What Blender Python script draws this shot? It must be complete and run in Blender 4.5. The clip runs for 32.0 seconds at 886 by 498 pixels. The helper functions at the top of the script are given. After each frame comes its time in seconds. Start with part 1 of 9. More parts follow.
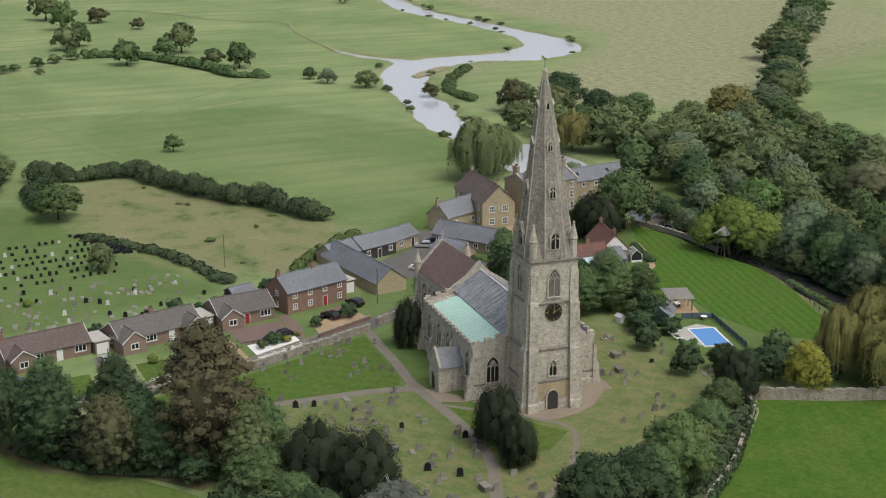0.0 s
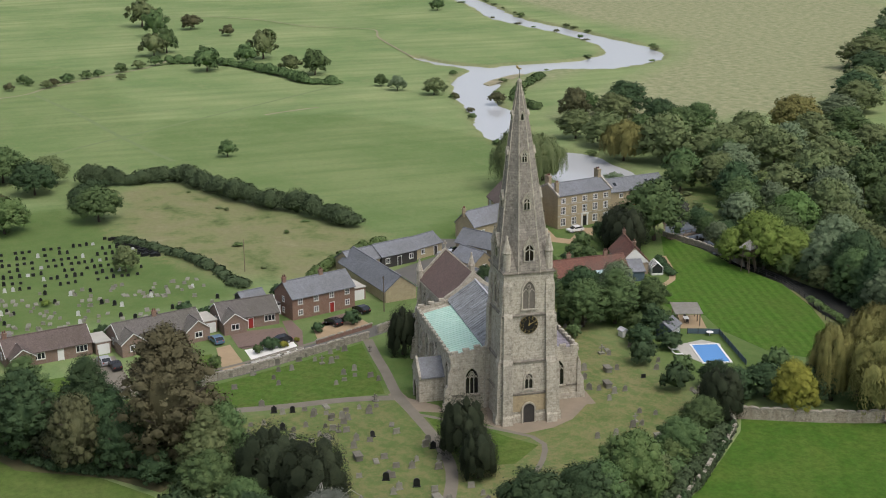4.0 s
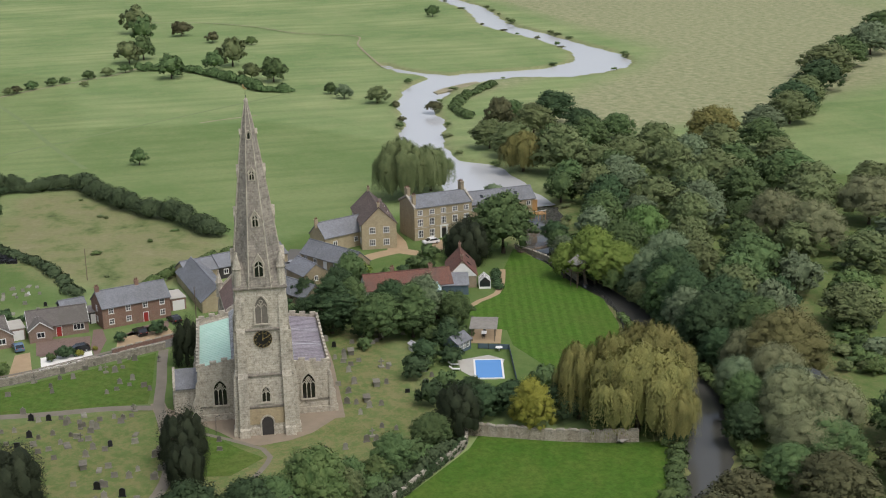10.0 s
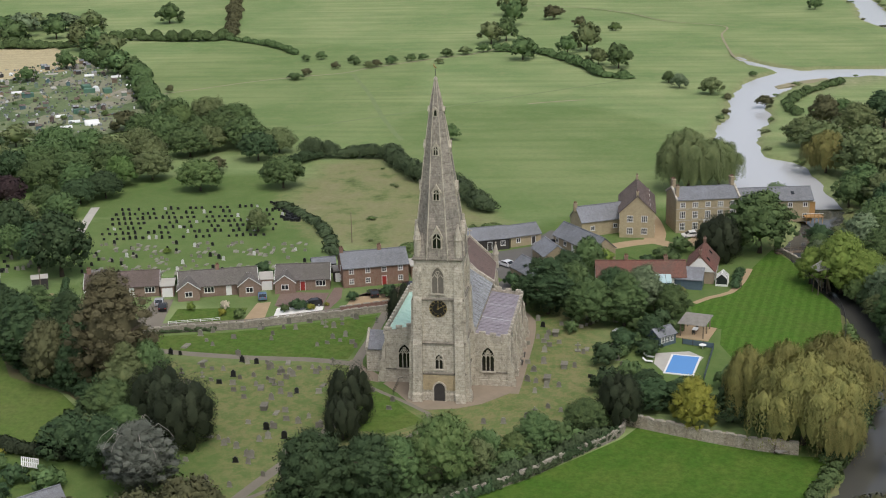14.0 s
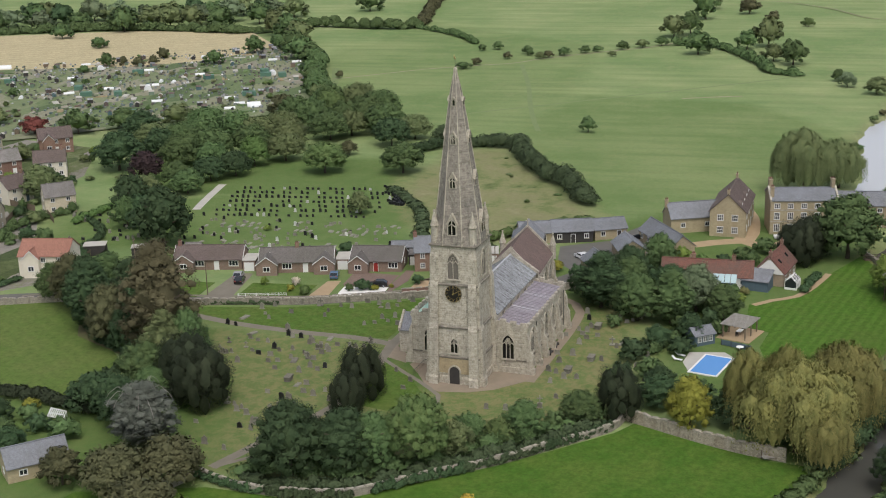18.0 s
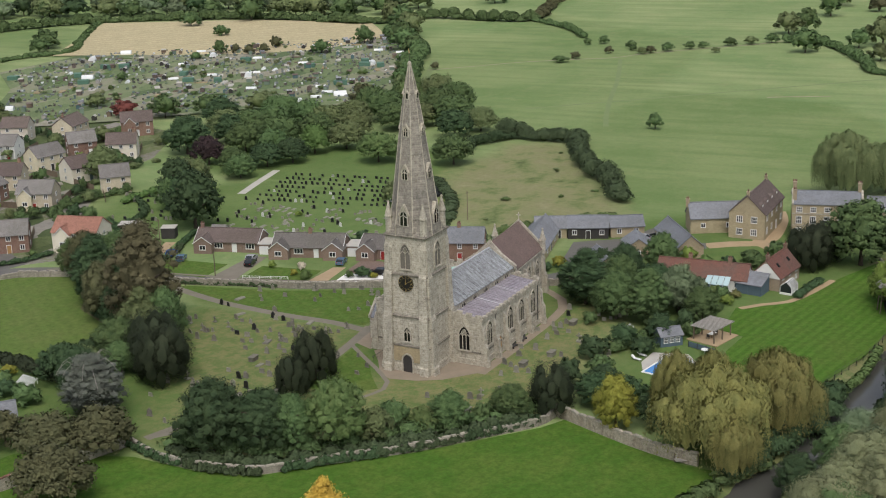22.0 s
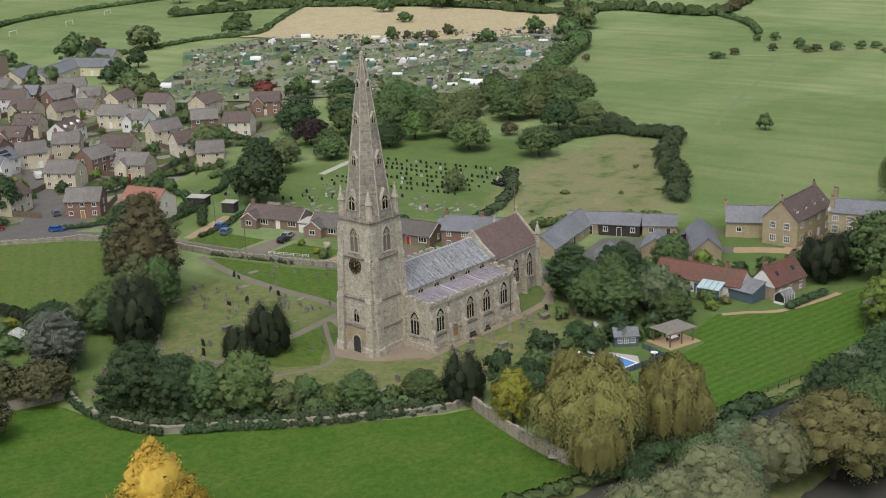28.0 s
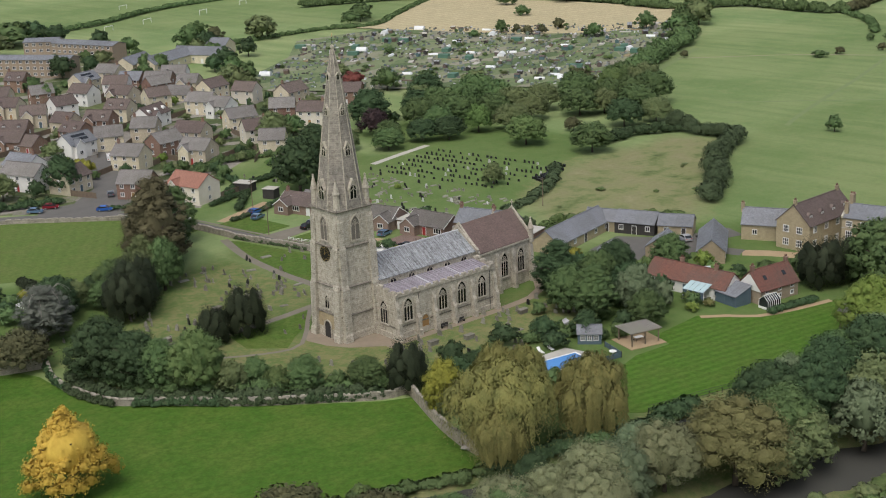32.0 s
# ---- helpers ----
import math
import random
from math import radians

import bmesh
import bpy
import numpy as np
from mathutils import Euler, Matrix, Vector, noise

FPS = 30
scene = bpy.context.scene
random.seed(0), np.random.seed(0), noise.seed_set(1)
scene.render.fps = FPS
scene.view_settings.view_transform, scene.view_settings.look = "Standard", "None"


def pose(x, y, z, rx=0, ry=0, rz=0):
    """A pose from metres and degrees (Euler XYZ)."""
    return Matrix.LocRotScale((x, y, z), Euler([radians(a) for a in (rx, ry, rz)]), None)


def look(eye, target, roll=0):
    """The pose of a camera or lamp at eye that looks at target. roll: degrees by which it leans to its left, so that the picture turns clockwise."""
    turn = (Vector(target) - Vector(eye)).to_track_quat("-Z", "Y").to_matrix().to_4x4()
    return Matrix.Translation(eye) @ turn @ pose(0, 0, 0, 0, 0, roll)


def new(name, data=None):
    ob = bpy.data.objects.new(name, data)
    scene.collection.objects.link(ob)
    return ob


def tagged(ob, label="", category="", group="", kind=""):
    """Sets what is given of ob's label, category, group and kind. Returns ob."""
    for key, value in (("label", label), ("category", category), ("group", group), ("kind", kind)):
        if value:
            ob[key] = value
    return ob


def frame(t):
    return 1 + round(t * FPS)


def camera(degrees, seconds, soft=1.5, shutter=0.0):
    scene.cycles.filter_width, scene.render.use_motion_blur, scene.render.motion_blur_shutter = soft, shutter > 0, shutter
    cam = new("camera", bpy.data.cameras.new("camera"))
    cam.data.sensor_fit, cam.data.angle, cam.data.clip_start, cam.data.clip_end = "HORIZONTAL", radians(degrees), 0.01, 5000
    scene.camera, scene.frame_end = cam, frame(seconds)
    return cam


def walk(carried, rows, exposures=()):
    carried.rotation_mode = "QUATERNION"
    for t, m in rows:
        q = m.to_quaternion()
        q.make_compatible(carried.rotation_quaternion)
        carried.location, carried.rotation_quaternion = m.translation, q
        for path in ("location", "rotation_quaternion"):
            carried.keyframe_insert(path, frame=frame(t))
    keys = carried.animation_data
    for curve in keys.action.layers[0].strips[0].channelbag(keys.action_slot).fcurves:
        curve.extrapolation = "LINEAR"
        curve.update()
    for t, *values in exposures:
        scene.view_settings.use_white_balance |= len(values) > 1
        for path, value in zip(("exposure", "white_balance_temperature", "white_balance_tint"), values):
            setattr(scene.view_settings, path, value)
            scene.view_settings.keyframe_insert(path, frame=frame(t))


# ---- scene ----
cam = camera(35.92, 32.0, soft=1.05)
PATH = [
    (0, (-180.48, 103.47, 89.75), (-6.81, 22.81, 32.04), 0.08),
    (0.5, (-180.65, 102.08, 89.64), (-6.88, 21.47, 32.12), 0.08),
    (1, (-181.7, 100.24, 89.82), (-3.7, 29.35, 32.45), -0.01),
    (1.5, (-183.18, 97.82, 90.1), (-2.72, 33.39, 32.8), -0.06),
    (2, (-184.21, 94.79, 90.11), (-3.72, 30.35, 32.94), -0.13),
    (2.5, (-185.28, 91.44, 90.0), (-4.76, 26.98, 32.93), -0.16),
    (4.5, (-191.11, 76.13, 90.17), (-9.81, 13.56, 33.48), -0.57),
    (5, (-193.09, 72.12, 90.59), (-11.78, 9.5, 33.95), -0.61),
    (5.5, (-194.53, 67.63, 90.69), (-13.16, 5.07, 34.17), -0.72),
    (6, (-195.77, 63.09, 90.74), (-14.39, 0.54, 34.28), -0.78),
    (6.5, (-197.45, 58.57, 91.14), (-16.06, -3.92, 34.64), -0.85),
    (7, (-199.36, 54.17, 91.54), (-17.82, -7.91, 35.08), -0.91),
    (7.5, (-201.0, 49.33, 91.84), (-18.89, -11.11, 35.41), -0.95),
    (8, (-202.53, 44.7, 92.09), (-20.1, -14.72, 35.61), -0.98),
    (8.5, (-204.22, 40.03, 92.35), (-21.18, -17.49, 35.87), -1.06),
    (9, (-205.66, 35.13, 92.34), (-21.78, -19.74, 35.99), -1.10),
    (9.5, (-207.41, 30.35, 92.6), (-22.78, -21.9, 36.2), -1.04),
    (10, (-209.04, 25.47, 92.77), (-23.71, -24.15, 36.27), -1.07),
    (10.5, (-210.82, 20.8, 92.9), (-24.2, -23.6, 36.31), -1.07),
    (11, (-211.98, 15.89, 92.82), (-22.63, -14.7, 36.15), -0.98),
    (11.5, (-213.26, 10.78, 92.73), (-22.55, -9.65, 36.06), -1.03),
    (12, (-214.66, 5.84, 92.71), (-23.18, -4.72, 35.95), -1.06),
    (12.5, (-215.72, 0.7, 92.5), (-23.95, -0.52, 35.71), -1.12),
    (13, (-216.91, -4.5, 92.59), (-25.25, -0.27, 35.62), -1.14),
    (13.5, (-217.66, -9.5, 92.58), (-26.16, -1.82, 35.43), -1.08),
    (14, (-217.99, -14.67, 92.32), (-26.69, -2.71, 35.2), -1.18),
    (14.5, (-218.51, -19.77, 92.18), (-27.67, -2.09, 35.01), -1.19),
    (15, (-218.83, -25.03, 92.22), (-28.73, -0.83, 34.97), -1.29),
    (15.5, (-218.99, -30.1, 92.31), (-29.8, 0.21, 34.98), -1.32),
    (17.5, (-217.96, -50.82, 92.44), (-31.88, -5.38, 34.89), -1.56),
    (18, (-217.39, -55.96, 92.35), (-32.24, -6.92, 34.78), -1.59),
    (18.5, (-216.59, -61.03, 92.46), (-32.29, -9.03, 34.76), -1.66),
    (19, (-216.07, -66.15, 92.45), (-32.67, -11.08, 34.75), -1.63),
    (19.5, (-214.87, -71.17, 92.4), (-32.53, -12.71, 34.64), -1.66),
    (20, (-213.88, -76.34, 92.39), (-32.68, -14.48, 34.6), -1.73),
    (20.5, (-212.26, -81.31, 92.13), (-32.26, -16.04, 34.33), -1.75),
    (21, (-211.16, -86.16, 92.3), (-32.39, -17.72, 34.37), -1.72),
    (21.5, (-209.78, -91.2, 92.35), (-32.33, -19.41, 34.4), -1.80),
    (22, (-208.3, -96.12, 92.37), (-32.22, -21.09, 34.36), -1.80),
    (22.5, (-206.62, -101.13, 92.32), (-31.98, -22.77, 34.35), -1.89),
    (23, (-205.61, -106.33, 92.75), (-32.51, -24.73, 34.63), -1.91),
    (23.5, (-203.52, -110.88, 92.59), (-31.91, -26.2, 34.45), -1.96),
    (24, (-202.1, -116.0, 92.73), (-32.17, -28.05, 34.51), -1.97),
    (24.5, (-199.65, -120.49, 92.49), (-31.4, -29.42, 34.22), -1.96),
    (25, (-197.87, -125.35, 92.39), (-31.33, -31.13, 34.16), -2.02),
    (25.5, (-195.82, -129.99, 92.31), (-31.04, -32.73, 34.09), -1.98),
    (27.5, (-186.4, -148.09, 91.98), (-29.2, -39.04, 33.7), -2.01),
    (28, (-183.85, -151.94, 91.78), (-28.41, -40.36, 33.55), -2.01),
    (28.5, (-181.69, -157.08, 92.11), (-28.28, -42.76, 33.82), -2.17),
    (29, (-179.05, -161.46, 92.08), (-27.65, -44.54, 33.7), -2.12),
    (29.5, (-176.44, -165.78, 92.07), (-27.25, -46.07, 33.66), -2.14),
    (30, (-173.35, -170.26, 91.63), (-26.65, -47.39, 33.44), -2.25),
    (30.5, (-170.52, -174.24, 91.97), (-26.28, -48.63, 33.51), -2.25),
    (31, (-167.48, -178.35, 91.61), (-25.97, -49.63, 33.26), -2.19),
    (31.5, (-164.43, -182.43, 91.85), (-25.46, -51.03, 33.34), -2.25),
    (32, (-161.3, -186.48, 91.57), (-23.63, -53.66, 33.22), -2.33),
]
walk(cam, [(t, look(eye, target, roll)) for t, eye, target, roll in PATH])

# ---- light: an overcast sky with a very soft sun ----
SUN_AZ, SUN_EL = radians(245), radians(60)
world = bpy.data.worlds.new("overcast_sky")
scene.world = world
world.use_nodes = True
wn, wl = world.node_tree.nodes, world.node_tree.links
sky = wn.new("ShaderNodeTexSky")
sky.sky_type = "NISHITA"
sky.sun_disc = False
sky.sun_elevation, sky.sun_rotation = SUN_EL, SUN_AZ
sky.air_density, sky.dust_density, sky.ozone_density = 1.0, 4.0, 0.6
sky_soft = wn.new("ShaderNodeHueSaturation")
sky_soft.inputs["Saturation"].default_value = 0.6
wl.new(sky.outputs[0], sky_soft.inputs["Color"])
wl.new(sky_soft.outputs[0], wn["Background"].inputs["Color"])
wn["Background"].inputs["Strength"].default_value = 0.15
sun_data = bpy.data.lights.new("sun", "SUN")
sun_data.energy, sun_data.angle, sun_data.color = 1.1, radians(35), (1.0, 0.97, 0.93)
sun_ob = new("sun", sun_data)
SUN_DIR = Vector((math.sin(SUN_AZ) * math.cos(SUN_EL), math.cos(SUN_AZ) * math.cos(SUN_EL), math.sin(SUN_EL)))
sun_ob.matrix_world = look(SUN_DIR * 600, (0, 0, 0))
scene.view_settings.exposure = 0.16


# ---- materials ----
def nodes_of(name):
    m = bpy.data.materials.new(name)
    m.use_nodes = True
    return m, m.node_tree.nodes, m.node_tree.links, m.node_tree.nodes["Principled BSDF"]


def rgba(c):
    return (c[0], c[1], c[2], 1.0)


def coords(n, l, mode="Object"):
    return n.new("ShaderNodeTexCoord").outputs[mode]


def noise_at(n, l, vec, scale, detail=4.0, rough=0.6):
    t = n.new("ShaderNodeTexNoise")
    t.inputs["Scale"].default_value, t.inputs["Detail"].default_value, t.inputs["Roughness"].default_value = scale, detail, rough
    l.new(vec, t.inputs["Vector"])
    return t.outputs["Fac"]


def ramp(n, l, fac, stops):
    r = n.new("ShaderNodeValToRGB")
    while len(r.color_ramp.elements) < len(stops):
        r.color_ramp.elements.new(0.5)
    for e, (p, c) in zip(r.color_ramp.elements, stops):
        e.position, e.color = p, rgba(c)
    l.new(fac, r.inputs["Fac"])
    return r.outputs["Color"]


def blend(n, l, fac, a, b, mode="MIX"):
    m = n.new("ShaderNodeMix")
    m.data_type, m.blend_type = "RGBA", mode
    for value, slot in ((fac, 0), (a, 6), (b, 7)):
        if isinstance(value, (int, float)):
            m.inputs[slot].default_value = value
        elif isinstance(value, tuple):
            m.inputs[slot].default_value = rgba(value)
        else:
            l.new(value, m.inputs[slot])
    return m.outputs[2]


def math_node(n, l, op, a, b=0.0, c=0.0):
    m = n.new("ShaderNodeMath")
    m.operation = op
    for i, value in enumerate((a, b, c)):
        if isinstance(value, (int, float)):
            m.inputs[i].default_value = value
        else:
            l.new(value, m.inputs[i])
    return m.outputs[0]


def bumped(n, l, bsdf, height, strength, distance=0.05):
    b = n.new("ShaderNodeBump")
    b.inputs["Strength"].default_value, b.inputs["Distance"].default_value = strength, distance
    l.new(height, b.inputs["Height"])
    l.new(b.outputs[0], bsdf.inputs["Normal"])


def varied(n, l, colour, amount, island=False):
    """Lets the value and a little of the hue vary from thing to thing."""
    info = n.new("ShaderNodeNewGeometry").outputs["Random Per Island"] if island else n.new("ShaderNodeObjectInfo").outputs["Random"]
    h = n.new("ShaderNodeHueSaturation")
    l.new(math_node(n, l, "MULTIPLY_ADD", info, 2 * amount, 1 - amount), h.inputs["Value"])
    if not island:
        l.new(math_node(n, l, "MULTIPLY_ADD", info, amount * 0.12, 0.5 - amount * 0.06), h.inputs["Hue"])
    l.new(colour, h.inputs["Color"])
    return h.outputs[0]


def mat(name, c1, c2, s1=0.4, s2=6.0, rough=0.85, bump=0.3, vary=0.0, metal=0.0, c3=None, spec=0.3):
    """A surface of two tones at a broad scale with fine grain over it."""
    m, n, l, b = nodes_of(name)
    vec = coords(n, l)
    big = ramp(n, l, noise_at(n, l, vec, s1, 5), [(0.35, c1), (0.65, c2)])
    fine = noise_at(n, l, vec, s2, 5, 0.7)
    colour = blend(n, l, math_node(n, l, "MULTIPLY", fine, 0.55), big, c3 or tuple(0.55 * v for v in c1))
    if vary:
        colour = varied(n, l, colour, vary)
    l.new(colour, b.inputs["Base Color"])
    b.inputs["Roughness"].default_value, b.inputs["Metallic"].default_value = rough, metal
    b.inputs["Specular IOR Level"].default_value = spec
    if bump:
        bumped(n, l, b, fine, bump)
    return m


def plain(name, c, rough=0.5, metal=0.0, spec=0.5, vary=0.0):
    m, n, l, b = nodes_of(name)
    vec = coords(n, l)
    colour = blend(n, l, math_node(n, l, "MULTIPLY", noise_at(n, l, vec, 3.0), 0.35), c, tuple(v * 0.7 for v in c))
    if vary:
        colour = varied(n, l, colour, vary)
    l.new(colour, b.inputs["Base Color"])
    b.inputs["Roughness"].default_value, b.inputs["Metallic"].default_value, b.inputs["Specular IOR Level"].default_value = rough, metal, spec
    return m


def coursed(name, c1, c2, mortar, bw, bh, vary=0.12, stain=(0.1, 0.09, 0.07), stain_amount=0.5, rough=0.9, bump=0.5, big=0.25, slope=1.0, gap=0.012, mottle=0.35):
    """Masonry, slates or tiles laid in level courses."""
    m, n, l, b = nodes_of(name)
    vec = coords(n, l)
    sep = n.new("ShaderNodeSeparateXYZ")
    l.new(vec, sep.inputs[0])
    com = n.new("ShaderNodeCombineXYZ")
    l.new(math_node(n, l, "ADD", sep.outputs[0], sep.outputs[1]), com.inputs[0])
    l.new(math_node(n, l, "MULTIPLY", sep.outputs[2], slope), com.inputs[1])
    br = n.new("ShaderNodeTexBrick")
    l.new(com.outputs[0], br.inputs["Vector"])
    br.inputs["Color1"].default_value, br.inputs["Color2"].default_value, br.inputs["Mortar"].default_value = rgba(c1), rgba(c2), rgba(mortar)
    br.inputs["Scale"].default_value, br.inputs["Mortar Size"].default_value = 1.0, gap
    br.inputs["Brick Width"].default_value, br.inputs["Row Height"].default_value = bw, bh
    br.inputs["Bias"].default_value = 0.0
    fine = noise_at(n, l, vec, 3.0, 6, 0.75)
    stretched = n.new("ShaderNodeMapping")
    stretched.inputs["Scale"].default_value = (1.0, 1.0, 0.25)
    l.new(vec, stretched.inputs["Vector"])
    patch = ramp(n, l, noise_at(n, l, stretched.outputs[0], big, 8, 0.78), [(0.42, (0, 0, 0)), (0.66, (1, 1, 1))])
    colour = blend(n, l, math_node(n, l, "MULTIPLY", fine, 0.45), br.outputs["Color"], tuple(0.6 * v for v in c1))
    colour = blend(n, l, math_node(n, l, "MULTIPLY", patch, stain_amount), colour, stain)
    spots = ramp(n, l, noise_at(n, l, vec, 1.5, 7, 0.8), [(0.36, (0.45, 0.44, 0.42)), (0.5, (0.86, 0.86, 0.86)), (0.62, (1, 1, 1))])
    colour = blend(n, l, mottle, colour, spots, "MULTIPLY")
    pale = ramp(n, l, noise_at(n, l, vec, 2.3, 6, 0.8), [(0.55, (0, 0, 0)), (0.68, (1, 1, 1))])
    colour = blend(n, l, math_node(n, l, "MULTIPLY", pale, mottle * 0.5), colour, tuple(min(0.8, 1.45 * v) for v in c1))
    if vary:
        colour = varied(n, l, colour, vary)
    l.new(colour, b.inputs["Base Color"])
    b.inputs["Roughness"].default_value = rough
    b.inputs["Specular IOR Level"].default_value = 0.25
    bumped(n, l, b, math_node(n, l, "SUBTRACT", fine, br.outputs["Fac"]), bump)
    return m


def leafy(name, c1, c2, vary=0.18, rough=0.75):
    """Leaves: tone shifts from clump to clump, from leaf spray to leaf spray and from tree to tree."""
    m, n, l, b = nodes_of(name)
    vec = coords(n, l)
    colour = ramp(n, l, noise_at(n, l, vec, 5.0, 4), [(0.34, c1), (0.66, c2)])
    colour = varied(n, l, colour, 0.06, island=True)
    colour = varied(n, l, colour, vary)
    l.new(colour, b.inputs["Base Color"])
    b.inputs["Roughness"].default_value, b.inputs["Specular IOR Level"].default_value = rough, 0.15
    return m


GRASS = ((0.105, 0.145, 0.04), (0.15, 0.19, 0.06))


def ground_material():
    m, n, l, b = nodes_of("meadow_grass")
    vec = coords(n, l)
    zone = n.new("ShaderNodeAttribute")
    zone.attribute_name = "zone"
    sep = n.new("ShaderNodeSeparateColor")
    l.new(zone.outputs["Color"], sep.inputs[0])
    broad = noise_at(n, l, vec, 0.018, 5, 0.6)
    mid = noise_at(n, l, vec, 0.12, 6, 0.7)
    fine = noise_at(n, l, vec, 1.3, 6, 0.75)
    streak_map = n.new("ShaderNodeMapping")
    streak_map.inputs["Rotation"].default_value = (0, 0, radians(18))
    streak_map.inputs["Scale"].default_value = (0.14, 0.012, 1)
    l.new(vec, streak_map.inputs["Vector"])
    streak = noise_at(n, l, streak_map.outputs[0], 1.0, 2, 0.5)
    # Open-meadow tones are lifted above plain grass; distance haze is in the colour.
    base = ramp(n, l, broad, [(0.38, (0.165, 0.238, 0.092)), (0.62, (0.268, 0.318, 0.145))])
    base = blend(n, l, math_node(n, l, "MULTIPLY", ramp(n, l, streak, [(0.4, (0, 0, 0)), (0.65, (1, 1, 1))]), 0.6), base, (0.145, 0.21, 0.082))
    base = blend(n, l, math_node(n, l, "MULTIPLY", ramp(n, l, mid, [(0.5, (0, 0, 0)), (0.75, (1, 1, 1))]), 0.6), base, (0.265, 0.278, 0.14))
    dry = ramp(n, l, noise_at(n, l, vec, 0.3, 4, 0.6), [(0.3, (0.19, 0.22, 0.11)), (0.5, (0.27, 0.275, 0.155)), (0.7, (0.35, 0.335, 0.2))])
    lush = ramp(n, l, mid, [(0.3, (0.062, 0.118, 0.026)), (0.7, (0.096, 0.155, 0.042))])
    lush = blend(n, l, math_node(n, l, "MULTIPLY", ramp(n, l, noise_at(n, l, vec, 0.36, 8, 0.8), [(0.43, (0, 0, 0)), (0.56, (1, 1, 1))]), math_node(n, l, "MINIMUM", math_node(n, l, "MULTIPLY_ADD", sep.outputs[2], 2.6, 0.14), 0.85)), lush, (0.215, 0.186, 0.085))
    wild = ramp(n, l, noise_at(n, l, vec, 0.11, 4, 0.62), [(0.3, (0.075, 0.1, 0.04)), (0.38, (0.14, 0.17, 0.068)), (0.5, (0.205, 0.212, 0.1)), (0.6, (0.215, 0.208, 0.108)), (0.72, (0.245, 0.235, 0.132))])
    colour = blend(n, l, sep.outputs[0], base, dry)
    colour = blend(n, l, sep.outputs[1], colour, lush)
    colour = blend(n, l, sep.outputs[2], colour, wild)
    tuft = ramp(n, l, noise_at(n, l, vec, 0.7, 8, 0.82), [(0.44, (0, 0, 0)), (0.62, (1, 1, 1))])
    rank = math_node(n, l, "MULTIPLY_ADD", math_node(n, l, "MAXIMUM", sep.outputs[0], sep.outputs[2]), 0.06, 0.18)
    colour = blend(n, l, math_node(n, l, "MULTIPLY", tuft, rank), colour, (0.06, 0.09, 0.028))
    l.new(colour, b.inputs["Base Color"])
    b.inputs["Roughness"].default_value, b.inputs["Specular IOR Level"].default_value = 0.95, 0.1
    bumped(n, l, b, tuft, 0.3, 0.2)
    return m


def striped(name, c1, c2, pitch, angle, patch):
    """Mown grass with the light and dark bands of a roller."""
    m, n, l, b = nodes_of(name)
    vec = coords(n, l)
    mp = n.new("ShaderNodeMapping")
    mp.inputs["Rotation"].default_value = (0, 0, radians(angle))
    l.new(vec, mp.inputs["Vector"])
    w = n.new("ShaderNodeTexWave")
    w.inputs["Scale"].default_value, w.inputs["Distortion"].default_value, w.inputs["Detail"].default_value = 0.314 / pitch, 0.6, 2.0
    l.new(mp.outputs[0], w.inputs["Vector"])
    colour = ramp(n, l, w.outputs["Fac"], [(0.3, c1), (0.7, c2)])
    colour = blend(n, l, math_node(n, l, "MULTIPLY", ramp(n, l, noise_at(n, l, vec, 0.09, 6, 0.7), [(0.45, (0, 0, 0)), (0.7, (1, 1, 1))]), 0.55), colour, patch)
    fine = noise_at(n, l, vec, 0.9, 8, 0.8)
    colour = blend(n, l, math_node(n, l, "MULTIPLY", ramp(n, l, noise_at(n, l, vec, 0.3, 8, 0.8), [(0.46, (0, 0, 0)), (0.66, (1, 1, 1))]), 0.4), colour, patch)
    colour = blend(n, l, math_node(n, l, "MULTIPLY", ramp(n, l, fine, [(0.42, (0, 0, 0)), (0.62, (1, 1, 1))]), 0.5), colour, tuple(0.45 * v for v in c1))
    l.new(colour, b.inputs["Base Color"])
    b.inputs["Roughness"].default_value, b.inputs["Specular IOR Level"].default_value = 0.95, 0.1
    bumped(n, l, b, fine, 0.5, 0.15)
    return m


def patched(name, stops, scale, rough=0.95):
    """Plots of soil, straw and greenery side by side."""
    m, n, l, b = nodes_of(name)
    vec = coords(n, l)
    mp = n.new("ShaderNodeMapping")
    mp.inputs["Rotation"].default_value, mp.inputs["Scale"].default_value = (0, 0, radians(24)), (0.45, 1.0, 1.0)
    l.new(vec, mp.inputs["Vector"])
    v = n.new("ShaderNodeTexVoronoi")
    v.distance = "CHEBYCHEV"
    v.inputs["Scale"].default_value = scale
    l.new(mp.outputs[0], v.inputs["Vector"])
    sep = n.new("ShaderNodeSeparateColor")
    l.new(v.outputs["Color"], sep.inputs[0])
    fine = noise_at(n, l, vec, 0.5, 7, 0.8)
    colour = ramp(n, l, math_node(n, l, "MULTIPLY_ADD", fine, 0.7, math_node(n, l, "MULTIPLY_ADD", sep.outputs[0], 0.6, -0.15)), stops)
    l.new(colour, b.inputs["Base Color"])
    b.inputs["Roughness"].default_value, b.inputs["Specular IOR Level"].default_value = rough, 0.1
    bumped(n, l, b, fine, 0.7, 0.3)
    return m


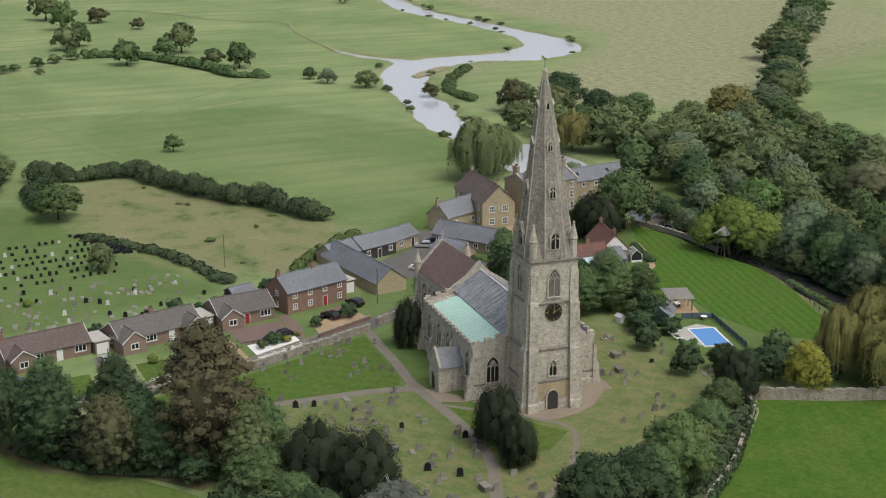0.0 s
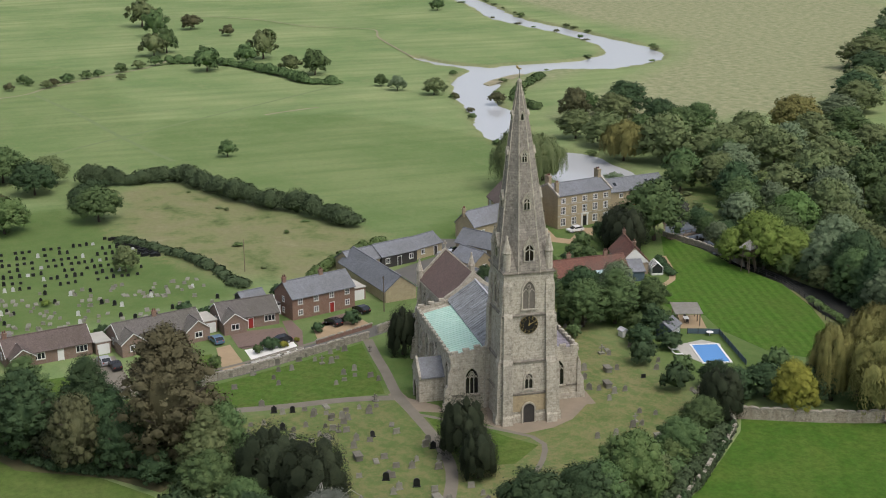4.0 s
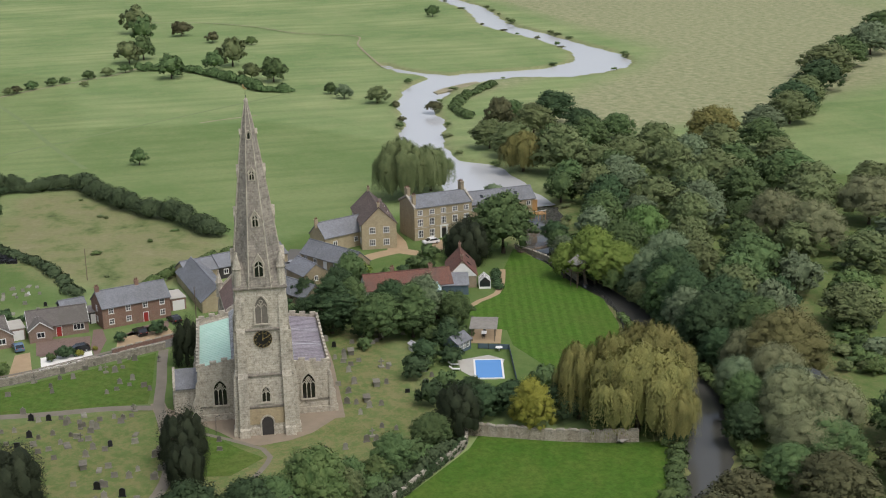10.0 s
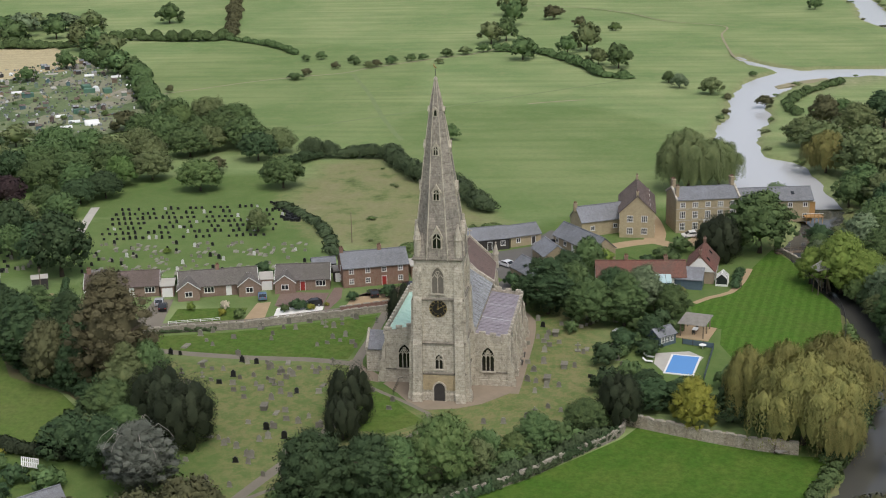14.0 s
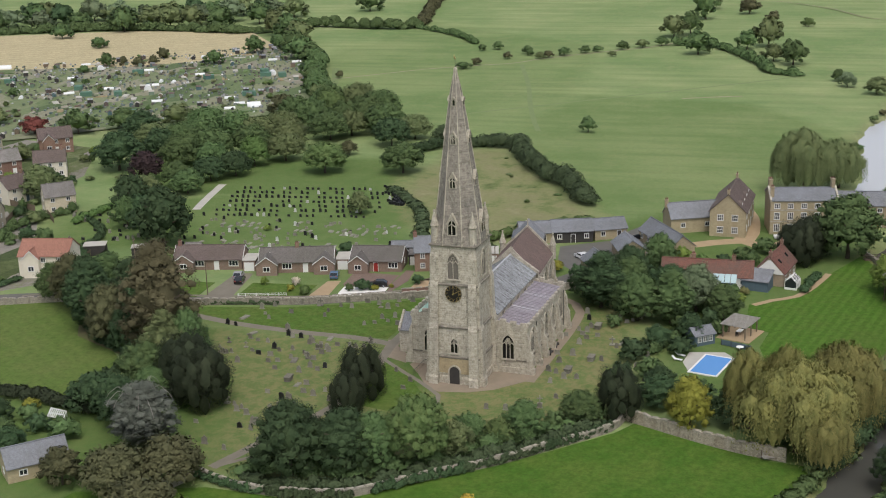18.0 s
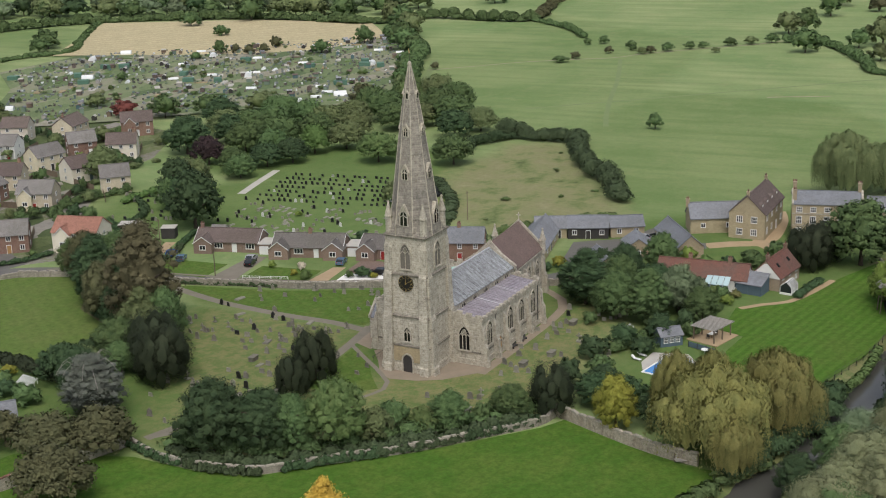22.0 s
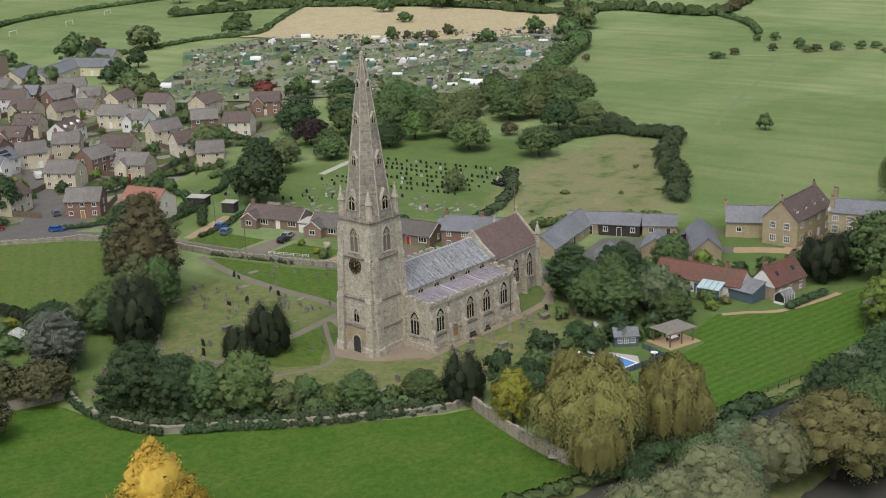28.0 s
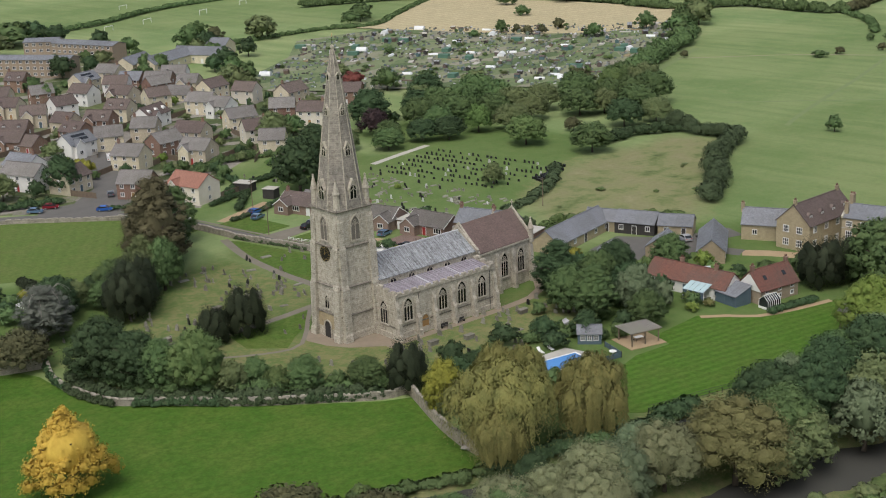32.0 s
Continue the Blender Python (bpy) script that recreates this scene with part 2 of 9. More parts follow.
def water_material(name, c, rough=0.06, ripple=1.5, strength=0.12):
    m, n, l, b = nodes_of(name)
    vec = coords(n, l)
    b.inputs["Base Color"].default_value = rgba(c)
    b.inputs["Roughness"].default_value, b.inputs["IOR"].default_value = rough, 1.33
    bumped(n, l, b, noise_at(n, l, vec, ripple, 4), strength, 0.05)
    return m


def glass_material(name, c):
    m, n, l, b = nodes_of(name)
    b.inputs["Base Color"].default_value = rgba(c)
    b.inputs["Roughness"].default_value, b.inputs["Specular IOR Level"].default_value = 0.08, 0.6
    return m


M_GROUND = ground_material()
M_STONE = coursed("church_limestone", (0.63, 0.58, 0.475), (0.53, 0.485, 0.39), (0.42, 0.38, 0.305), 0.9, 0.42, 0.0, (0.29, 0.265, 0.22), 0.6, big=0.5, gap=0.03, mottle=0.9)
M_STONE_PALE = coursed("dressed_limestone", (0.6, 0.55, 0.45), (0.5, 0.455, 0.37), (0.4, 0.36, 0.29), 0.7, 0.35, 0.0, (0.27, 0.245, 0.21), 0.65, big=0.8, mottle=0.8)
# Darker stone tone for the string courses of tower and aisles.
M_STONE_DARK = coursed("dark_band_limestone", (0.3, 0.27, 0.22), (0.22, 0.2, 0.165), (0.18, 0.16, 0.13), 0.9, 0.3, 0.0, (0.12, 0.11, 0.095), 0.6, big=0.9, mottle=0.8)
M_STONE_GOLD = coursed("iron_stained_limestone", (0.5, 0.41, 0.25), (0.4, 0.33, 0.21), (0.32, 0.27, 0.19), 0.55, 0.25, 0.0, (0.26, 0.2, 0.13), 0.4, big=0.5)
M_SPIRE = coursed("weathered_spire_limestone", (0.42, 0.38, 0.32), (0.31, 0.28, 0.24), (0.24, 0.22, 0.185), 0.8, 0.4, 0.0, (0.15, 0.14, 0.125), 0.75, big=0.4, gap=0.03, mottle=0.9)
M_RUBBLE = coursed("rubble_wall_stone", (0.48, 0.44, 0.37), (0.3, 0.27, 0.225), (0.27, 0.245, 0.2), 0.35, 0.16, 0.05, (0.13, 0.13, 0.09), 0.6, big=0.8, gap=0.02)
M_GARDENWALL = coursed("patched_limewashed_wall", (0.55, 0.49, 0.4), (0.36, 0.31, 0.24), (0.3, 0.26, 0.2), 0.4, 0.18, 0.0, (0.2, 0.16, 0.11), 0.7, big=0.5, gap=0.02, mottle=0.8)
M_GLASSROOF = plain("pale_teal_roof_glass", (0.42, 0.55, 0.56), 0.2)
M_COTSTONE = coursed("house_limestone", (0.46, 0.385, 0.255), (0.39, 0.32, 0.205), (0.36, 0.31, 0.22), 0.45, 0.2, 0.1, (0.22, 0.18, 0.12), 0.35)
M_RENDER = mat("cream_render", (0.74, 0.69, 0.58), (0.67, 0.61, 0.5), 0.5, 8, 0.9, 0.1, 0.08)
M_WHITE = mat("white_painted_render", (0.78, 0.77, 0.73), (0.70, 0.69, 0.66), 0.6, 9, 0.8, 0.1, c3=(0.55, 0.54, 0.5))
M_BUFF = coursed("buff_brick", (0.74, 0.66, 0.485), (0.66, 0.58, 0.42), (0.58, 0.52, 0.4), 0.225, 0.075, 0.14, (0.25, 0.2, 0.14), 0.25, bump=0.2)
M_BRICK = coursed("red_brick", (0.3, 0.175, 0.13), (0.22, 0.125, 0.095), (0.32, 0.26, 0.2), 0.225, 0.075, 0.12, (0.16, 0.09, 0.06), 0.35, bump=0.2)
M_TANBRICK = coursed("tan_brown_brick", (0.4, 0.31, 0.225), (0.33, 0.25, 0.18), (0.3, 0.26, 0.2), 0.225, 0.075, 0.06, (0.2, 0.16, 0.12), 0.3, bump=0.2)
M_PINKBRICK = coursed("pinkish_brown_brick", (0.30, 0.2, 0.155), (0.24, 0.155, 0.12), (0.3, 0.26, 0.22), 0.225, 0.075, 0.08, (0.17, 0.12, 0.09), 0.3, bump=0.2)
M_SLATE = coursed("grey_slate", (0.25, 0.262, 0.285), (0.19, 0.2, 0.22), (0.12, 0.127, 0.135), 0.3, 0.16, 0.12, (0.1, 0.1, 0.095), 0.5, rough=0.6, bump=0.35, slope=1.3)
M_GREYTILE = coursed("grey_brown_concrete_tile", (0.275, 0.258, 0.245), (0.22, 0.205, 0.195), (0.11, 0.1, 0.09), 0.3, 0.2, 0.12, (0.085, 0.085, 0.06), 0.5, rough=0.85, slope=1.3)
M_DARKTILE = coursed("dark_weathered_concrete_tile", (0.19, 0.172, 0.16), (0.15, 0.136, 0.126), (0.08, 0.07, 0.063), 0.3, 0.2, 0.12, (0.1, 0.1, 0.075), 0.5, rough=0.85, slope=1.3)
M_BROWNTILE = coursed("brown_clay_tile", (0.195, 0.152, 0.138), (0.15, 0.117, 0.106), (0.08, 0.06, 0.055), 0.25, 0.16, 0.12, (0.08, 0.07, 0.05), 0.45, slope=1.3)
M_REDTILE = coursed("red_clay_tile", (0.25, 0.115, 0.085), (0.165, 0.075, 0.06), (0.1, 0.06, 0.05), 0.25, 0.16, 0.08, (0.11, 0.09, 0.075), 0.65, slope=1.3)
M_CHANCELTILE = coursed("plum_brown_chancel_tile", (0.22, 0.155, 0.14), (0.17, 0.118, 0.105), (0.11, 0.085, 0.075), 0.28, 0.18, 0.0, (0.1, 0.085, 0.07), 0.4, slope=1.3)
M_ORANGETILE = coursed("orange_pantile", (0.4, 0.2, 0.15), (0.32, 0.16, 0.12), (0.2, 0.1, 0.07), 0.25, 0.3, 0.0, (0.2, 0.1, 0.06), 0.3, slope=1.3)
def streaked(name, tones, rough=0.6, metal=0.2):
    """Roof metal with long stains running down the slope."""
    m, n, l, b = nodes_of(name)
    vec = coords(n, l)
    mp = n.new("ShaderNodeMapping")
    mp.inputs["Scale"].default_value = (2.6, 0.3, 0.3)
    l.new(vec, mp.inputs["Vector"])
    long = noise_at(n, l, mp.outputs[0], 1.0, 6, 0.7)
    colour = ramp(n, l, math_node(n, l, "MULTIPLY_ADD", noise_at(n, l, vec, 2.2, 6, 0.75), 0.45, math_node(n, l, "MULTIPLY", long, 0.55)), tones)
    l.new(colour, b.inputs["Base Color"])
    b.inputs["Roughness"].default_value, b.inputs["Metallic"].default_value, b.inputs["Specular IOR Level"].default_value = rough, metal, 0.4
    bumped(n, l, b, long, 0.15)
    return m


M_LEAD_OLD = mat("weathered_roof_lead", (0.30, 0.285, 0.31), (0.23, 0.215, 0.24), 0.7, 4, 0.5, 0.1, c3=(0.16, 0.14, 0.16), metal=0.3)
M_LEAD = streaked("purplish_aisle_lead", [(0.36, (0.17, 0.15, 0.17)), (0.48, (0.27, 0.245, 0.275)), (0.58, (0.36, 0.34, 0.37)), (0.66, (0.6, 0.58, 0.6))])
M_LEAD_DARK = streaked("stained_nave_lead", [(0.38, (0.09, 0.09, 0.09)), (0.46, (0.2, 0.205, 0.21)), (0.56, (0.33, 0.345, 0.36)), (0.66, (0.46, 0.47, 0.48))], 0.7, 0.1)
M_LEAD_PLAIN = mat("old_nave_lead", (0.235, 0.245, 0.265), (0.16, 0.165, 0.18), 0.6, 3.5, 0.6, 0.15, c3=(0.1, 0.1, 0.1))
M_LEAD_STREAK = mat("new_bright_lead", (0.55, 0.55, 0.58), (0.45, 0.45, 0.48), 1, 5, 0.5, 0.1)
M_COPPER = mat("verdigris_copper", (0.52, 0.69, 0.61), (0.43, 0.63, 0.545), 0.5, 3, 0.6, 0.05, c3=(0.36, 0.52, 0.45))
# Near-black: real leaded glass, and flat panels painted as shade in open arches.
M_GLASS_AND_SHADE = glass_material("leaded_glass_and_opening_shade", (0.012, 0.012, 0.013))
M_LOUVRE = mat("belfry_louvre_boards", (0.2, 0.18, 0.15), (0.15, 0.135, 0.115), 2, 8, 0.9, 0.2)
M_GLASS = glass_material("window_glass", (0.02, 0.024, 0.028))
M_FRAME = plain("white_window_paint", (0.75, 0.75, 0.73), 0.45)
M_TIMBER_PALE = mat("pale_oak", (0.42, 0.25, 0.1), (0.34, 0.2, 0.08), 2, 12, 0.6, 0.2)
M_TIMBER_DARK = mat("dark_weatherboard", (0.045, 0.042, 0.04), (0.06, 0.055, 0.05), 1, 9, 0.8, 0.3)
M_TIMBER = mat("weathered_timber", (0.2, 0.155, 0.11), (0.15, 0.115, 0.085), 1.5, 10, 0.85, 0.3, 0.15)
M_BLUEGREY = mat("blue_grey_painted_boards", (0.105, 0.15, 0.185), (0.09, 0.13, 0.16), 1, 10, 0.7, 0.2)
M_BLACK = plain("clock_face_black", (0.012, 0.012, 0.012), 0.4)
M_GOLD = plain("gilding", (0.5, 0.37, 0.15), 0.45, 0.4)
M_IRON = plain("black_iron", (0.02, 0.02, 0.02), 0.5)
M_ASPHALT = mat("asphalt", (0.12, 0.115, 0.105), (0.145, 0.138, 0.125), 0.3, 10, 0.9, 0.2, c3=(0.085, 0.08, 0.075))
M_PATH = mat("worn_path_tarmac", (0.22, 0.195, 0.16), (0.18, 0.16, 0.13), 0.4, 6, 0.95, 0.2, c3=(0.13, 0.12, 0.09))
M_GRAVEL = mat("tan_gravel", (0.42, 0.31, 0.19), (0.35, 0.26, 0.16), 0.5, 12, 0.95, 0.4)
M_APRON = mat("pinkish_gravel_apron", (0.29, 0.235, 0.175), (0.24, 0.2, 0.15), 0.4, 9, 0.95, 0.3)
M_PAVING = coursed("block_paving", (0.24, 0.17, 0.14), (0.2, 0.14, 0.12), (0.14, 0.11, 0.09), 0.2, 0.1, 0.0, (0.15, 0.12, 0.1), 0.4)
M_CONCRETE = mat("pale_concrete", (0.5, 0.48, 0.43), (0.43, 0.41, 0.37), 0.5, 6, 0.9, 0.15)
M_LAWN = striped("striped_manor_lawn", (0.062, 0.136, 0.018), (0.08, 0.16, 0.024), 1.9, -75, (0.1, 0.13, 0.032))
M_PADDOCK = striped("mown_paddock_grass", (0.058, 0.128, 0.017), (0.062, 0.134, 0.019), 3.5, -60, (0.13, 0.165, 0.036))
M_VERGE = striped("mown_verge_grass", (0.075, 0.136, 0.024), (0.082, 0.146, 0.028), 3.0, 40, (0.145, 0.155, 0.05))
M_GARDENS = patched("village_gardens", [(0.12, (0.045, 0.065, 0.03)), (0.36, (0.085, 0.11, 0.045)), (0.5, (0.13, 0.15, 0.07)), (0.62, (0.2, 0.185, 0.16)), (0.8, (0.27, 0.25, 0.22))], 0.16)
M_DRY = mat("eroded_dry_bank", (0.34, 0.29, 0.2), (0.24, 0.22, 0.13), 0.15, 1.5, 0.95, 0.4, c3=(0.15, 0.16, 0.08))
M_TRACK = mat("trodden_grass", (0.165, 0.22, 0.088), (0.14, 0.195, 0.078), 0.2, 2.0, 0.95, 0.3, c3=(0.16, 0.19, 0.085))
M_LITTER = mat("leaf_litter", (0.15, 0.12, 0.065), (0.1, 0.1, 0.045), 0.25, 2.5, 0.95, 0.3, c3=(0.07, 0.085, 0.03))
M_FIELD = striped("shaded_field_grass", (0.098, 0.152, 0.036), (0.104, 0.16, 0.038), 3.0, 40, (0.15, 0.165, 0.06))
M_STUBBLE = striped("pale_stubble_field", (0.46, 0.39, 0.235), (0.5, 0.43, 0.265), 5, 12, (0.36, 0.33, 0.2))
M_ALLOT = patched("allotment_plots", [(0.15, (0.08, 0.115, 0.055)), (0.4, (0.145, 0.185, 0.09)), (0.6, (0.19, 0.21, 0.125)), (0.8, (0.25, 0.23, 0.18)), (0.92, (0.36, 0.35, 0.32))], 0.12)
# River base is pale grey: the bright sky's reflection is put into the colour.
M_WATER = water_material("river_water_sky_sheen", (0.46, 0.47, 0.48), 0.1)
M_STREAM = water_material("stream_water", (0.07, 0.07, 0.062), 0.05, 1.2, 0.05)
M_POOL = water_material("pool_cover_blue", (0.1, 0.27, 0.58), 0.25, 0.8, 0.3)
M_CHALK = plain("white_gravel", (0.75, 0.74, 0.7), 0.95)
M_STONEGREY = mat("lichened_headstone", (0.26, 0.245, 0.205), (0.17, 0.16, 0.135), 1.2, 9, 0.95, 0.3, 0.25, c3=(0.12, 0.12, 0.09))
M_GRANITE = mat("black_polished_granite", (0.016, 0.016, 0.018), (0.028, 0.028, 0.03), 2, 14, 0.35, 0.0, 0.2)
M_MARBLE = mat("pale_marble", (0.6, 0.6, 0.58), (0.5, 0.5, 0.48), 2, 8, 0.5, 0.05, 0.15)
M_BARK = mat("bark", (0.085, 0.068, 0.05), (0.06, 0.048, 0.036), 1.5, 7, 0.95, 0.6)
LEAF = dict(
    green=leafy("broadleaf_green", (0.062, 0.105, 0.040), (0.112, 0.165, 0.062)),
    dark=leafy("deep_green_leaves", (0.036, 0.067, 0.030), (0.064, 0.102, 0.044)),
    yew=leafy("yew_needles", (0.022, 0.031, 0.016), (0.040, 0.050, 0.026), 0.1),
    lime=leafy("yellow_green_leaves", (0.13, 0.195, 0.040), (0.19, 0.25, 0.060), 0.1),
    bright=leafy("fresh_green_leaves", (0.082, 0.145, 0.041), (0.120, 0.190, 0.060), 0.1),
    willow=leafy("weeping_willow_leaves", (0.135, 0.140, 0.046), (0.235, 0.220, 0.074), 0.1),
    osier=leafy("olive_willow_leaves", (0.100, 0.132, 0.055), (0.160, 0.192, 0.082), 0.15),
    silver=leafy("silvery_willow_leaves", (0.138, 0.155, 0.078), (0.232, 0.245, 0.13), 0.15),
    grey=leafy("grey_weeping_leaves", (0.085, 0.096, 0.074), (0.150, 0.160, 0.132), 0.1),
    olive=leafy("golden_olive_leaves", (0.135, 0.135, 0.052), (0.19, 0.185, 0.075), 0.1),
    sage=leafy("sage_green_leaves", (0.108, 0.148, 0.080), (0.172, 0.218, 0.122)),
    russet=leafy("russet_brown_leaves", (0.074, 0.067, 0.036), (0.114, 0.102, 0.056), 0.1),
    brown=leafy("autumn_brown_leaves", (0.070, 0.074, 0.036), (0.112, 0.112, 0.054), 0.12),
    yellow=leafy("yellow_leaves", (0.18, 0.185, 0.032), (0.27, 0.26, 0.05), 0.08),
    amber=leafy("amber_autumn_leaves", (0.44, 0.29, 0.05), (0.6, 0.41, 0.08), 0.05),
    purple=leafy("copper_purple_leaves", (0.04, 0.028, 0.03), (0.06, 0.038, 0.038), 0.1),
    red=leafy("red_autumn_leaves", (0.13, 0.04, 0.035), (0.17, 0.055, 0.045), 0.1),
    hedge=leafy("hedge_leaves", (0.042, 0.066, 0.031), (0.076, 0.100, 0.048)),
    pampas=leafy("pampas_plumes", (0.5, 0.44, 0.33), (0.62, 0.56, 0.44), 0.05),
    rough=leafy("rank_weeds", (0.075, 0.120, 0.040), (0.130, 0.175, 0.062)),
)
PAINT = {k: plain("car_paint_" + k, c, 0.25, 0.2 if k != "white" else 0.0) for k, c in dict(
    white=(0.75, 0.75, 0.75), silver=(0.45, 0.46, 0.48), blue=(0.03, 0.12, 0.42), black=(0.02, 0.02, 0.022), red=(0.22, 0.02, 0.03), grey=(0.14, 0.15, 0.17), steel=(0.12, 0.2, 0.3)).items()}


# ---- geometry helpers ----
class Geo:
    """Vertices and faces gathered into one mesh."""

    def __init__(self):
        self.v, self.f = [], []

    def add(self, verts, faces, m=None):
        k = len(self.v)
        self.v += [tuple(m @ Vector(p)) if m else tuple(p) for p in verts]
        self.f += [tuple(i + k for i in face) for face in faces]
        return self

    def box(self, x0, x1, y0, y1, z0, z1, m=None, taper=0.0):
        t = taper
        top = [(x0 + t, y0 + t, z1), (x1 - t, y0 + t, z1), (x1 - t, y1 - t, z1), (x0 + t, y1 - t, z1)]
        return self.add([(x0, y0, z0), (x1, y0, z0), (x1, y1, z0), (x0, y1, z0)] + top,
                        [(3, 2, 1, 0), (4, 5, 6, 7), (0, 1, 5, 4), (1, 2, 6, 5), (2, 3, 7, 6), (3, 0, 4, 7)], m)

    def ring(self, loops, closed=False, caps=True, m=None):
        """Skin over loops of equal length."""
        n = len(loops[0])
        verts = [p for loop in loops for p in loop]
        faces = [(a * n + i, a * n + (i + 1) % n, (a + 1) * n + (i + 1) % n, (a + 1) * n + i) for a in range(len(loops) - 1) for i in range(n)]
        if caps:
            faces += [tuple(range(n))[::-1], tuple((len(loops) - 1) * n + i for i in range(n))]
        return self.add(verts, faces, m)

    def prism(self, poly, z0, z1, m=None):
        return self.ring([[(x, y, z0) for x, y in poly], [(x, y, z1) for x, y in poly]], m=m)

    def wall_prism(self, poly, y0, y1, m=None):
        """A profile in x and z, drawn out along y."""
        return self.ring([[(x, y0, z) for x, z in poly], [(x, y1, z) for x, z in poly]], m=m)

    def tube(self, points, r0, r1=None, sides=6):
        r1 = r0 if r1 is None else r1
        loops, n = [], len(points)
        for i, p in enumerate(points):
            a, b = Vector(points[max(i - 1, 0)]), Vector(points[min(i + 1, n - 1)])
            q = (b - a).to_track_quat("Z", "Y")
            r = r0 + (r1 - r0) * i / max(n - 1, 1)
            loops.append([tuple(Vector(p) + q @ Vector((r * math.cos(k * 2 * math.pi / sides), r * math.sin(k * 2 * math.pi / sides), 0))) for k in range(sides)])
        return self.ring(loops)

    def mesh(self, name, material, smooth=False):
        me = bpy.data.meshes.new(name)
        me.from_pydata(self.v, [], self.f)
        bm = bmesh.new()
        bm.from_mesh(me)
        bmesh.ops.recalc_face_normals(bm, faces=bm.faces)
        bm.to_mesh(me)
        bm.free()
        me.materials.append(material)
        if smooth:
            me.shade_smooth()
        return me


IDENT = Matrix.Identity(4)


def part(name, geo, material, parent, label="", m=None, smooth=False):
    """One mesh object under a thing or a part."""
    me = geo if isinstance(geo, bpy.types.Mesh) else geo.mesh(name, material, smooth)
    ob = new(name, me)
    ob.parent = parent
    if m is not None:
        ob.matrix_basis = m
    return tagged(ob, label)


def thing(name, label, category, m=None, group="", kind="", data=None):
    ob = new(name, data)
    ob.matrix_basis = m or IDENT
    if data is None:
        ob.empty_display_size = 0.3
    return tagged(ob, label, category, group, kind)


def setting(name, geo, material, label, category, smooth=False):
    return tagged(new(name, geo.mesh(name, material, smooth)), label, category, kind="structure")


def sheet(name, points, z, material, label, category, thick=0.02):
    g = Geo().prism(points, z - thick - 0.03, z)
    return setting(name, g, material, label, category)


def smooth_line(pts, step=3.0):
    """A rounded line through points."""
    out = []
    for i in range(len(pts) - 1):
        p0, p1, p2, p3 = (Vector(pts[min(max(k, 0), len(pts) - 1)]) for k in (i - 1, i, i + 1, i + 2))
        n = max(1, int((p2 - p1).length / step))
        for k in range(n):
            t = k / n
            out.append(tuple(0.5 * (2 * p1 + (p2 - p0) * t + (2 * p0 - 5 * p1 + 4 * p2 - p3) * t * t + (3 * p1 - p0 - 3 * p2 + p3) * t ** 3)))
    out.append(tuple(pts[-1]))
    return out


def sides_of(line, width):
    left, right = [], []
    for i, p in enumerate(line):
        a, b = Vector(line[max(i - 1, 0)][:2]), Vector(line[min(i + 1, len(line) - 1)][:2])
        d = (b - a).normalized()
        w = (width[i] if isinstance(width, (list, tuple)) else width) / 2
        left.append((p[0] - d.y * w, p[1] + d.x * w))
        right.append((p[0] + d.y * w, p[1] - d.x * w))
    return left, right


def strip_geo(pts, width, z, step=3.0):
    line = smooth_line(pts, step)
    left, right = sides_of(line, width)
    g = Geo()
    n = len(line)
    g.v = [(x, y, z) for x, y in left] + [(x, y, z) for x, y in right]
    g.f = [(i, i + 1, n + i + 1, n + i) for i in range(n - 1)]
    return g


def strip(name, pts, width, z, material, label, category, step=3.0):
    return setting(name, strip_geo(pts, width, z, step), material, label, category)


# ---- the ground, with the river cut into it ----
RIVER = [(760, -195), (616, -208), (560, -206), (505, -198), (452, -204), (418, -207), (388, -208), (356, -199), (340, -177), (341, -156), (340, -138), (328, -119), (306, -106), (278, -95.5), (252, -92), (225, -84), (205, -81.5), (188, -82), (172, -86), (150, -85), (134, -88), (128, -92)]
RIVER_W = [10, 12, 13, 14, 13, 12, 18, 26, 27, 19, 22, 22, 16, 11, 12.5, 12.5, 11, 12, 20, 22, 14, 9]
INLET = [(346, -124), (358, -116), (372, -110), (386, -108)]
MOAT = [(128, -92), (112, -87), (96, -81), (78, -77.5), (62, -79), (48, -81.6), (33, -81.2), (20, -80.6), (7, -77.6), (-9, -73.4), (-26, -66.2), (-35, -62.6), (-43, -58.4), (-70, -46), (-130, -18)]
MOAT_W = [9, 8, 8, 6, 5.4, 5.8, 7.4, 10.5, 10.5, 7.4, 6.2, 7, 8, 8, 8]
POND = [(-30, -88), (-8, -95), (10, -101), (40, -112)]


def dense(pts, widths, step):
    line = smooth_line([(*p, w) for p, w in zip(pts, widths)], step)
    return np.array(line)


RIVERS = [dense(RIVER, RIVER_W, 4.0), dense(MOAT, MOAT_W, 2.0), dense(POND, [6, 8, 9, 9], 3.0), dense(INLET, [10, 6, 4, 3], 3.0)]


def inside(x, y, poly):
    hit = np.zeros(x.shape, bool)
    for (x0, y0), (x1, y1) in zip(poly, poly[1:] + poly[:1]):
        if y0 != y1:
            hit ^= ((y0 > y) != (y1 > y)) & (x < (x1 - x0) * (y - y0) / (y1 - y0) + x0)
    return hit


def bank_distance(x, y):
    """How far a place lies outside the nearest water's edge; negative over water."""
    best = np.full(x.shape, 1e9)
    for line in RIVERS:
        for a in range(0, len(line), 40):
            piece = line[a : a + 40]
            d = np.sqrt((x[..., None] - piece[:, 0]) ** 2 + (y[..., None] - piece[:, 1]) ** 2) - piece[:, 2] / 2
            best = np.minimum(best, d.min(-1))
    return best


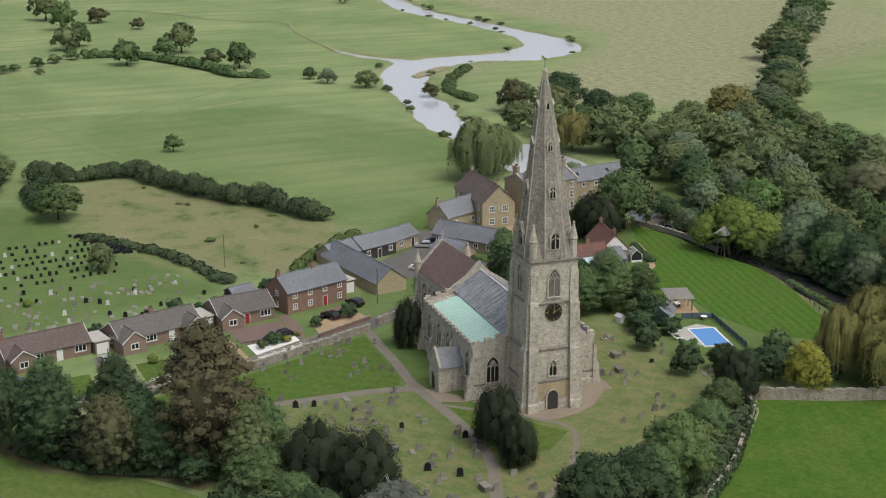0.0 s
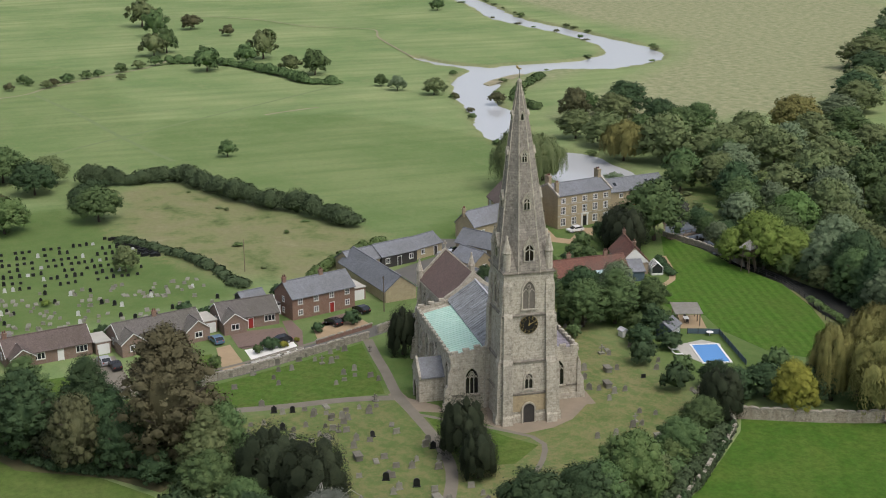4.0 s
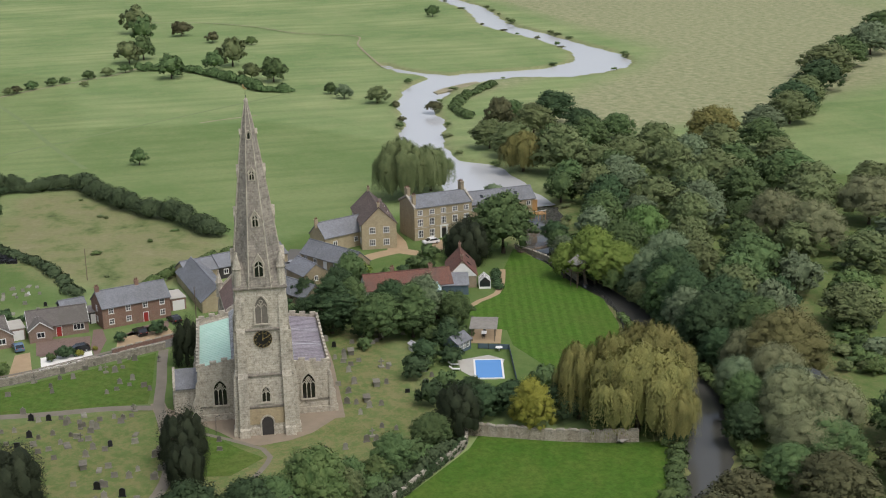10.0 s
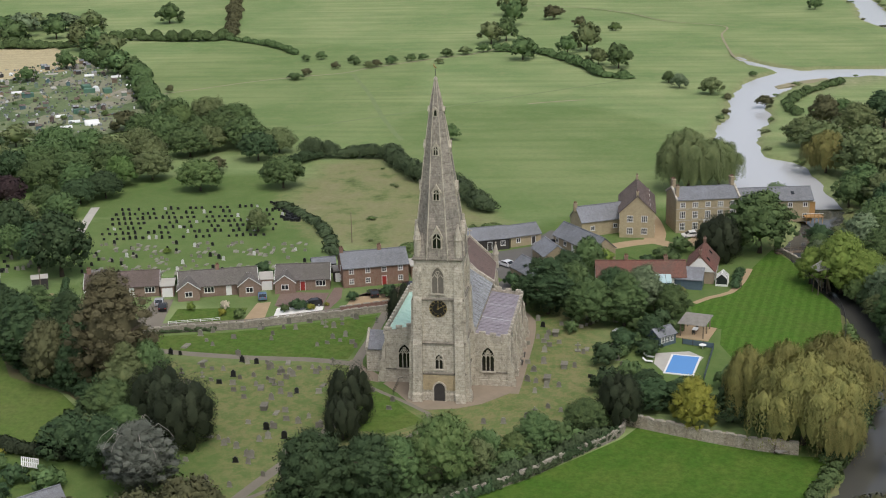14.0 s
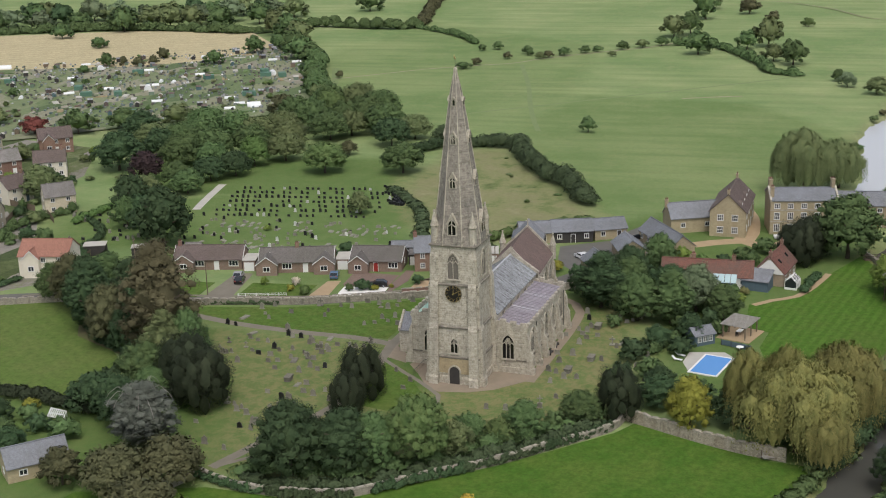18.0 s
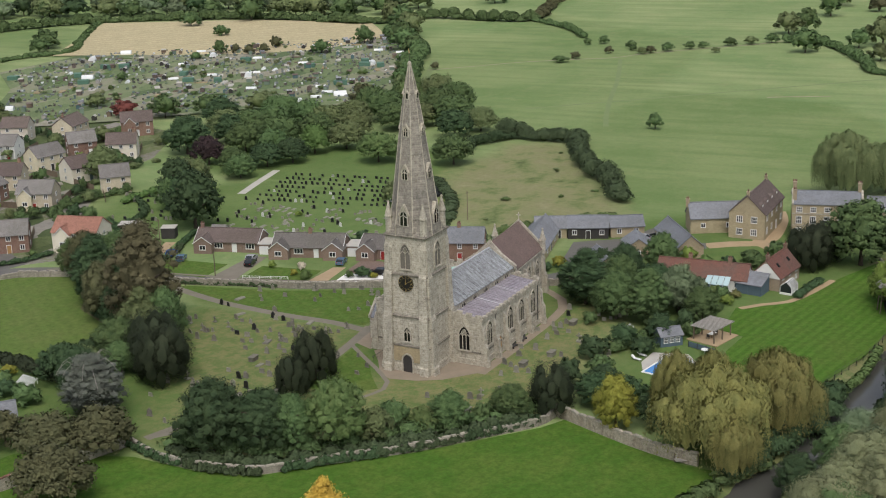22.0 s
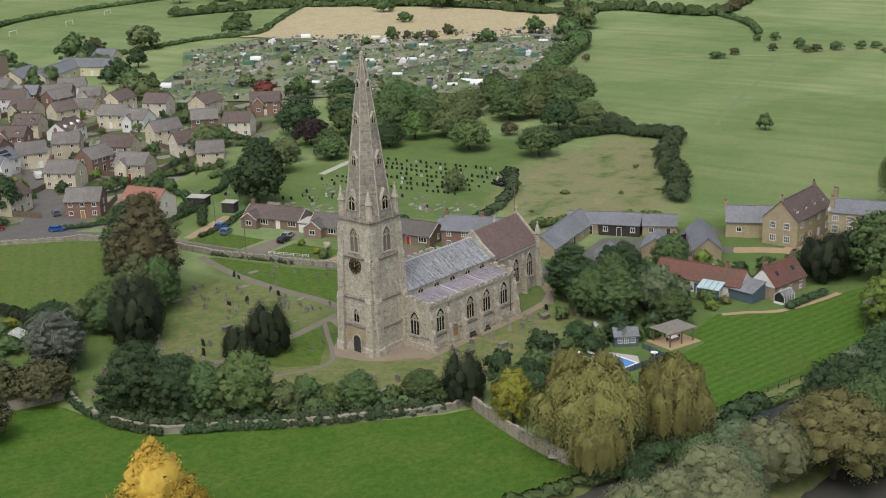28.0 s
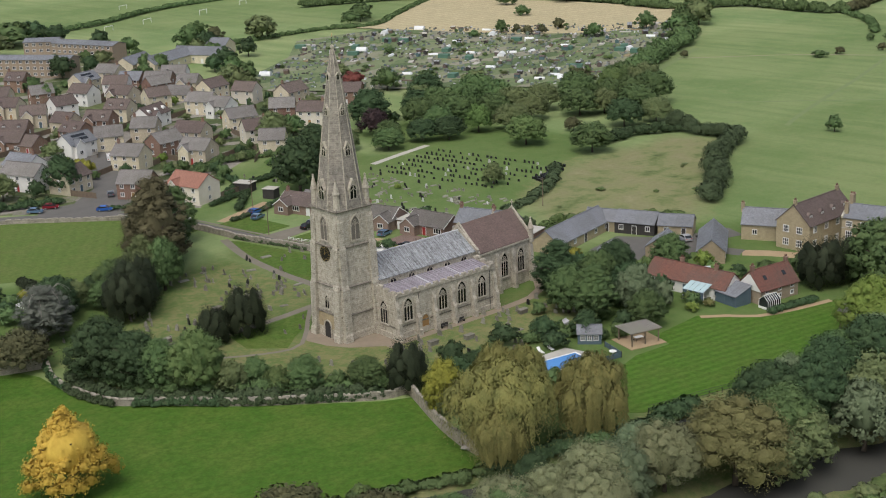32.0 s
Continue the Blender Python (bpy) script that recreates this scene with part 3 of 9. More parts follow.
def build_ground():
    def axis(*pieces):
        return np.concatenate([np.arange(a, b, s) for a, b, s in pieces])

    xs = axis((-3000, -400, 500), (-400, -100, 30), (-100, 140, 2.0), (140, 400, 2.8), (400, 640, 5.0), (640, 760, 8.0), (760, 3001, 280))
    ys = axis((-3000, -420, 400), (-420, -240, 15), (-240, -120, 2.8), (-120, -50, 2.0), (-50, 120, 4.0), (120, 620, 8.0), (620, 3101, 310))
    x, y = np.meshgrid(xs, ys, indexing="ij")
    d = bank_distance(x, y)
    wob = 0.6 * np.sin(x * 0.31 + 1.3 * np.sin(y * 0.23)) + 0.5 * np.sin(y * 0.43 + x * 0.11)
    z = -1.9 * np.clip(1 - (d + wob + 0.8) / 2.2, 0, 1) ** 0.8
    far = np.clip((np.hypot(x - 60, y - 40) - 320) / 200, 0, 1)
    z += far * 0.3 * (np.sin(x * 0.021 + y * 0.013) + np.sin(y * 0.031 - x * 0.007)) * np.clip(d / 25, 0, 1)
    n, m = x.shape
    idx = np.arange(n * m).reshape(n, m)
    faces = np.stack([idx[:-1, :-1], idx[1:, :-1], idx[1:, 1:], idx[:-1, 1:]], -1).reshape(-1, 4)
    me = bpy.data.meshes.new("ground")
    me.from_pydata(np.stack([x, y, z], -1).reshape(-1, 3).tolist(), [], faces.tolist())
    zone = np.zeros((n * m, 4), np.float32)
    zone[:, 3] = 1
    fx, fy = x.ravel(), y.ravel()

    def soft(poly, reach):
        acc = np.zeros(fx.shape)
        for k in range(8):
            a = k * math.pi / 4
            acc += inside(fx + reach * math.cos(a), fy + reach * math.sin(a), poly)
        return acc / 8

    dry = soft([(240, -110), (330, -205), (380, -240), (480, -232), (700, -232), (700, -420), (330, -420), (215, -190), (205, -120)], 7)
    dry = np.maximum(dry, 0.75 * soft([(285, -120), (300, -130), (325, -165), (330, -190), (350, -200), (330, -150), (310, -118)], 4))
    lush = np.zeros(fx.shape)
    for poly, amount in (
        ([(31, 66), (35, 44), (43, 22), (49, 8), (24, 12), (18, 18), (20, 60)], 0.9),
        ([(120, 99), (131, 74), (128, 46), (110, 37), (80, 31), (70, 88), (60, 130), (95, 128)], 0.75),
        ([(160, 130), (170, 60), (130, 45), (118, 100), (130, 135)], 0.8),
        ([(-70, 90), (24, 106), (14, 118), (-60, 190)], 0.55),
        ([(180, 470), (330, 330), (520, 420), (500, 560), (240, 560)], 0.3),
        ([(300, -300), (140, -150), (60, -160), (120, -420), (330, -420)], 0.15),
        ([(46, -12), (66, -2), (104, -8), (128, -34), (132, -72), (90, -78), (56, -74), (46, -58), (24, -54), (10, -60), (-8, -34), (20, -30), (44, -30)], 0.85),
        ([(-70, -40), (-22, -46), (-4, -54), (20, -64), (62, -72), (60, -80), (128, -92), (170, -120), (130, -190), (20, -180), (-60, -120)], 0.9),
        ([(-10, 78), (4, 66), (24, 84), (34, 100), (60, 104), (58, 60), (36, 40), (46, 10), (70, -10), (72, 30), (64, 90)], 0.6),
        ([(-60, 28), (-38, 26), (-20, 40), (-10, 60), (-22, 82), (-70, 92)], 0.9),
        ([(230, 110), (360, 150), (480, 130), (400, 30), (190, 20), (170, 60)], 0.25),
        # Nearer meadow: greener, so the haze-pale base shows only farther off.
        ([(104, -12), (150, 8), (188, 28), (230, 34), (280, 20), (270, -40), (200, -86), (140, -60), (126, -36)], 0.4),
    ):
        lush = np.maximum(lush, amount * soft(poly, 2.5))
    wild = soft([(181, 46), (187, 30), (164, 18), (146, 8), (122, -5), (108, -10), (92, -2), (86, 20), (100, 34), (112, 40), (140, 50)], 3)
    wild = np.maximum(wild, 0.08 * soft([(120, -95), (200, -100), (230, -150), (150, -190), (60, -170), (-60, -110), (-60, -75), (20, -86), (60, -88)], 4))
    lush = np.maximum(lush, 0.95 * soft([(22, 60), (18, 18), (49, 8), (52, -14), (46, -30), (-8, -31), (-44, 5), (-43, 30), (-10, 58)], 3))
    wild = np.maximum(wild, 0.55 * soft([(10, -12), (22, -16), (48, -16), (50, -28), (30, -32), (-6, -30), (-12, -26), (-40, 0), (-44, 14), (-38, 26), (-12, 22), (-6, 6)], 3) * 0.5)
    wild = np.maximum(wild, 0.22 * soft([(19, 18), (20, 40), (22, 56), (8, 56), (-12, 40), (-40, 30), (-40, 4), (-12, -24), (0, -14), (-8, 2), (-14, 14)], 4))
    wild = np.maximum(wild, 0.45 * np.clip(1 - (d.ravel() - 1) / 5, 0, 1))
    dry = np.maximum(dry, np.where(fx > 205, 0.85, 0.0) * np.clip(1 - d.ravel() / 3.5, 0, 1))
    zone[:, 0], zone[:, 1], zone[:, 2] = dry, lush, wild
    me.attributes.new("zone", "FLOAT_COLOR", "POINT").data.foreach_set("color", zone.ravel())
    me.materials.append(M_GROUND)
    me.shade_smooth()
    tagged(new("ground", me), "green river meadows and rough pasture", "ground", kind="structure")


build_ground()
for name, pts, widths, label in (("moat_stream", MOAT, MOAT_W, "dark narrow stream between wooded banks"), ("backwater", POND, [6, 8, 9, 9], "dark backwater under willows")):
    line = smooth_line([(*p, w) for p, w in zip(pts, widths)], 4.0)
    left, right = sides_of(line, [p[2] + 5 for p in line])
    g = Geo()
    n = len(line)
    g.v = [(x, y, -0.85) for x, y in left] + [(x, y, -0.85) for x, y in right]
    g.f = [(i, i + 1, n + i + 1, n + i) for i in range(n - 1)]
    setting(name, g, M_STREAM, label, "water")

sheet("river", [(129, -60), (129, -100), (220, -110), (300, -230), (780, -240), (780, -150), (420, -150), (360, -60)], -0.85, M_WATER, "grey river winding through meadows, sky reflection in its colour", "water")
sheet("mud_spit", [(306, -111.5), (311, -111), (318, -117), (326, -128), (329, -134), (325, -135), (318, -127), (311, -118)], -0.55, M_DRY, "bare brown mud spit at the river bend", "mud bank", 0.5)
# roads, drives, paths and mown grass
sheet("village_gardens", [(24, 120), (44, 99), (56, 110), (70, 124), (92, 136), (105, 146), (135, 146), (170, 160), (180, 195), (170, 240), (165, 275), (175, 300), (190, 350), (150, 385), (100, 350), (60, 320), (20, 260), (-10, 200), (-5, 160), (4, 140)], 0.02, M_GARDENS, "paved yards and small gardens between village houses", "gardens")
ROAD = [(-60, 190), (2, 136), (20, 119.5), (28.5, 108), (32.2, 92), (33.9, 72), (36.2, 52), (38.2, 41), (40.6, 34.5), (44.8, 24), (49.8, 12), (54.2, 3), (60, -8), (74, -16), (88, -24), (92, -34)]
strip("road", ROAD, 4.6, 0.045, M_ASPHALT, "worn grey village lane", "road")
strip("village_street", [(24, 115), (32, 122), (42, 138), (50, 153), (57, 166), (68, 190), (82, 215), (96, 232)], 8.5, 0.055, M_ASPHALT, "pale grey residential street", "road")
strip("village_street_side", [(60, 165), (76, 168), (92, 176), (112, 186)], 5.0, 0.05, M_ASPHALT, "grey residential side street", "road")
strip("village_street_back", [(70, 190), (60, 205), (62, 230), (84, 262)], 5.0, 0.048, M_ASPHALT, "grey residential back street", "road")
sheet("street_forecourt", [(13, 127), (24, 115), (33, 111.5), (39, 122), (46, 138), (40, 142), (32, 136), (26, 131), (16, 133)], 0.05, M_ASPHALT, "broad grey tarmac street mouth", "road")
strip("pavement", [(30.5, 104), (35.2, 92), (36.8, 72), (39, 53), (41, 41.5), (43.2, 35.4), (47.4, 25), (52.4, 13)], 0.9, 0.10, M_PATH, "worn grey pavement along the lane", "pavement")
strip("churchyard_path", [(46, 13.7), (38, 14.6), (28.5, 15.4), (18, 16.6), (9.5, 16.4), (-2.8, 16.4), (-13.4, 17.9), (-24.4, 22.5), (-40, 29)], 1.9, 0.035, M_PATH, "narrow worn tarmac churchyard path", "path")
strip("churchyard_path_west", [(17, 17.5), (19, 25), (20, 37), (22.2, 50), (24.8, 59), (29, 70)], 2.1, 0.04, M_PATH, "straight worn tarmac churchyard path", "path")
strip("churchyard_path_tower", [(9, 16), (3, 10), (-3, 4), (-9, 1), (-20, 8), (-33, 22), (-40, 29)], 0.9, 0.03, M_PATH, "faint trodden churchyard path", "path")
strip("churchyard_path_south", [(3, -12.6), (8, -13.2), (19, -14.4), (31, -15.6), (41, -15.8), (46, -14), (50, -10), (53, -6)], 1.9, 0.036, M_APRON, "pinkish gravel path beside the aisle", "path")
sheet("gravel_apron", [(7.6, 10.6), (3, 7.6), (-2.6, 4.6), (-4.2, 2), (-3.6, -3), (-1.6, -7.2), (4, -12.8), (9, -13.6), (9, -9), (8, 0), (8.5, 10)], 0.028, M_APRON, "pinkish gravel apron round the tower", "paving")
sheet("porch_forecourt", [(8, 11.4), (11, 17.2), (19, 18), (19.5, 15.6), (16, 15.2), (11.2, 11.4)], 0.026, M_APRON, "gravel forecourt by the porch", "paving")
sheet("paddock", [(-46.5, 27), (-47.6, 14.4), (-46, 5), (-40.6, -1.5), (-31, -14.2), (-23, -22.5), (-15.4, -30.2), (-11, -33), (-17.4, -45), (-21.5, -55), (-22, -60), (-26, -61), (-36, -57), (-50, -49), (-110, -20), (-150, 30), (-90, 60), (-52, 46)], 0.03, M_PADDOCK, "bright green mown paddock", "lawn")
sheet("manor_lawn", [(51.7, -48.6), (58.5, -58.4), (73.3, -64), (90, -72), (77, -75.5), (62, -76), (48, -78.4), (33, -75.6), (20, -71), (8, -67.4), (4, -63), (14, -54), (27.5, -51.5), (36, -53), (38, -48.5)], 0.03, M_LAWN, "striped mown manor lawn", "lawn")
sheet("green_verge", [(-40, 164), (0, 131), (12, 119.5), (24, 108), (29, 93), (30.5, 82), (12, 77), (2, 67), (-6, 61), (-17, 60), (-22, 66), (-20, 82), (-60, 110)], 0.025, M_FIELD, "short green field by the lane", "lawn")
sheet("churchyard_grass", [(30.4, 66), (33.6, 44.5), (41, 23), (44.6, 15.3), (28.7, 17), (19.4, 18.4), (21, 37), (25, 58), (29, 68)], 0.022, M_VERGE, "lush mown churchyard grass", "lawn")
sheet("churchyard_lawn", [(7.4, 15), (5, 10.6), (-4, 5.6), (-9, 2), (-14, 8), (-12, 15.4), (-2.8, 15)], 0.018, M_VERGE, "lush green churchyard lawn", "lawn")
sheet("stubble_field", [(301, 313), (405, 360), (432, 285), (434, 214), (388, 183), (345, 196), (324, 225)], 0.5, M_STUBBLE, "pale straw-coloured stubble field", "field")
sheet("allotment_ground", [(309, 300), (392, 184), (352, 150), (240, 112), (224, 128), (216, 150), (180, 190), (164, 214), (166, 244), (196, 256), (222, 272), (256, 306)], 0.45, M_ALLOT, "patchwork allotment plots of soil and greenery", "field")
strip("old_ditch", [(593, -10), (580, -26), (570, -48), (541, -72), (508, -87), (495, -101), (480, -116), (451, -110), (411, -107), (379, -106), (366, -111)], 1.1, 0.3, M_DRY, "winding overgrown ditch across the far meadow", "ditch")
strip("field_track", [(214, 25), (232, 30), (262, 37), (300, 45), (347, 57)], 1.8, 0.05, M_TRACK, "faint trodden track across the meadow", "path")
strip("field_track_cross", [(236, 60), (247, 46), (280, 3), (318, -46), (330, -60)], 1.5, 0.055, M_TRACK, "faint crossing track over the meadow", "path")
strip("dry_scar", [(276, -16), (280, -26), (283, -37)], 1.6, 0.06, M_DRY, "dry bare scar in the meadow grass", "path")
strip("field_track_north", [(240, 106), (272, 116), (300, 124), (330, 134)], 3.0, 0.05, M_TRACK, "faint trodden track along the hedge", "path")
strip("field_edge", [(304, 126), (318, 110), (331, 95), (342, 77), (350, 61), (364, 50), (387, 24), (400, 8), (421, -6)], 1.4, 0.06, M_DRY, "dry grass strip along an old field edge", "path")
sheet("leaf_litter", [(23, 86), (10, 79.5), (2, 66), (-5, 60), (-2, 55), (8, 64), (20, 76), (27, 84)], 0.034, M_LITTER, "brown fallen leaves under the boundary trees", "leaf litter")
strip("cemetery_path", [(104, 96.4), (116, 98.4), (131, 100.4)], 2.3, 0.03, M_CONCRETE, "pale cemetery path", "path")
strip("manor_drive", [(92, -34), (95, -39), (97, -46), (93, -50), (98, -56), (103, -58)], 4.2, 0.03, M_GRAVEL, "tan gravel manor drive", "path")
strip("manor_drive_back", [(96, -45), (104, -46.5), (118, -46), (126, -44)], 5, 0.026, M_GRAVEL, "tan gravel back drive", "path")
strip("garden_gravel_path", [(51.5, -49.5), (55, -53), (58.6, -58), (66, -61.5), (75, -64.5)], 1.4, 0.05, M_GRAVEL, "tan gravel garden path", "path")
sheet("barn_yard", [(66, -11), (74, -5.5), (86, -4), (89, -9), (93, -16), (101, -18), (107, -21), (104, -27), (97, -24), (93, -30), (88, -23), (84, -26), (78, -17), (70, -15)], 0.032, M_ASPHALT, "worn grey-brown barn yard", "yard")
for name, pts, m, label in (
    ("brick_drive", [(50.4, 37.4), (50.2, 27.4), (62, 26.6), (62, 24.8), (55, 24.2), (46, 26.2), (46.2, 26.8), (50, 27), (49.2, 37)], M_PAVING, "reddish block-paved drive"),
    ("paved_forecourt", [(50.0, 37.6), (49.8, 27.6), (58.4, 27.2), (59.0, 37.8)], M_PAVING, "reddish block-paved forecourt"),
    ("cottage_forecourt", [(55.4, 22.0), (61.0, 17.2), (63.0, 11.6), (60.0, 11.6), (58.0, 12.4)], M_PAVING, "reddish paved cottage forecourt"),
    ("back_garden_lawn", [(66.6, 60), (62.6, 66.5), (62, 80), (66, 80), (70, 62), (74, 42), (70, 40)], M_VERGE, "narrow green back lawn"),
    ("gravel_drive", [(47.5, 22.8), (55, 22), (60.5, 17), (59, 12), (53.6, 10.6)], M_GRAVEL, "tan gravel drive"),
    ("tan_drive", [(38.8, 42.6), (51.5, 41.6), (52.4, 38.8), (40.4, 38.2)], M_GRAVEL, "tan drive"),
    ("white_gravel_garden", [(41.3, 36.6), (44.0, 27.0), (49.8, 27.2), (48.6, 36.8)], M_CHALK, "white gravel front garden"),
    ("front_lawn", [(37.6, 57.6), (40, 43.2), (48.6, 43), (47.8, 57.6)], M_VERGE, "green front lawn"),
    ("front_lawn_west", [(36.4, 66), (36.2, 82), (46, 82), (46.5, 66)], M_VERGE, "green front lawn"),
    ("grey_drive", [(37, 58.4), (36.6, 64.5), (54, 64), (54, 60)], M_PATH, "worn tarmac drive"),
):
    sheet(name, pts, 0.06, m, label, "drive" if "drive" in name else "garden")


# ---- the church ----
def arch(w, h, spring, k=7, grow=0.0):
    """A pointed arch's outline in x and z, from the left foot over the point to the right foot."""
    w2, hs, ha = w / 2 + grow, spring, h - spring + grow
    r = (w2 * w2 + ha * ha) / (2 * w2)
    a1 = math.asin(min(1.0, ha / r))
    left = [(-w2 + r - r * math.cos(a1 * i / k), hs + r * math.sin(a1 * i / k)) for i in range(k + 1)]
    return [(-w2, -grow * 0.6)] + left + [(-x, z) for x, z in left[::-1][1:]] + [(w2, -grow * 0.6)]


def bars(lines, width, depth):
    """Flat bars along lines in x and z, standing out along -y."""
    g = Geo()
    for line in lines:
        for (x0, z0), (x1, z1) in zip(line, line[1:]):
            d = Vector((x1 - x0, z1 - z0))
            if d.length < 1e-5:
                continue
            s = Vector((-d.y, d.x)).normalized() * width / 2
            e = d.normalized() * width * 0.25
            p = [(x0 - e.x + s.x, z0 - e.y + s.y), (x1 + e.x + s.x, z1 + e.y + s.y), (x1 + e.x - s.x, z1 + e.y - s.y), (x0 - e.x - s.x, z0 - e.y - s.y)]
            g.wall_prism(p, -depth, 0.0)
    return g


WINDOW_MESH = {}


def church_window(parent, m, w, h, lights, name="traceried_window", glass=None, label="", sill=True):
    """A traceried window: moulded surround, stone bars and dark leaded glass."""
    key = (w, h, lights, glass.name if glass else "")
    spring = h * 0.62 if lights > 1 else h * 0.68
    if key not in WINDOW_MESH:
        outer, inner = arch(w, h, spring, grow=0.26), arch(w, h, spring)
        g = Geo()
        n = len(outer)
        for y0, y1, a, b in ((-0.22, 0.02, outer, inner),):
            loops = [[(x, y1, z) for x, z in a], [(x, y0, z) for x, z in a], [(x, y0 + 0.03, z) for x, z in b], [(x, y1, z) for x, z in b]]
            verts = [p for loop in loops for p in loop]
            faces = [(r * n + i, r * n + i + 1, (r + 1) * n + i + 1, (r + 1) * n + i) for r in range(3) for i in range(n - 1)]
            g.add(verts, faces)
        surround = g.mesh("surround", M_STONE_PALE)
        pane = Geo().wall_prism(arch(w, h, spring), -0.05, 0.0).mesh("glass", glass or M_GLASS_AND_SHADE)
        lines = []
        for i in range(1, lights):
            x = -w / 2 + w * i / lights
            top = spring
            lines.append([(x, 0), (x, top)])
            for side in (-1, 1):
                reach = w / lights
                arc = [(x + side * reach * (1 - math.cos(a)), top + reach * 1.35 * math.sin(a)) for a in [0, 0.4, 0.8, 1.2]]
                keep = [(px, pz) for px, pz in arc if abs(px) < w / 2 * max(0.05, max(0.0, 1 - (pz - spring) / (h - spring)) ** 0.6)]
                if len(keep) > 1:
                    lines.append(keep)
        for i in range(lights):
            a, b = -w / 2 + w * i / lights, -w / 2 + w * (i + 1) / lights
            lines.append([(a, spring - 0.15), ((a + b) / 2, spring + w / lights * 0.45), (b, spring - 0.15)])
        if lights > 1:
            c, r = h - (h - spring) * 0.52, w * 0.15
            lines.append([(r * math.cos(t), c + r * math.sin(t)) for t in [k * math.pi / 4 for k in range(9)]])
        tracery = bars(lines, 0.13, 0.14).mesh("tracery", M_STONE_PALE) if lights > 1 else None
        ledge = Geo().box(-w / 2 - 0.35, w / 2 + 0.35, -0.28, 0.02, -0.3, -0.1).mesh("sill", M_STONE_PALE)
        WINDOW_MESH[key] = (surround, pane, tracery, ledge)
    surround, pane, tracery, ledge = WINDOW_MESH[key]
    win = part(name, surround, None, parent, label, m)
    part("glass", pane, None, win, "dark leaded glass" if glass is None else "infill panel: louvres, door or porch shade")
    if tracery:
        part("tracery", tracery, None, win)
    if sill:
        part("sill", ledge, None, win)
    return win


def facing(side, u, v, z):
    """A pose on a wall that looks north, south, east or west; local -y points outwards."""
    turn = {"W": -90, "S": 0, "E": 90, "N": 180}[side]
    return pose(u, v, z, 0, 0, turn)


CH = pose(0, 0, 0, 0, 0, -5.6)
church = thing("church", "large medieval limestone parish church with tall spire", "church", CH)
TC, TH = 4.35, 4.6  # the tower's centre east of its west face, and half its width at the foot
STAGES = [(0.0, 4.62), (1.2, 4.62), (1.45, 4.5), (5.0, 4.48), (10.5, 4.4), (10.6, 4.3), (18.2, 4.2), (18.3, 4.12), (25.3, 4.05)]
g = Geo()
g.ring([[(TC + sx * r, sy * r, z) for sx, sy in ((-1, -1), (1, -1), (1, 1), (-1, 1))] for z, r in STAGES])
tower = part("tower", g, M_STONE, church, "square weathered limestone west tower")
for z, r in ((5.0, 4.48), (10.5, 4.42), (18.25, 4.22), (25.3, 4.12)):
    o = r + 0.22
    g = Geo().ring([[(TC + sx * a, sy * a, zz) for sx, sy in ((-1, -1), (1, -1), (1, 1), (-1, 1))] for zz, a in ((z - 0.22, r), (z - 0.1, o), (z + 0.12, o), (z + 0.3, r - 0.05))], caps=False)
    part("string_course", g, M_STONE_DARK, tower)
# paired buttresses at the corners
for sx in (-1, 1):
    for sy in (-1, 1):
        for along in (0, 1):
            g = Geo()
            prof = [(0, 0.95, 0.86), (1.3, 0.95, 0.86), (1.7, 0.8, 0.82), (10.3, 0.7, 0.8), (11.2, 0.5, 0.75), (18.0, 0.42, 0.72), (18.8, 0.26, 0.68), (23.2, 0.22, 0.64), (24.4, -0.1, 0.6)]
            loops = []
            for z, out, half in prof:
                r = float(np.interp(z, [s[0] for s in STAGES], [s[1] for s in STAGES]))
                a, b, c, d = r - 0.2, r + out, r - 2 * half, r + 0.02
                corners = [(a, c), (b, c), (b, d), (a, d)]
                loop = [(TC + sx * p, sy * q, z) if along == 0 else (TC + sx * q, sy * p, z) for p, q in corners]
                loops.append(loop)
            g.ring(loops)
            part("buttress", g, M_STONE, tower)
# golden courses round the west door
g = Geo().box(TC - 4.62, TC - 4.4, -2.9, 2.9, 2.0, 4.75)
part("golden_stone_band", g, M_STONE_GOLD, tower, "iron-stained golden stone courses")


def tower_wall(z):
    return float(np.interp(z, [s[0] for s in STAGES], [s[1] for s in STAGES]))


door = church_window(church, facing("W", TC - 4.64, 0.0, 0.05), 1.9, 3.3, 1, "west_door", M_TIMBER_DARK, "dark oak door in a pointed stone arch", False)
church_window(church, facing("W", TC - tower_wall(7) - 0.0, 0.0, 5.9), 1.25, 2.55, 2)
for side, du, dv in (("W", -1, 0), ("E", 1, 0), ("S", 0, -1), ("N", 0, 1)):
    r = tower_wall(21)
    church_window(church, facing(side, TC + du * r, dv * r, 19.4), 1.95, 4.5, 2, "belfry_window", M_LOUVRE)
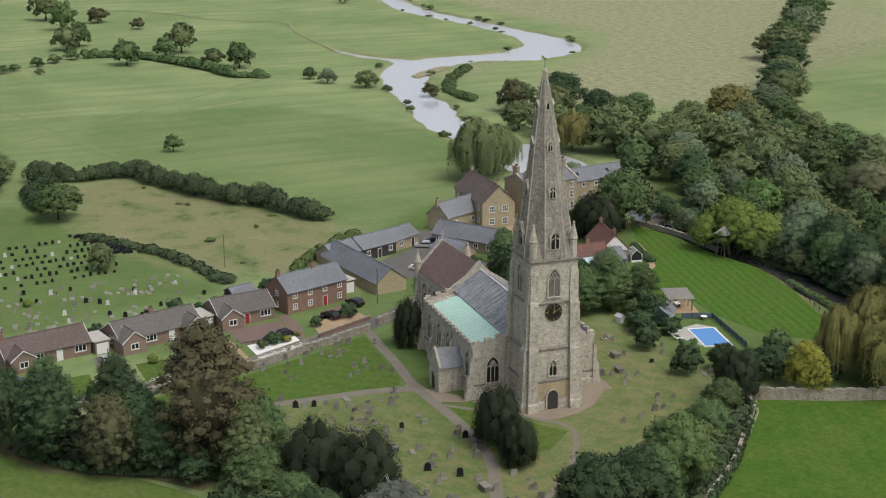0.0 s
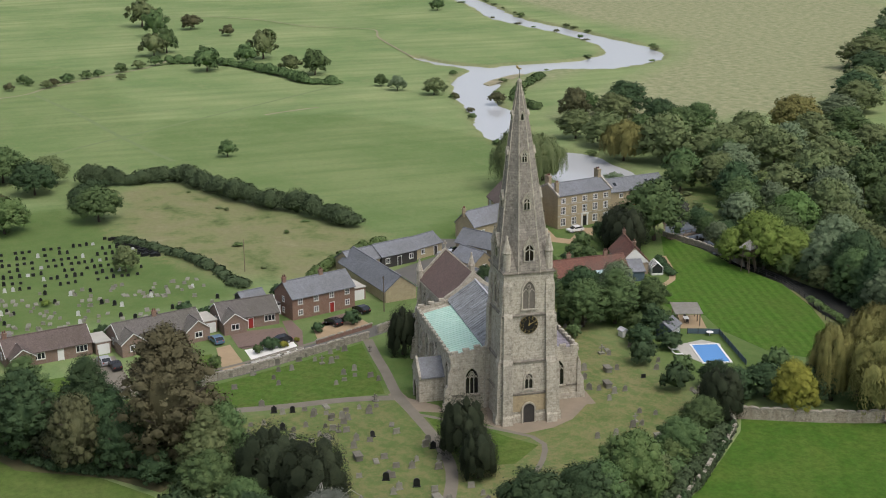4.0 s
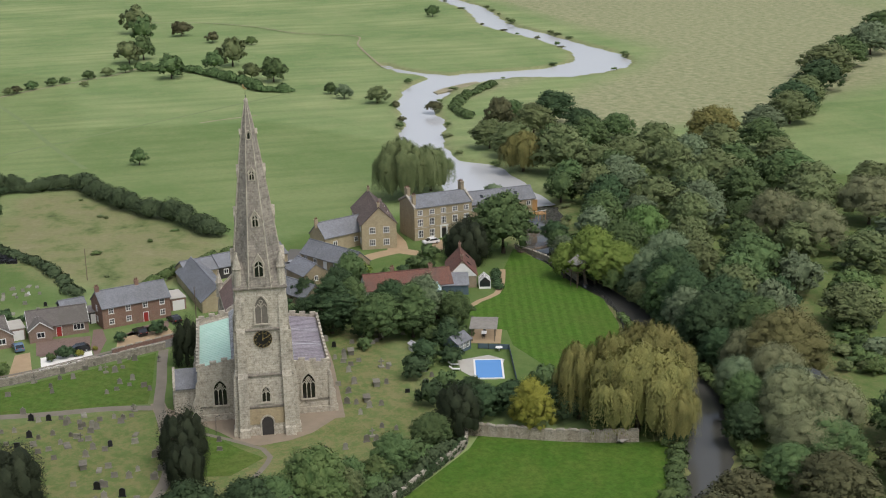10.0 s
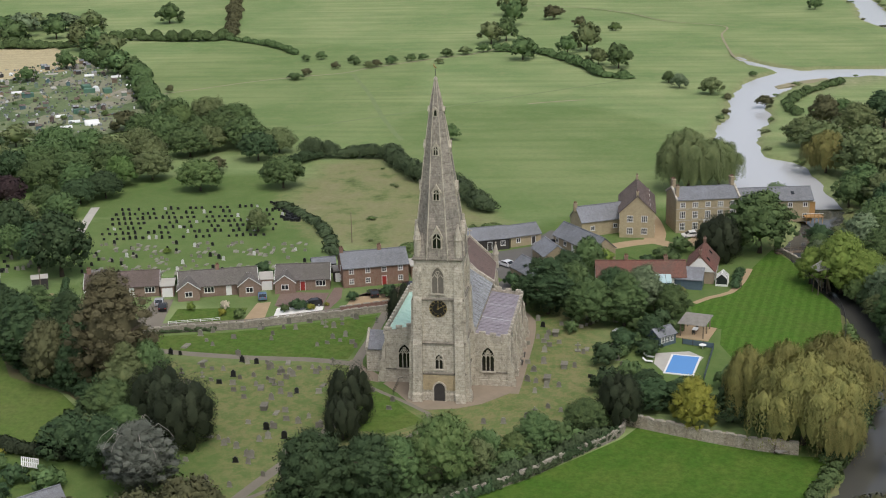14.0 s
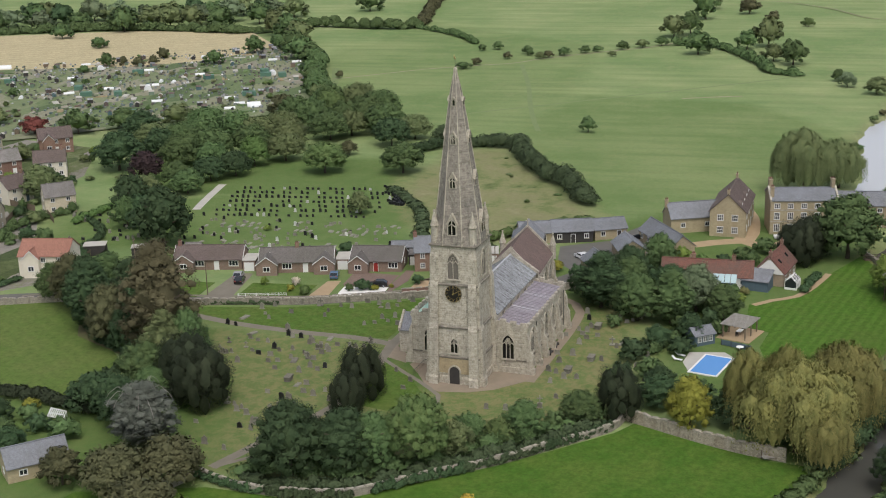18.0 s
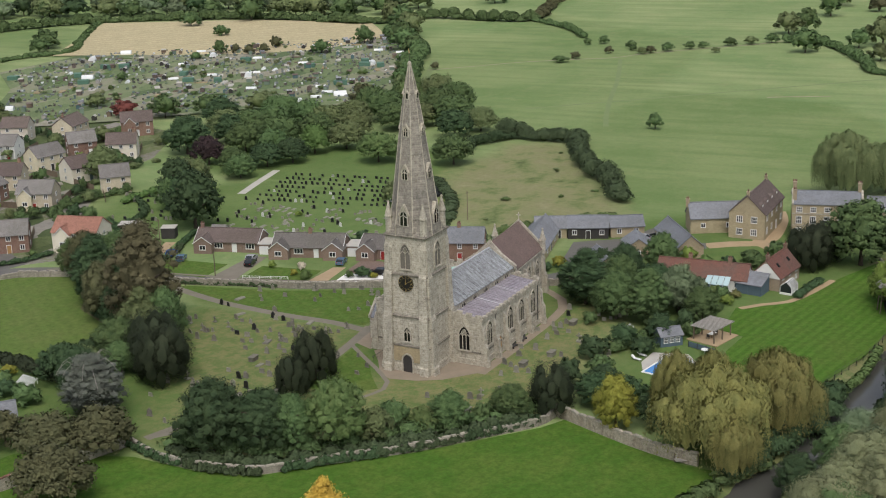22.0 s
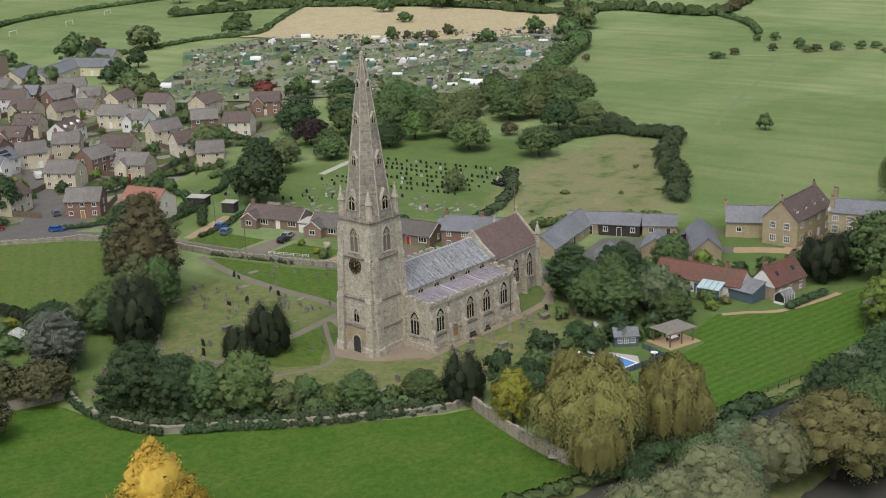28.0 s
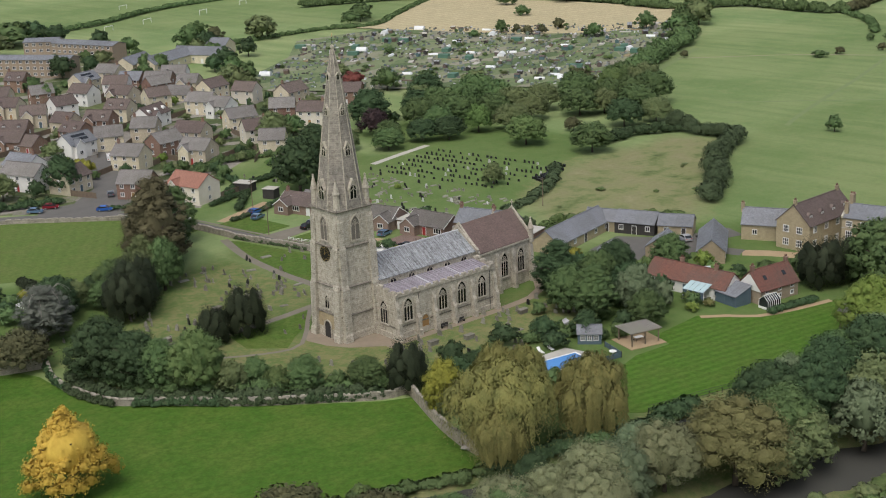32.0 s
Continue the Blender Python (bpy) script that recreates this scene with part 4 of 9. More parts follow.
# the clock on the west face
clock = part("clock", Geo().ring([[(1.52 * math.cos(a), y, 1.52 * math.sin(a)) for a in [k * math.pi / 20 for k in range(40)]] for y in (-0.16, 0.1)]), M_BLACK, church, "black clock dial with gilt numerals", facing("W", TC - tower_wall(16.7), 0.0, 16.72))
g = Geo()
for r0, r1 in ((1.50, 1.45), (1.0, 0.97)):
    g.ring([[(r * math.cos(a), -0.18, r * math.sin(a)) for a in [k * math.pi / 20 for k in range(40)]] for r in (r0, r1)], caps=False)
part("gilt_ring", g, M_GOLD, clock)
for k in range(12):
    a = k * math.pi / 6
    ca, sa = math.cos(a), math.sin(a)
    for off in ((-0.07, 0.07) if k % 3 else (-0.1, 0, 0.1)):
        p = [(ca * r - sa * o, sa * r + ca * o) for r, o in ((1.12, off - 0.02), (1.32, off - 0.02), (1.32, off + 0.02), (1.12, off + 0.02))]
        part("numeral_stroke", Geo().wall_prism(p, -0.2, -0.14), M_GOLD, clock)
for length, half, angle in ((1.28, 0.06, 64), (0.85, 0.08, 2)):
    a = radians(90 - angle)
    ca, sa = math.cos(a), math.sin(a)
    p = [(ca * r - sa * o, sa * r + ca * o) for r, o in ((-0.2, -half), (length, -half * 0.3), (length, half * 0.3), (-0.2, half))]
    part("pointer", Geo().wall_prism(p, -0.26, -0.21), M_GOLD, clock)

# spire: an octagon rising out of the square tower
SPIRE = [(25.2, 4.25), (26.9, 4.15), (31.7, 3.52), (37.5, 2.8), (41.5, 2.27), (46.4, 1.63), (51.3, 0.88), (53.6, 0.42), (54.7, 0.2)]


def lean(z):
    """The old spire leans a little: how far its axis has moved at a height."""
    k = max(0.0, (z - 27) / 28)
    return 0.58 * k, 0.4 * k


def octagon(r, z, cx=TC, cy=0.0):
    k = r / math.cos(math.pi / 8)
    return [(cx + k * math.cos(a), cy + k * math.sin(a), z) for a in [math.pi / 8 + i * math.pi / 4 for i in range(8)]]


def leaning(r, z):
    dx, dy = lean(z)
    return octagon(r, z, TC + dx, dy)


spire = part("spire", Geo().ring([leaning(r, z) for z, r in SPIRE]), M_SPIRE, church, "tall grey-brown octagonal stone spire")
for i in range(8):
    a = math.pi / 8 + i * math.pi / 4
    pts = [(TC + lean(z)[0] + (r / math.cos(math.pi / 8) + 0.02) * math.cos(a), lean(z)[1] + (r / math.cos(math.pi / 8) + 0.02) * math.sin(a), z) for z, r in SPIRE]
    part("rib", Geo().tube(pts, 0.13, 0.07, 5), M_STONE_PALE, spire)
part("capstone", Geo().ring([leaning(r, z) for z, r in ((54.5, 0.22), (54.8, 0.34), (55.1, 0.32), (55.4, 0.1))]), M_STONE_PALE, spire)
part("vane_rod", Geo().tube([(TC + 0.58, 0.4, 55.3), (TC + 0.6, 0.41, 56.9)], 0.05, 0.03, 6), M_IRON, spire)
part("weathercock", Geo().wall_prism([(-0.5, 0.0), (0.1, 0.15), (0.5, 0.55), (0.6, 0.1), (0.15, -0.2), (-0.2, -0.15)], -0.03, 0.03, pose(TC + 0.6, 0.41, 56.9, 0, 0, 40)), M_GOLD, spire, "gilt weathercock")
for sx in (-1, 1):
    for sy in (-1, 1):
        cx, cy = TC + sx * 3.45, sy * 3.45
        g = Geo()
        g.ring([[(TC + sx * a, sy * b, z) for a, b in loop] for z, loop in ((25.2, [(4.05, 1.6), (4.05, 4.05), (1.6, 4.05), (2.6, 2.6)]), (25.6, [(4.0, 1.7), (4.0, 4.0), (1.7, 4.0), (2.6, 2.6)]), (29.6, [(2.75, 2.7), (2.78, 2.78), (2.7, 2.75), (2.6, 2.6)]))])
        part("broach", g, M_SPIRE, spire)
        g = Geo().ring([octagon(r, z, cx, cy) for z, r in ((25.2, 0.62), (28.4, 0.55), (28.6, 0.7), (28.9, 0.6), (31.0, 0.14), (31.2, 0.24), (31.45, 0.05))])
        part("pinnacle", g, M_STONE_PALE, spire)


def spire_radius(z):
    return float(np.interp(z, [s[0] for s in SPIRE], [s[1] for s in SPIRE]))


for z0, h, w, lights in ((27.3, 2.7, 1.3, 2), (35.3, 1.9, 0.85, 2), (42.7, 1.5, 0.65, 2), (49.1, 1.0, 0.4, 1)):
    for side, du, dv in (("W", -1, 0), ("E", 1, 0), ("S", 0, -1), ("N", 0, 1)):
        r = spire_radius(z0) + 0.12
        m = facing(side, TC + lean(z0)[0] + du * r, lean(z0)[1] + dv * r, z0)
        body = [(-w / 2 - 0.25, -0.15), (-w / 2 - 0.25, h * 0.72), (0, h * 1.32), (w / 2 + 0.25, h * 0.72), (w / 2 + 0.25, -0.15)]
        luc = part("lucarne", Geo().wall_prism(body, 0.0, 1.1), M_STONE_PALE, church, "gabled stone spire light", m)
        # Flat near-black panel stands for the shade inside the spire light.
        g = Geo().wall_prism(arch(w, h * 0.95, h * 0.6), -0.04, 0.02)
        part("dark_opening", g, M_GLASS_AND_SHADE, luc)
        if lights > 1:
            part("mullion", bars([[(0, 0), (0, h * 0.62)], [(-w / 2, h * 0.55), (0, h * 0.72), (w / 2, h * 0.55)], [(0, h * 0.72), (0, h * 0.9)]], 0.14, 0.1), M_STONE_PALE, luc)
        for s in (-1, 1):
            p = [(0, h * 1.42), (s * (w / 2 + 0.4), h * 0.7), (s * (w / 2 + 0.4), h * 0.6), (0, h * 1.3)]
            part("gable_coping", Geo().wall_prism(p, -0.12, 1.1), M_STONE_PALE, luc)

# nave with its clerestory
NU0, NU1, NV = 8.4, 33.6, 5.0
part("nave_wall", Geo().box(NU0, NU1, -NV, NV, 0, 10.6), M_STONE, church, "coursed limestone nave wall")


def roof_slope(name, parent, u0, u1, v0, z0, v1, z1, material, label="", thick=0.14):
    g = Geo().ring([[(u, v0, z0), (u, v1, z1), (u, v1, z1 + thick), (u, v0, z0 + thick)] for u in (u0, u1)])
    return part(name, g, material, parent, label)


for s in (-1, 1):
    slope = roof_slope("nave_roof_slope", church, NU0, NU1, s * (NV + 0.3), 10.45, 0, 13.85, M_LEAD_DARK, "streaked grey lead nave roof")
    for k in range(31):
        u = NU0 + 0.4 + k * 0.82
        g = Geo().ring([[(x, s * (NV + 0.3), 10.6), (x, 0, 14.0), (x, 0, 14.08), (x, s * (NV + 0.3), 10.68)] for x in (u - 0.05, u + 0.05)])
        part("lead_roll", g, M_LEAD_DARK, slope)
    for u in (12, 16.6, 21.2, 25.8, 30.2):
        church_window(church, facing("S" if s < 0 else "N", u, s * NV, 9.25), 1.5, 0.95, 2, "clerestory_window", None, "", False)
part("nave_ridge", Geo().box(NU0, NU1, -0.16, 0.16, 13.95, 14.15), M_LEAD_STREAK, church)
for s in (-1, 1):
    p = [(s * 5.5, 10.3), (0, 14.0), (0, 14.65), (s * 5.7, 10.9)]
    part("nave_gable_coping", Geo().ring([[(u, x, z) for x, z in p] for u in (33.3, 33.9)]), M_STONE_PALE, church)
part("nave_gable", Geo().ring([[(u, x, z) for x, z in ((-5.0, 9), (5.0, 9), (5.0, 10.6), (0, 14.0), (-5.0, 10.6))] for u in (33.35, 33.8)]), M_STONE, church)


def battlement(parent, p, q, z, thick=0.4, step=1.7, merlon=1.0, rise=0.42):
    """A low parapet with merlons between two corners."""
    a, b = Vector(p), Vector(q)
    d = (b - a).normalized()
    ang = math.degrees(math.atan2(d.y, d.x))
    length = (b - a).length
    part("parapet", Geo().box(0, length, -thick / 2, thick / 2, z - 0.5, z), M_STONE_PALE, parent, "", pose(a.x, a.y, 0, 0, 0, ang))
    n = max(1, int(length / step))
    for k in range(n):
        x = (k + 0.5) * length / n
        part("merlon", Geo().box(x - merlon / 2, x + merlon / 2, -thick / 2 - 0.03, thick / 2 + 0.03, z + 0.004, z + rise), M_STONE_PALE, parent, "", pose(a.x, a.y, 0, 0, 0, ang))


# aisles
for s, side, z_out, z_in, cover in ((-1, "S", 8.45, 9.15, M_LEAD), (1, "N", 9.0, 10.25, M_COPPER)):
    u0, u1, vo = 7.6, 33.0, 11.0
    g = Geo().ring([[(u, s * 4.9, 0), (u, s * vo, 0), (u, s * vo, z_out - 0.1), (u, s * 4.9, z_in - 0.1)] for u in (u0, u1)])
    aisle = part("south_aisle" if s < 0 else "north_aisle", g, M_STONE, church, "limestone aisle wall with moulded plinth")
    part("plinth", Geo().box(u0 - 0.18, u1 + 0.18, min(s * 6, s * (vo + 0.18)), max(s * 6, s * (vo + 0.18)), 0, 1.1), M_STONE_PALE, aisle)
    part("string_course", Geo().box(u0 - 0.12, u1 + 0.12, min(s * 6, s * (vo + 0.12)), max(s * 6, s * (vo + 0.12)), 2.35, 2.6), M_STONE_DARK, aisle)
    label = "pale verdigris copper aisle roof" if s > 0 else "ribbed purplish lead aisle roof"
    r0, r1 = (u0 + 0.5, u1 - 0.5) if s < 0 else (u0 + 0.5, 30.6)
    slope = roof_slope("aisle_roof", church, r0, r1, s * (vo - 0.35), z_out, s * 5.0, z_in, cover, label)
    n = 34 if s < 0 else 26
    for k in range(n):
        u = r0 + (k + 0.5) * (r1 - r0) / n
        g = Geo().ring([[(x, s * (vo - 0.4), z_out + 0.13), (x, s * 5.0, z_in + 0.13), (x, s * 5.0, z_in + 0.24), (x, s * (vo - 0.4), z_out + 0.24)] for x in (u - 0.06, u + 0.06)])
        part("roof_roll", g, cover, slope)
    if s < 0:
        for u in (17.2, 24.8):
            g = Geo().ring([[(x, s * (vo - 0.5), z_out + 0.146), (x, s * 5.1, z_in + 0.146), (x, s * 5.1, z_in + 0.17), (x, s * (vo - 0.5), z_out + 0.17)] for x in (u, u + 0.62)])
            part("bright_lead_strip", g, M_LEAD_STREAK, slope, "bright renewed lead strip")
    else:
        for v in (6.6, 8.2, 9.6):
            z = float(np.interp(v, [5.0, vo - 0.35], [z_in, z_out]))
            part("copper_seam", Geo().box(r0, r1, v - 0.04, v + 0.04, z + 0.13, z + 0.2), M_COPPER, slope)
    top = z_out + 0.55
    battlement(church, (u0, s * vo, 0), (u1, s * vo, 0), top)
    for uu in (u0 + 0.2, u1 - 0.2):
        g = Geo().ring([[(uu - 0.22 + d, s * 4.9, z_in - 0.2), (uu - 0.22 + d, s * vo, z_out - 0.2), (uu - 0.22 + d, s * vo, z_out + 0.5), (uu - 0.22 + d, s * 4.9, z_in + 0.55)] for d in (0, 0.44)])
        part("end_parapet", g, M_STONE_PALE, church)
        for k in range(3):
            v = 5.9 + k * 1.9
            z = float(np.interp(v, [5, 11], [z_in + 0.5, z_out + 0.45]))
            part("merlon", Geo().box(uu - 0.25, uu + 0.25, min(s * v, s * (v + 1.1)), max(s * v, s * (v + 1.1)), z, z + 0.5), M_STONE_PALE, church)
    church_window(church, facing("W", u0, s * 7.45, 2.75), 2.1, 4.4, 3)
    spots = (10.5, 19.2, 24.1, 29.4) if s < 0 else (9.6, 19.4, 24.2, 29.2)
    for u in spots:
        church_window(church, facing(side, u, s * vo, 3.4), 2.1, 4.35, 3)
    for u in ((7.75, 12.6, 16.9, 21.7, 26.8, 32.8) if s < 0 else (7.75, 17.4, 21.8, 26.8, 32.8)):
        g = Geo().ring([[(u - 0.4, s * (vo - 0.1), z), (u + 0.4, s * (vo - 0.1), z), (u + 0.4, s * (vo + o), z), (u - 0.4, s * (vo + o), z)] for z, o in ((0, 1.35), (1.1, 1.35), (1.3, 1.15), (3.6, 1.05), (4.4, 0.6), (6.4, 0.5), (7.6, 0.02))])
        part("aisle_buttress", g, M_STONE_PALE, church)
church_window(church, facing("S", 14.6, -11.0, 0.1), 1.75, 3.4, 1, "south_door", M_TIMBER_PALE, "pale new oak door in a stone arch", False)
for u in (13.05, 31.5):
    part("downpipe", Geo().tube([(u, -11.12, 0), (u, -11.12, 8.2)], 0.07), M_IRON, church)
part("downpipe", Geo().tube([(17.5, 11.12, 0), (17.5, 11.12, 8.6)], 0.07), M_IRON, church)

# chancel, a little off the nave's line
ca_ = 4.6
CU0, CU1, CV = 33.5, 50.2, 5.2
CHM = Matrix.Translation((CU0, 0.15, 0)) @ pose(0, 0, 0, 0, 0, ca_) @ Matrix.Translation((-CU0, 0, 0))
part("chancel_wall", Geo().ring([[(u, v, z) for v, z in ((-CV, 0), (CV, 0), (CV, 9.6), (0, 14.8), (-CV, 9.6))] for u in (CU0, CU1)]), M_STONE, church, "limestone chancel wall", CHM)
for s in (-1, 1):
    g = Geo().ring([[(u, s * (CV + 0.2), 9.5), (u, 0, 14.85), (u, 0, 15.0), (u, s * (CV + 0.2), 9.65)] for u in (CU0 + 0.3, CU1 - 0.4)])
    part("chancel_roof_slope", g, M_CHANCELTILE, church, "plum-brown tiled chancel roof", CHM)
    for u in (CU0, CU1 - 0.45):
        p = [(s * (CV + 0.35), 9.4), (0, 14.9), (0, 15.45), (s * (CV + 0.4), 10.0)]
        part("chancel_gable_coping", Geo().ring([[(x, v, z) for v, z in p] for x in (u, u + 0.5)]), M_STONE_PALE, church, "", CHM)
    part("chancel_cornice", Geo().box(CU0, CU1, min(s * CV, s * (CV + 0.3)), max(s * CV, s * (CV + 0.3)), 9.1, 9.45), M_STONE_PALE, church, "", CHM)
    part("chancel_string_course", Geo().box(CU0, CU1, min(s * CV, s * (CV + 0.14)), max(s * CV, s * (CV + 0.14)), 2.2, 2.45), M_STONE_PALE, church, "", CHM)
    for u in (37.0, 41.5, 46.6):
        if s > 0 or u > 38:
            church_window(church, CHM @ facing("S" if s < 0 else "N", u, s * CV, 3.0), 2.0, 5.0, 3)
    for u in (39.2, 44.0, CU1 - 0.5):
        g = Geo().ring([[(u - 0.42, s * (CV - 0.1), z), (u + 0.42, s * (CV - 0.1), z), (u + 0.42, s * (CV + o), z), (u - 0.42, s * (CV + o), z)] for z, o in ((0, 1.3), (1.2, 1.3), (3.8, 1.1), (4.6, 0.7), (7.6, 0.5), (8.6, 0.05))])
        part("chancel_buttress", g, M_STONE_PALE, church, "", CHM)
    g = Geo().ring([octagon(r, z, CU1 - 0.35, s * (CV + 0.1)) for z, r in ((8.5, 0.62), (11.2, 0.55), (11.4, 0.72), (11.8, 0.55), (13.6, 0.1), (13.8, 0.2), (14.0, 0.04))])
    part("chancel_pinnacle", g, M_STONE_PALE, church, "", CHM)
part("gable_cross", bars([[(0, 0), (0, 1.3)], [(-0.4, 0.85), (0.4, 0.85)]], 0.16, 0.16), M_STONE_PALE, church, "", CHM @ pose(CU1 - 0.2, 0, 15.4, 0, 0, 90))
part("gable_cross", bars([[(0, 0), (0, 1.0)], [(-0.35, 0.7), (0.35, 0.7)]], 0.16, 0.16), M_STONE_PALE, church, "", pose(33.6, 0, 14.6, 0, 0, 90))

# north porch
PU0, PU1, PV0, PV1 = 12.1, 16.9, 11.0, 15.4
part("porch_wall", Geo().ring([[(u, v, z) for u, z in ((PU0, 0), (PU1, 0), (PU1, 4.4), ((PU0 + PU1) / 2, 7.0), (PU0, 4.4))] for v in (PV0, PV1)]), M_STONE, church, "plain limestone north porch")
for s, u in ((-1, PU0), (1, PU1)):
    c = (PU0 + PU1) / 2
    g = Geo().ring([[(u + s * 0.25, v, 4.25), (c, v, 7.05), (c, v, 7.22), (u + s * 0.25, v, 4.42)] for v in (PV0, PV1 - 0.3)])
    part("porch_roof_slope", g, M_SLATE, church, "grey slate porch roof")
    p = [(u + s * 0.3, 4.2), (c, 7.1), (c, 7.6), (u + s * 0.35, 4.8)]
    part("porch_coping", Geo().ring([[(x, v, z) for x, z in p] for v in (PV1 - 0.35, PV1 + 0.06)]), M_STONE_PALE, church)
# The porch arch is closed by a dark panel in place of its shade.
church_window(church, facing("N", (PU0 + PU1) / 2, PV1, 0.05), 1.8, 3.0, 1, "porch_arch", M_GLASS_AND_SHADE, "pointed porch arch, dark panel for its inner shade", False)
# railing of the sunken boiler steps between the tower and the aisle
rail = thing("iron_railing", "black iron railing round sunken steps", "railing", CH @ pose(3.2, 7.6, 0))
part("top_rail", Geo().tube([(-2, 0.9, 1.0), (3.6, 0.9, 1.0), (4.0, 0.2, 1.0)], 0.04), M_IRON, rail)
for k in range(12):
    part("baluster", Geo().tube([(-2 + k * 0.5, 0.9, 0), (-2 + k * 0.5, 0.9, 1.0)], 0.02, sides=4), M_IRON, rail)
for u in (18.5, 22.6):
    seat = thing("wooden_bench", "dark wooden bench against the aisle wall", "bench", CH @ pose(u, -12.1, 0), "churchyard benches")
    part("seat", Geo().box(-0.9, 0.9, -0.45, 0, 0.42, 0.48), M_TIMBER_DARK, seat)
    part("backrest", Geo().box(-0.9, 0.9, 0.0, 0.06, 0.5, 0.95), M_TIMBER_DARK, seat)
    for x in (-0.8, 0.8):
        part("leg", Geo().box(x - 0.05, x + 0.05, -0.42, 0.05, 0, 0.42), M_TIMBER_DARK, seat)


# ---- houses and farm buildings ----
def window_meshes(w, h, bars_x, bars_z):
    key = ("house", w, h, bars_x, bars_z)
    if key not in WINDOW_MESH:
        g = Geo()
        g.box(-w / 2, -w / 2 + 0.13, -0.07, 0, 0, h).box(w / 2 - 0.13, w / 2, -0.07, 0, 0, h)
        g.box(-w / 2 + 0.09, w / 2 - 0.09, -0.07, 0, 0, 0.13).box(-w / 2 + 0.09, w / 2 - 0.09, -0.07, 0, h - 0.13, h)
        for i in range(1, bars_x):
            x = -w / 2 + w * i / bars_x
            g.box(x - 0.055, x + 0.055, -0.06, 0, 0.1, h - 0.1)
        for i in range(1, bars_z):
            z = h * i / bars_z
            g.box(-w / 2 + 0.09, w / 2 - 0.09, -0.055, 0, z - 0.045, z + 0.045)
        WINDOW_MESH[key] = (g.mesh("window_frame", M_FRAME), Geo().box(-w / 2 + 0.05, w / 2 - 0.05, -0.025, 0, 0.05, h - 0.05).mesh("pane", M_GLASS),
                            Geo().box(-w / 2 - 0.1, w / 2 + 0.1, -0.14, 0, -0.1, 0).mesh("window_sill", M_STONE_PALE))
    return WINDOW_MESH[key]


def house_window(parent, m, w=1.1, h=1.25, nx=2, nz=1, sill=True):
    f, p, s = window_meshes(w, h, nx, nz)
    win = part("window", f, None, parent, "", m)
    part("pane", p, None, win)
    if sill:
        part("window_sill", s, None, win)


DOOR_COLOURS = dict(white=M_FRAME, red=plain("red_door_paint", (0.3, 0.03, 0.025), 0.4), black=M_IRON, oak=M_TIMBER_PALE, blue=M_BLUEGREY, grey=M_TIMBER_DARK)


def gable_block(parent, L, W, eave, ridge, wall, roof, m=None, over=0.35, names=("wall", "roof_slope"), verge=None, x0=None):
    """A gabled body along local x, with two thick roof slopes and a ridge."""
    m = m or IDENT
    a, b = (-L / 2, L / 2) if x0 is None else x0
    part(names[0], Geo().ring([[(x, y, z) for y, z in ((-W / 2, 0), (W / 2, 0), (W / 2, eave), (0, ridge), (-W / 2, eave))] for x in (a, b)]), wall, parent, "", m)
    k = (ridge - eave) / (W / 2)
    for s in (-1, 1):
        ye, ze = s * (W / 2 + over), eave - over * k
        g = Geo().ring([[(x, ye, ze + 0.03), (x, 0, ridge + 0.03), (x, 0, ridge + 0.2), (x, ye, ze + 0.18)] for x in (a - 0.18, b + 0.18)])
        part(names[1], g, roof, parent, "", m)
        if verge:
            for x in (a - 0.26, b + 0.12):
                g = Geo().ring([[(xx, ye, ze - 0.04), (xx, 0, ridge + 0.0), (xx, 0, ridge + 0.19), (xx, ye, ze + 0.16)] for xx in (x, x + 0.14)])
                part("bargeboard", g, verge, parent, "", m)
    part("ridge_tiles", Geo().box(a - 0.2, b + 0.2, -0.13, 0.13, ridge + 0.12, ridge + 0.28), roof, parent, "", m)


def chimney(parent, x, y, z0, z1, material, w=0.8, d=0.55, pots=2):
    c = part("chimney", Geo().box(x - w / 2, x + w / 2, y - d / 2, y + d / 2, z0, z1 - 0.25).box(x - w / 2 - 0.08, x + w / 2 + 0.08, y - d / 2 - 0.08, y + d / 2 + 0.08, z1 - 0.25, z1), material, parent)
    for i in range(pots):
        px = x + (i - (pots - 1) / 2) * 0.36
        part("chimney_pot", Geo().ring([[(px + r * math.cos(a), y + r * math.sin(a), z) for a in [k * math.pi / 4 for k in range(8)]] for z, r in ((z1, 0.15), (z1 + 0.45, 0.11))]), M_REDTILE, c)


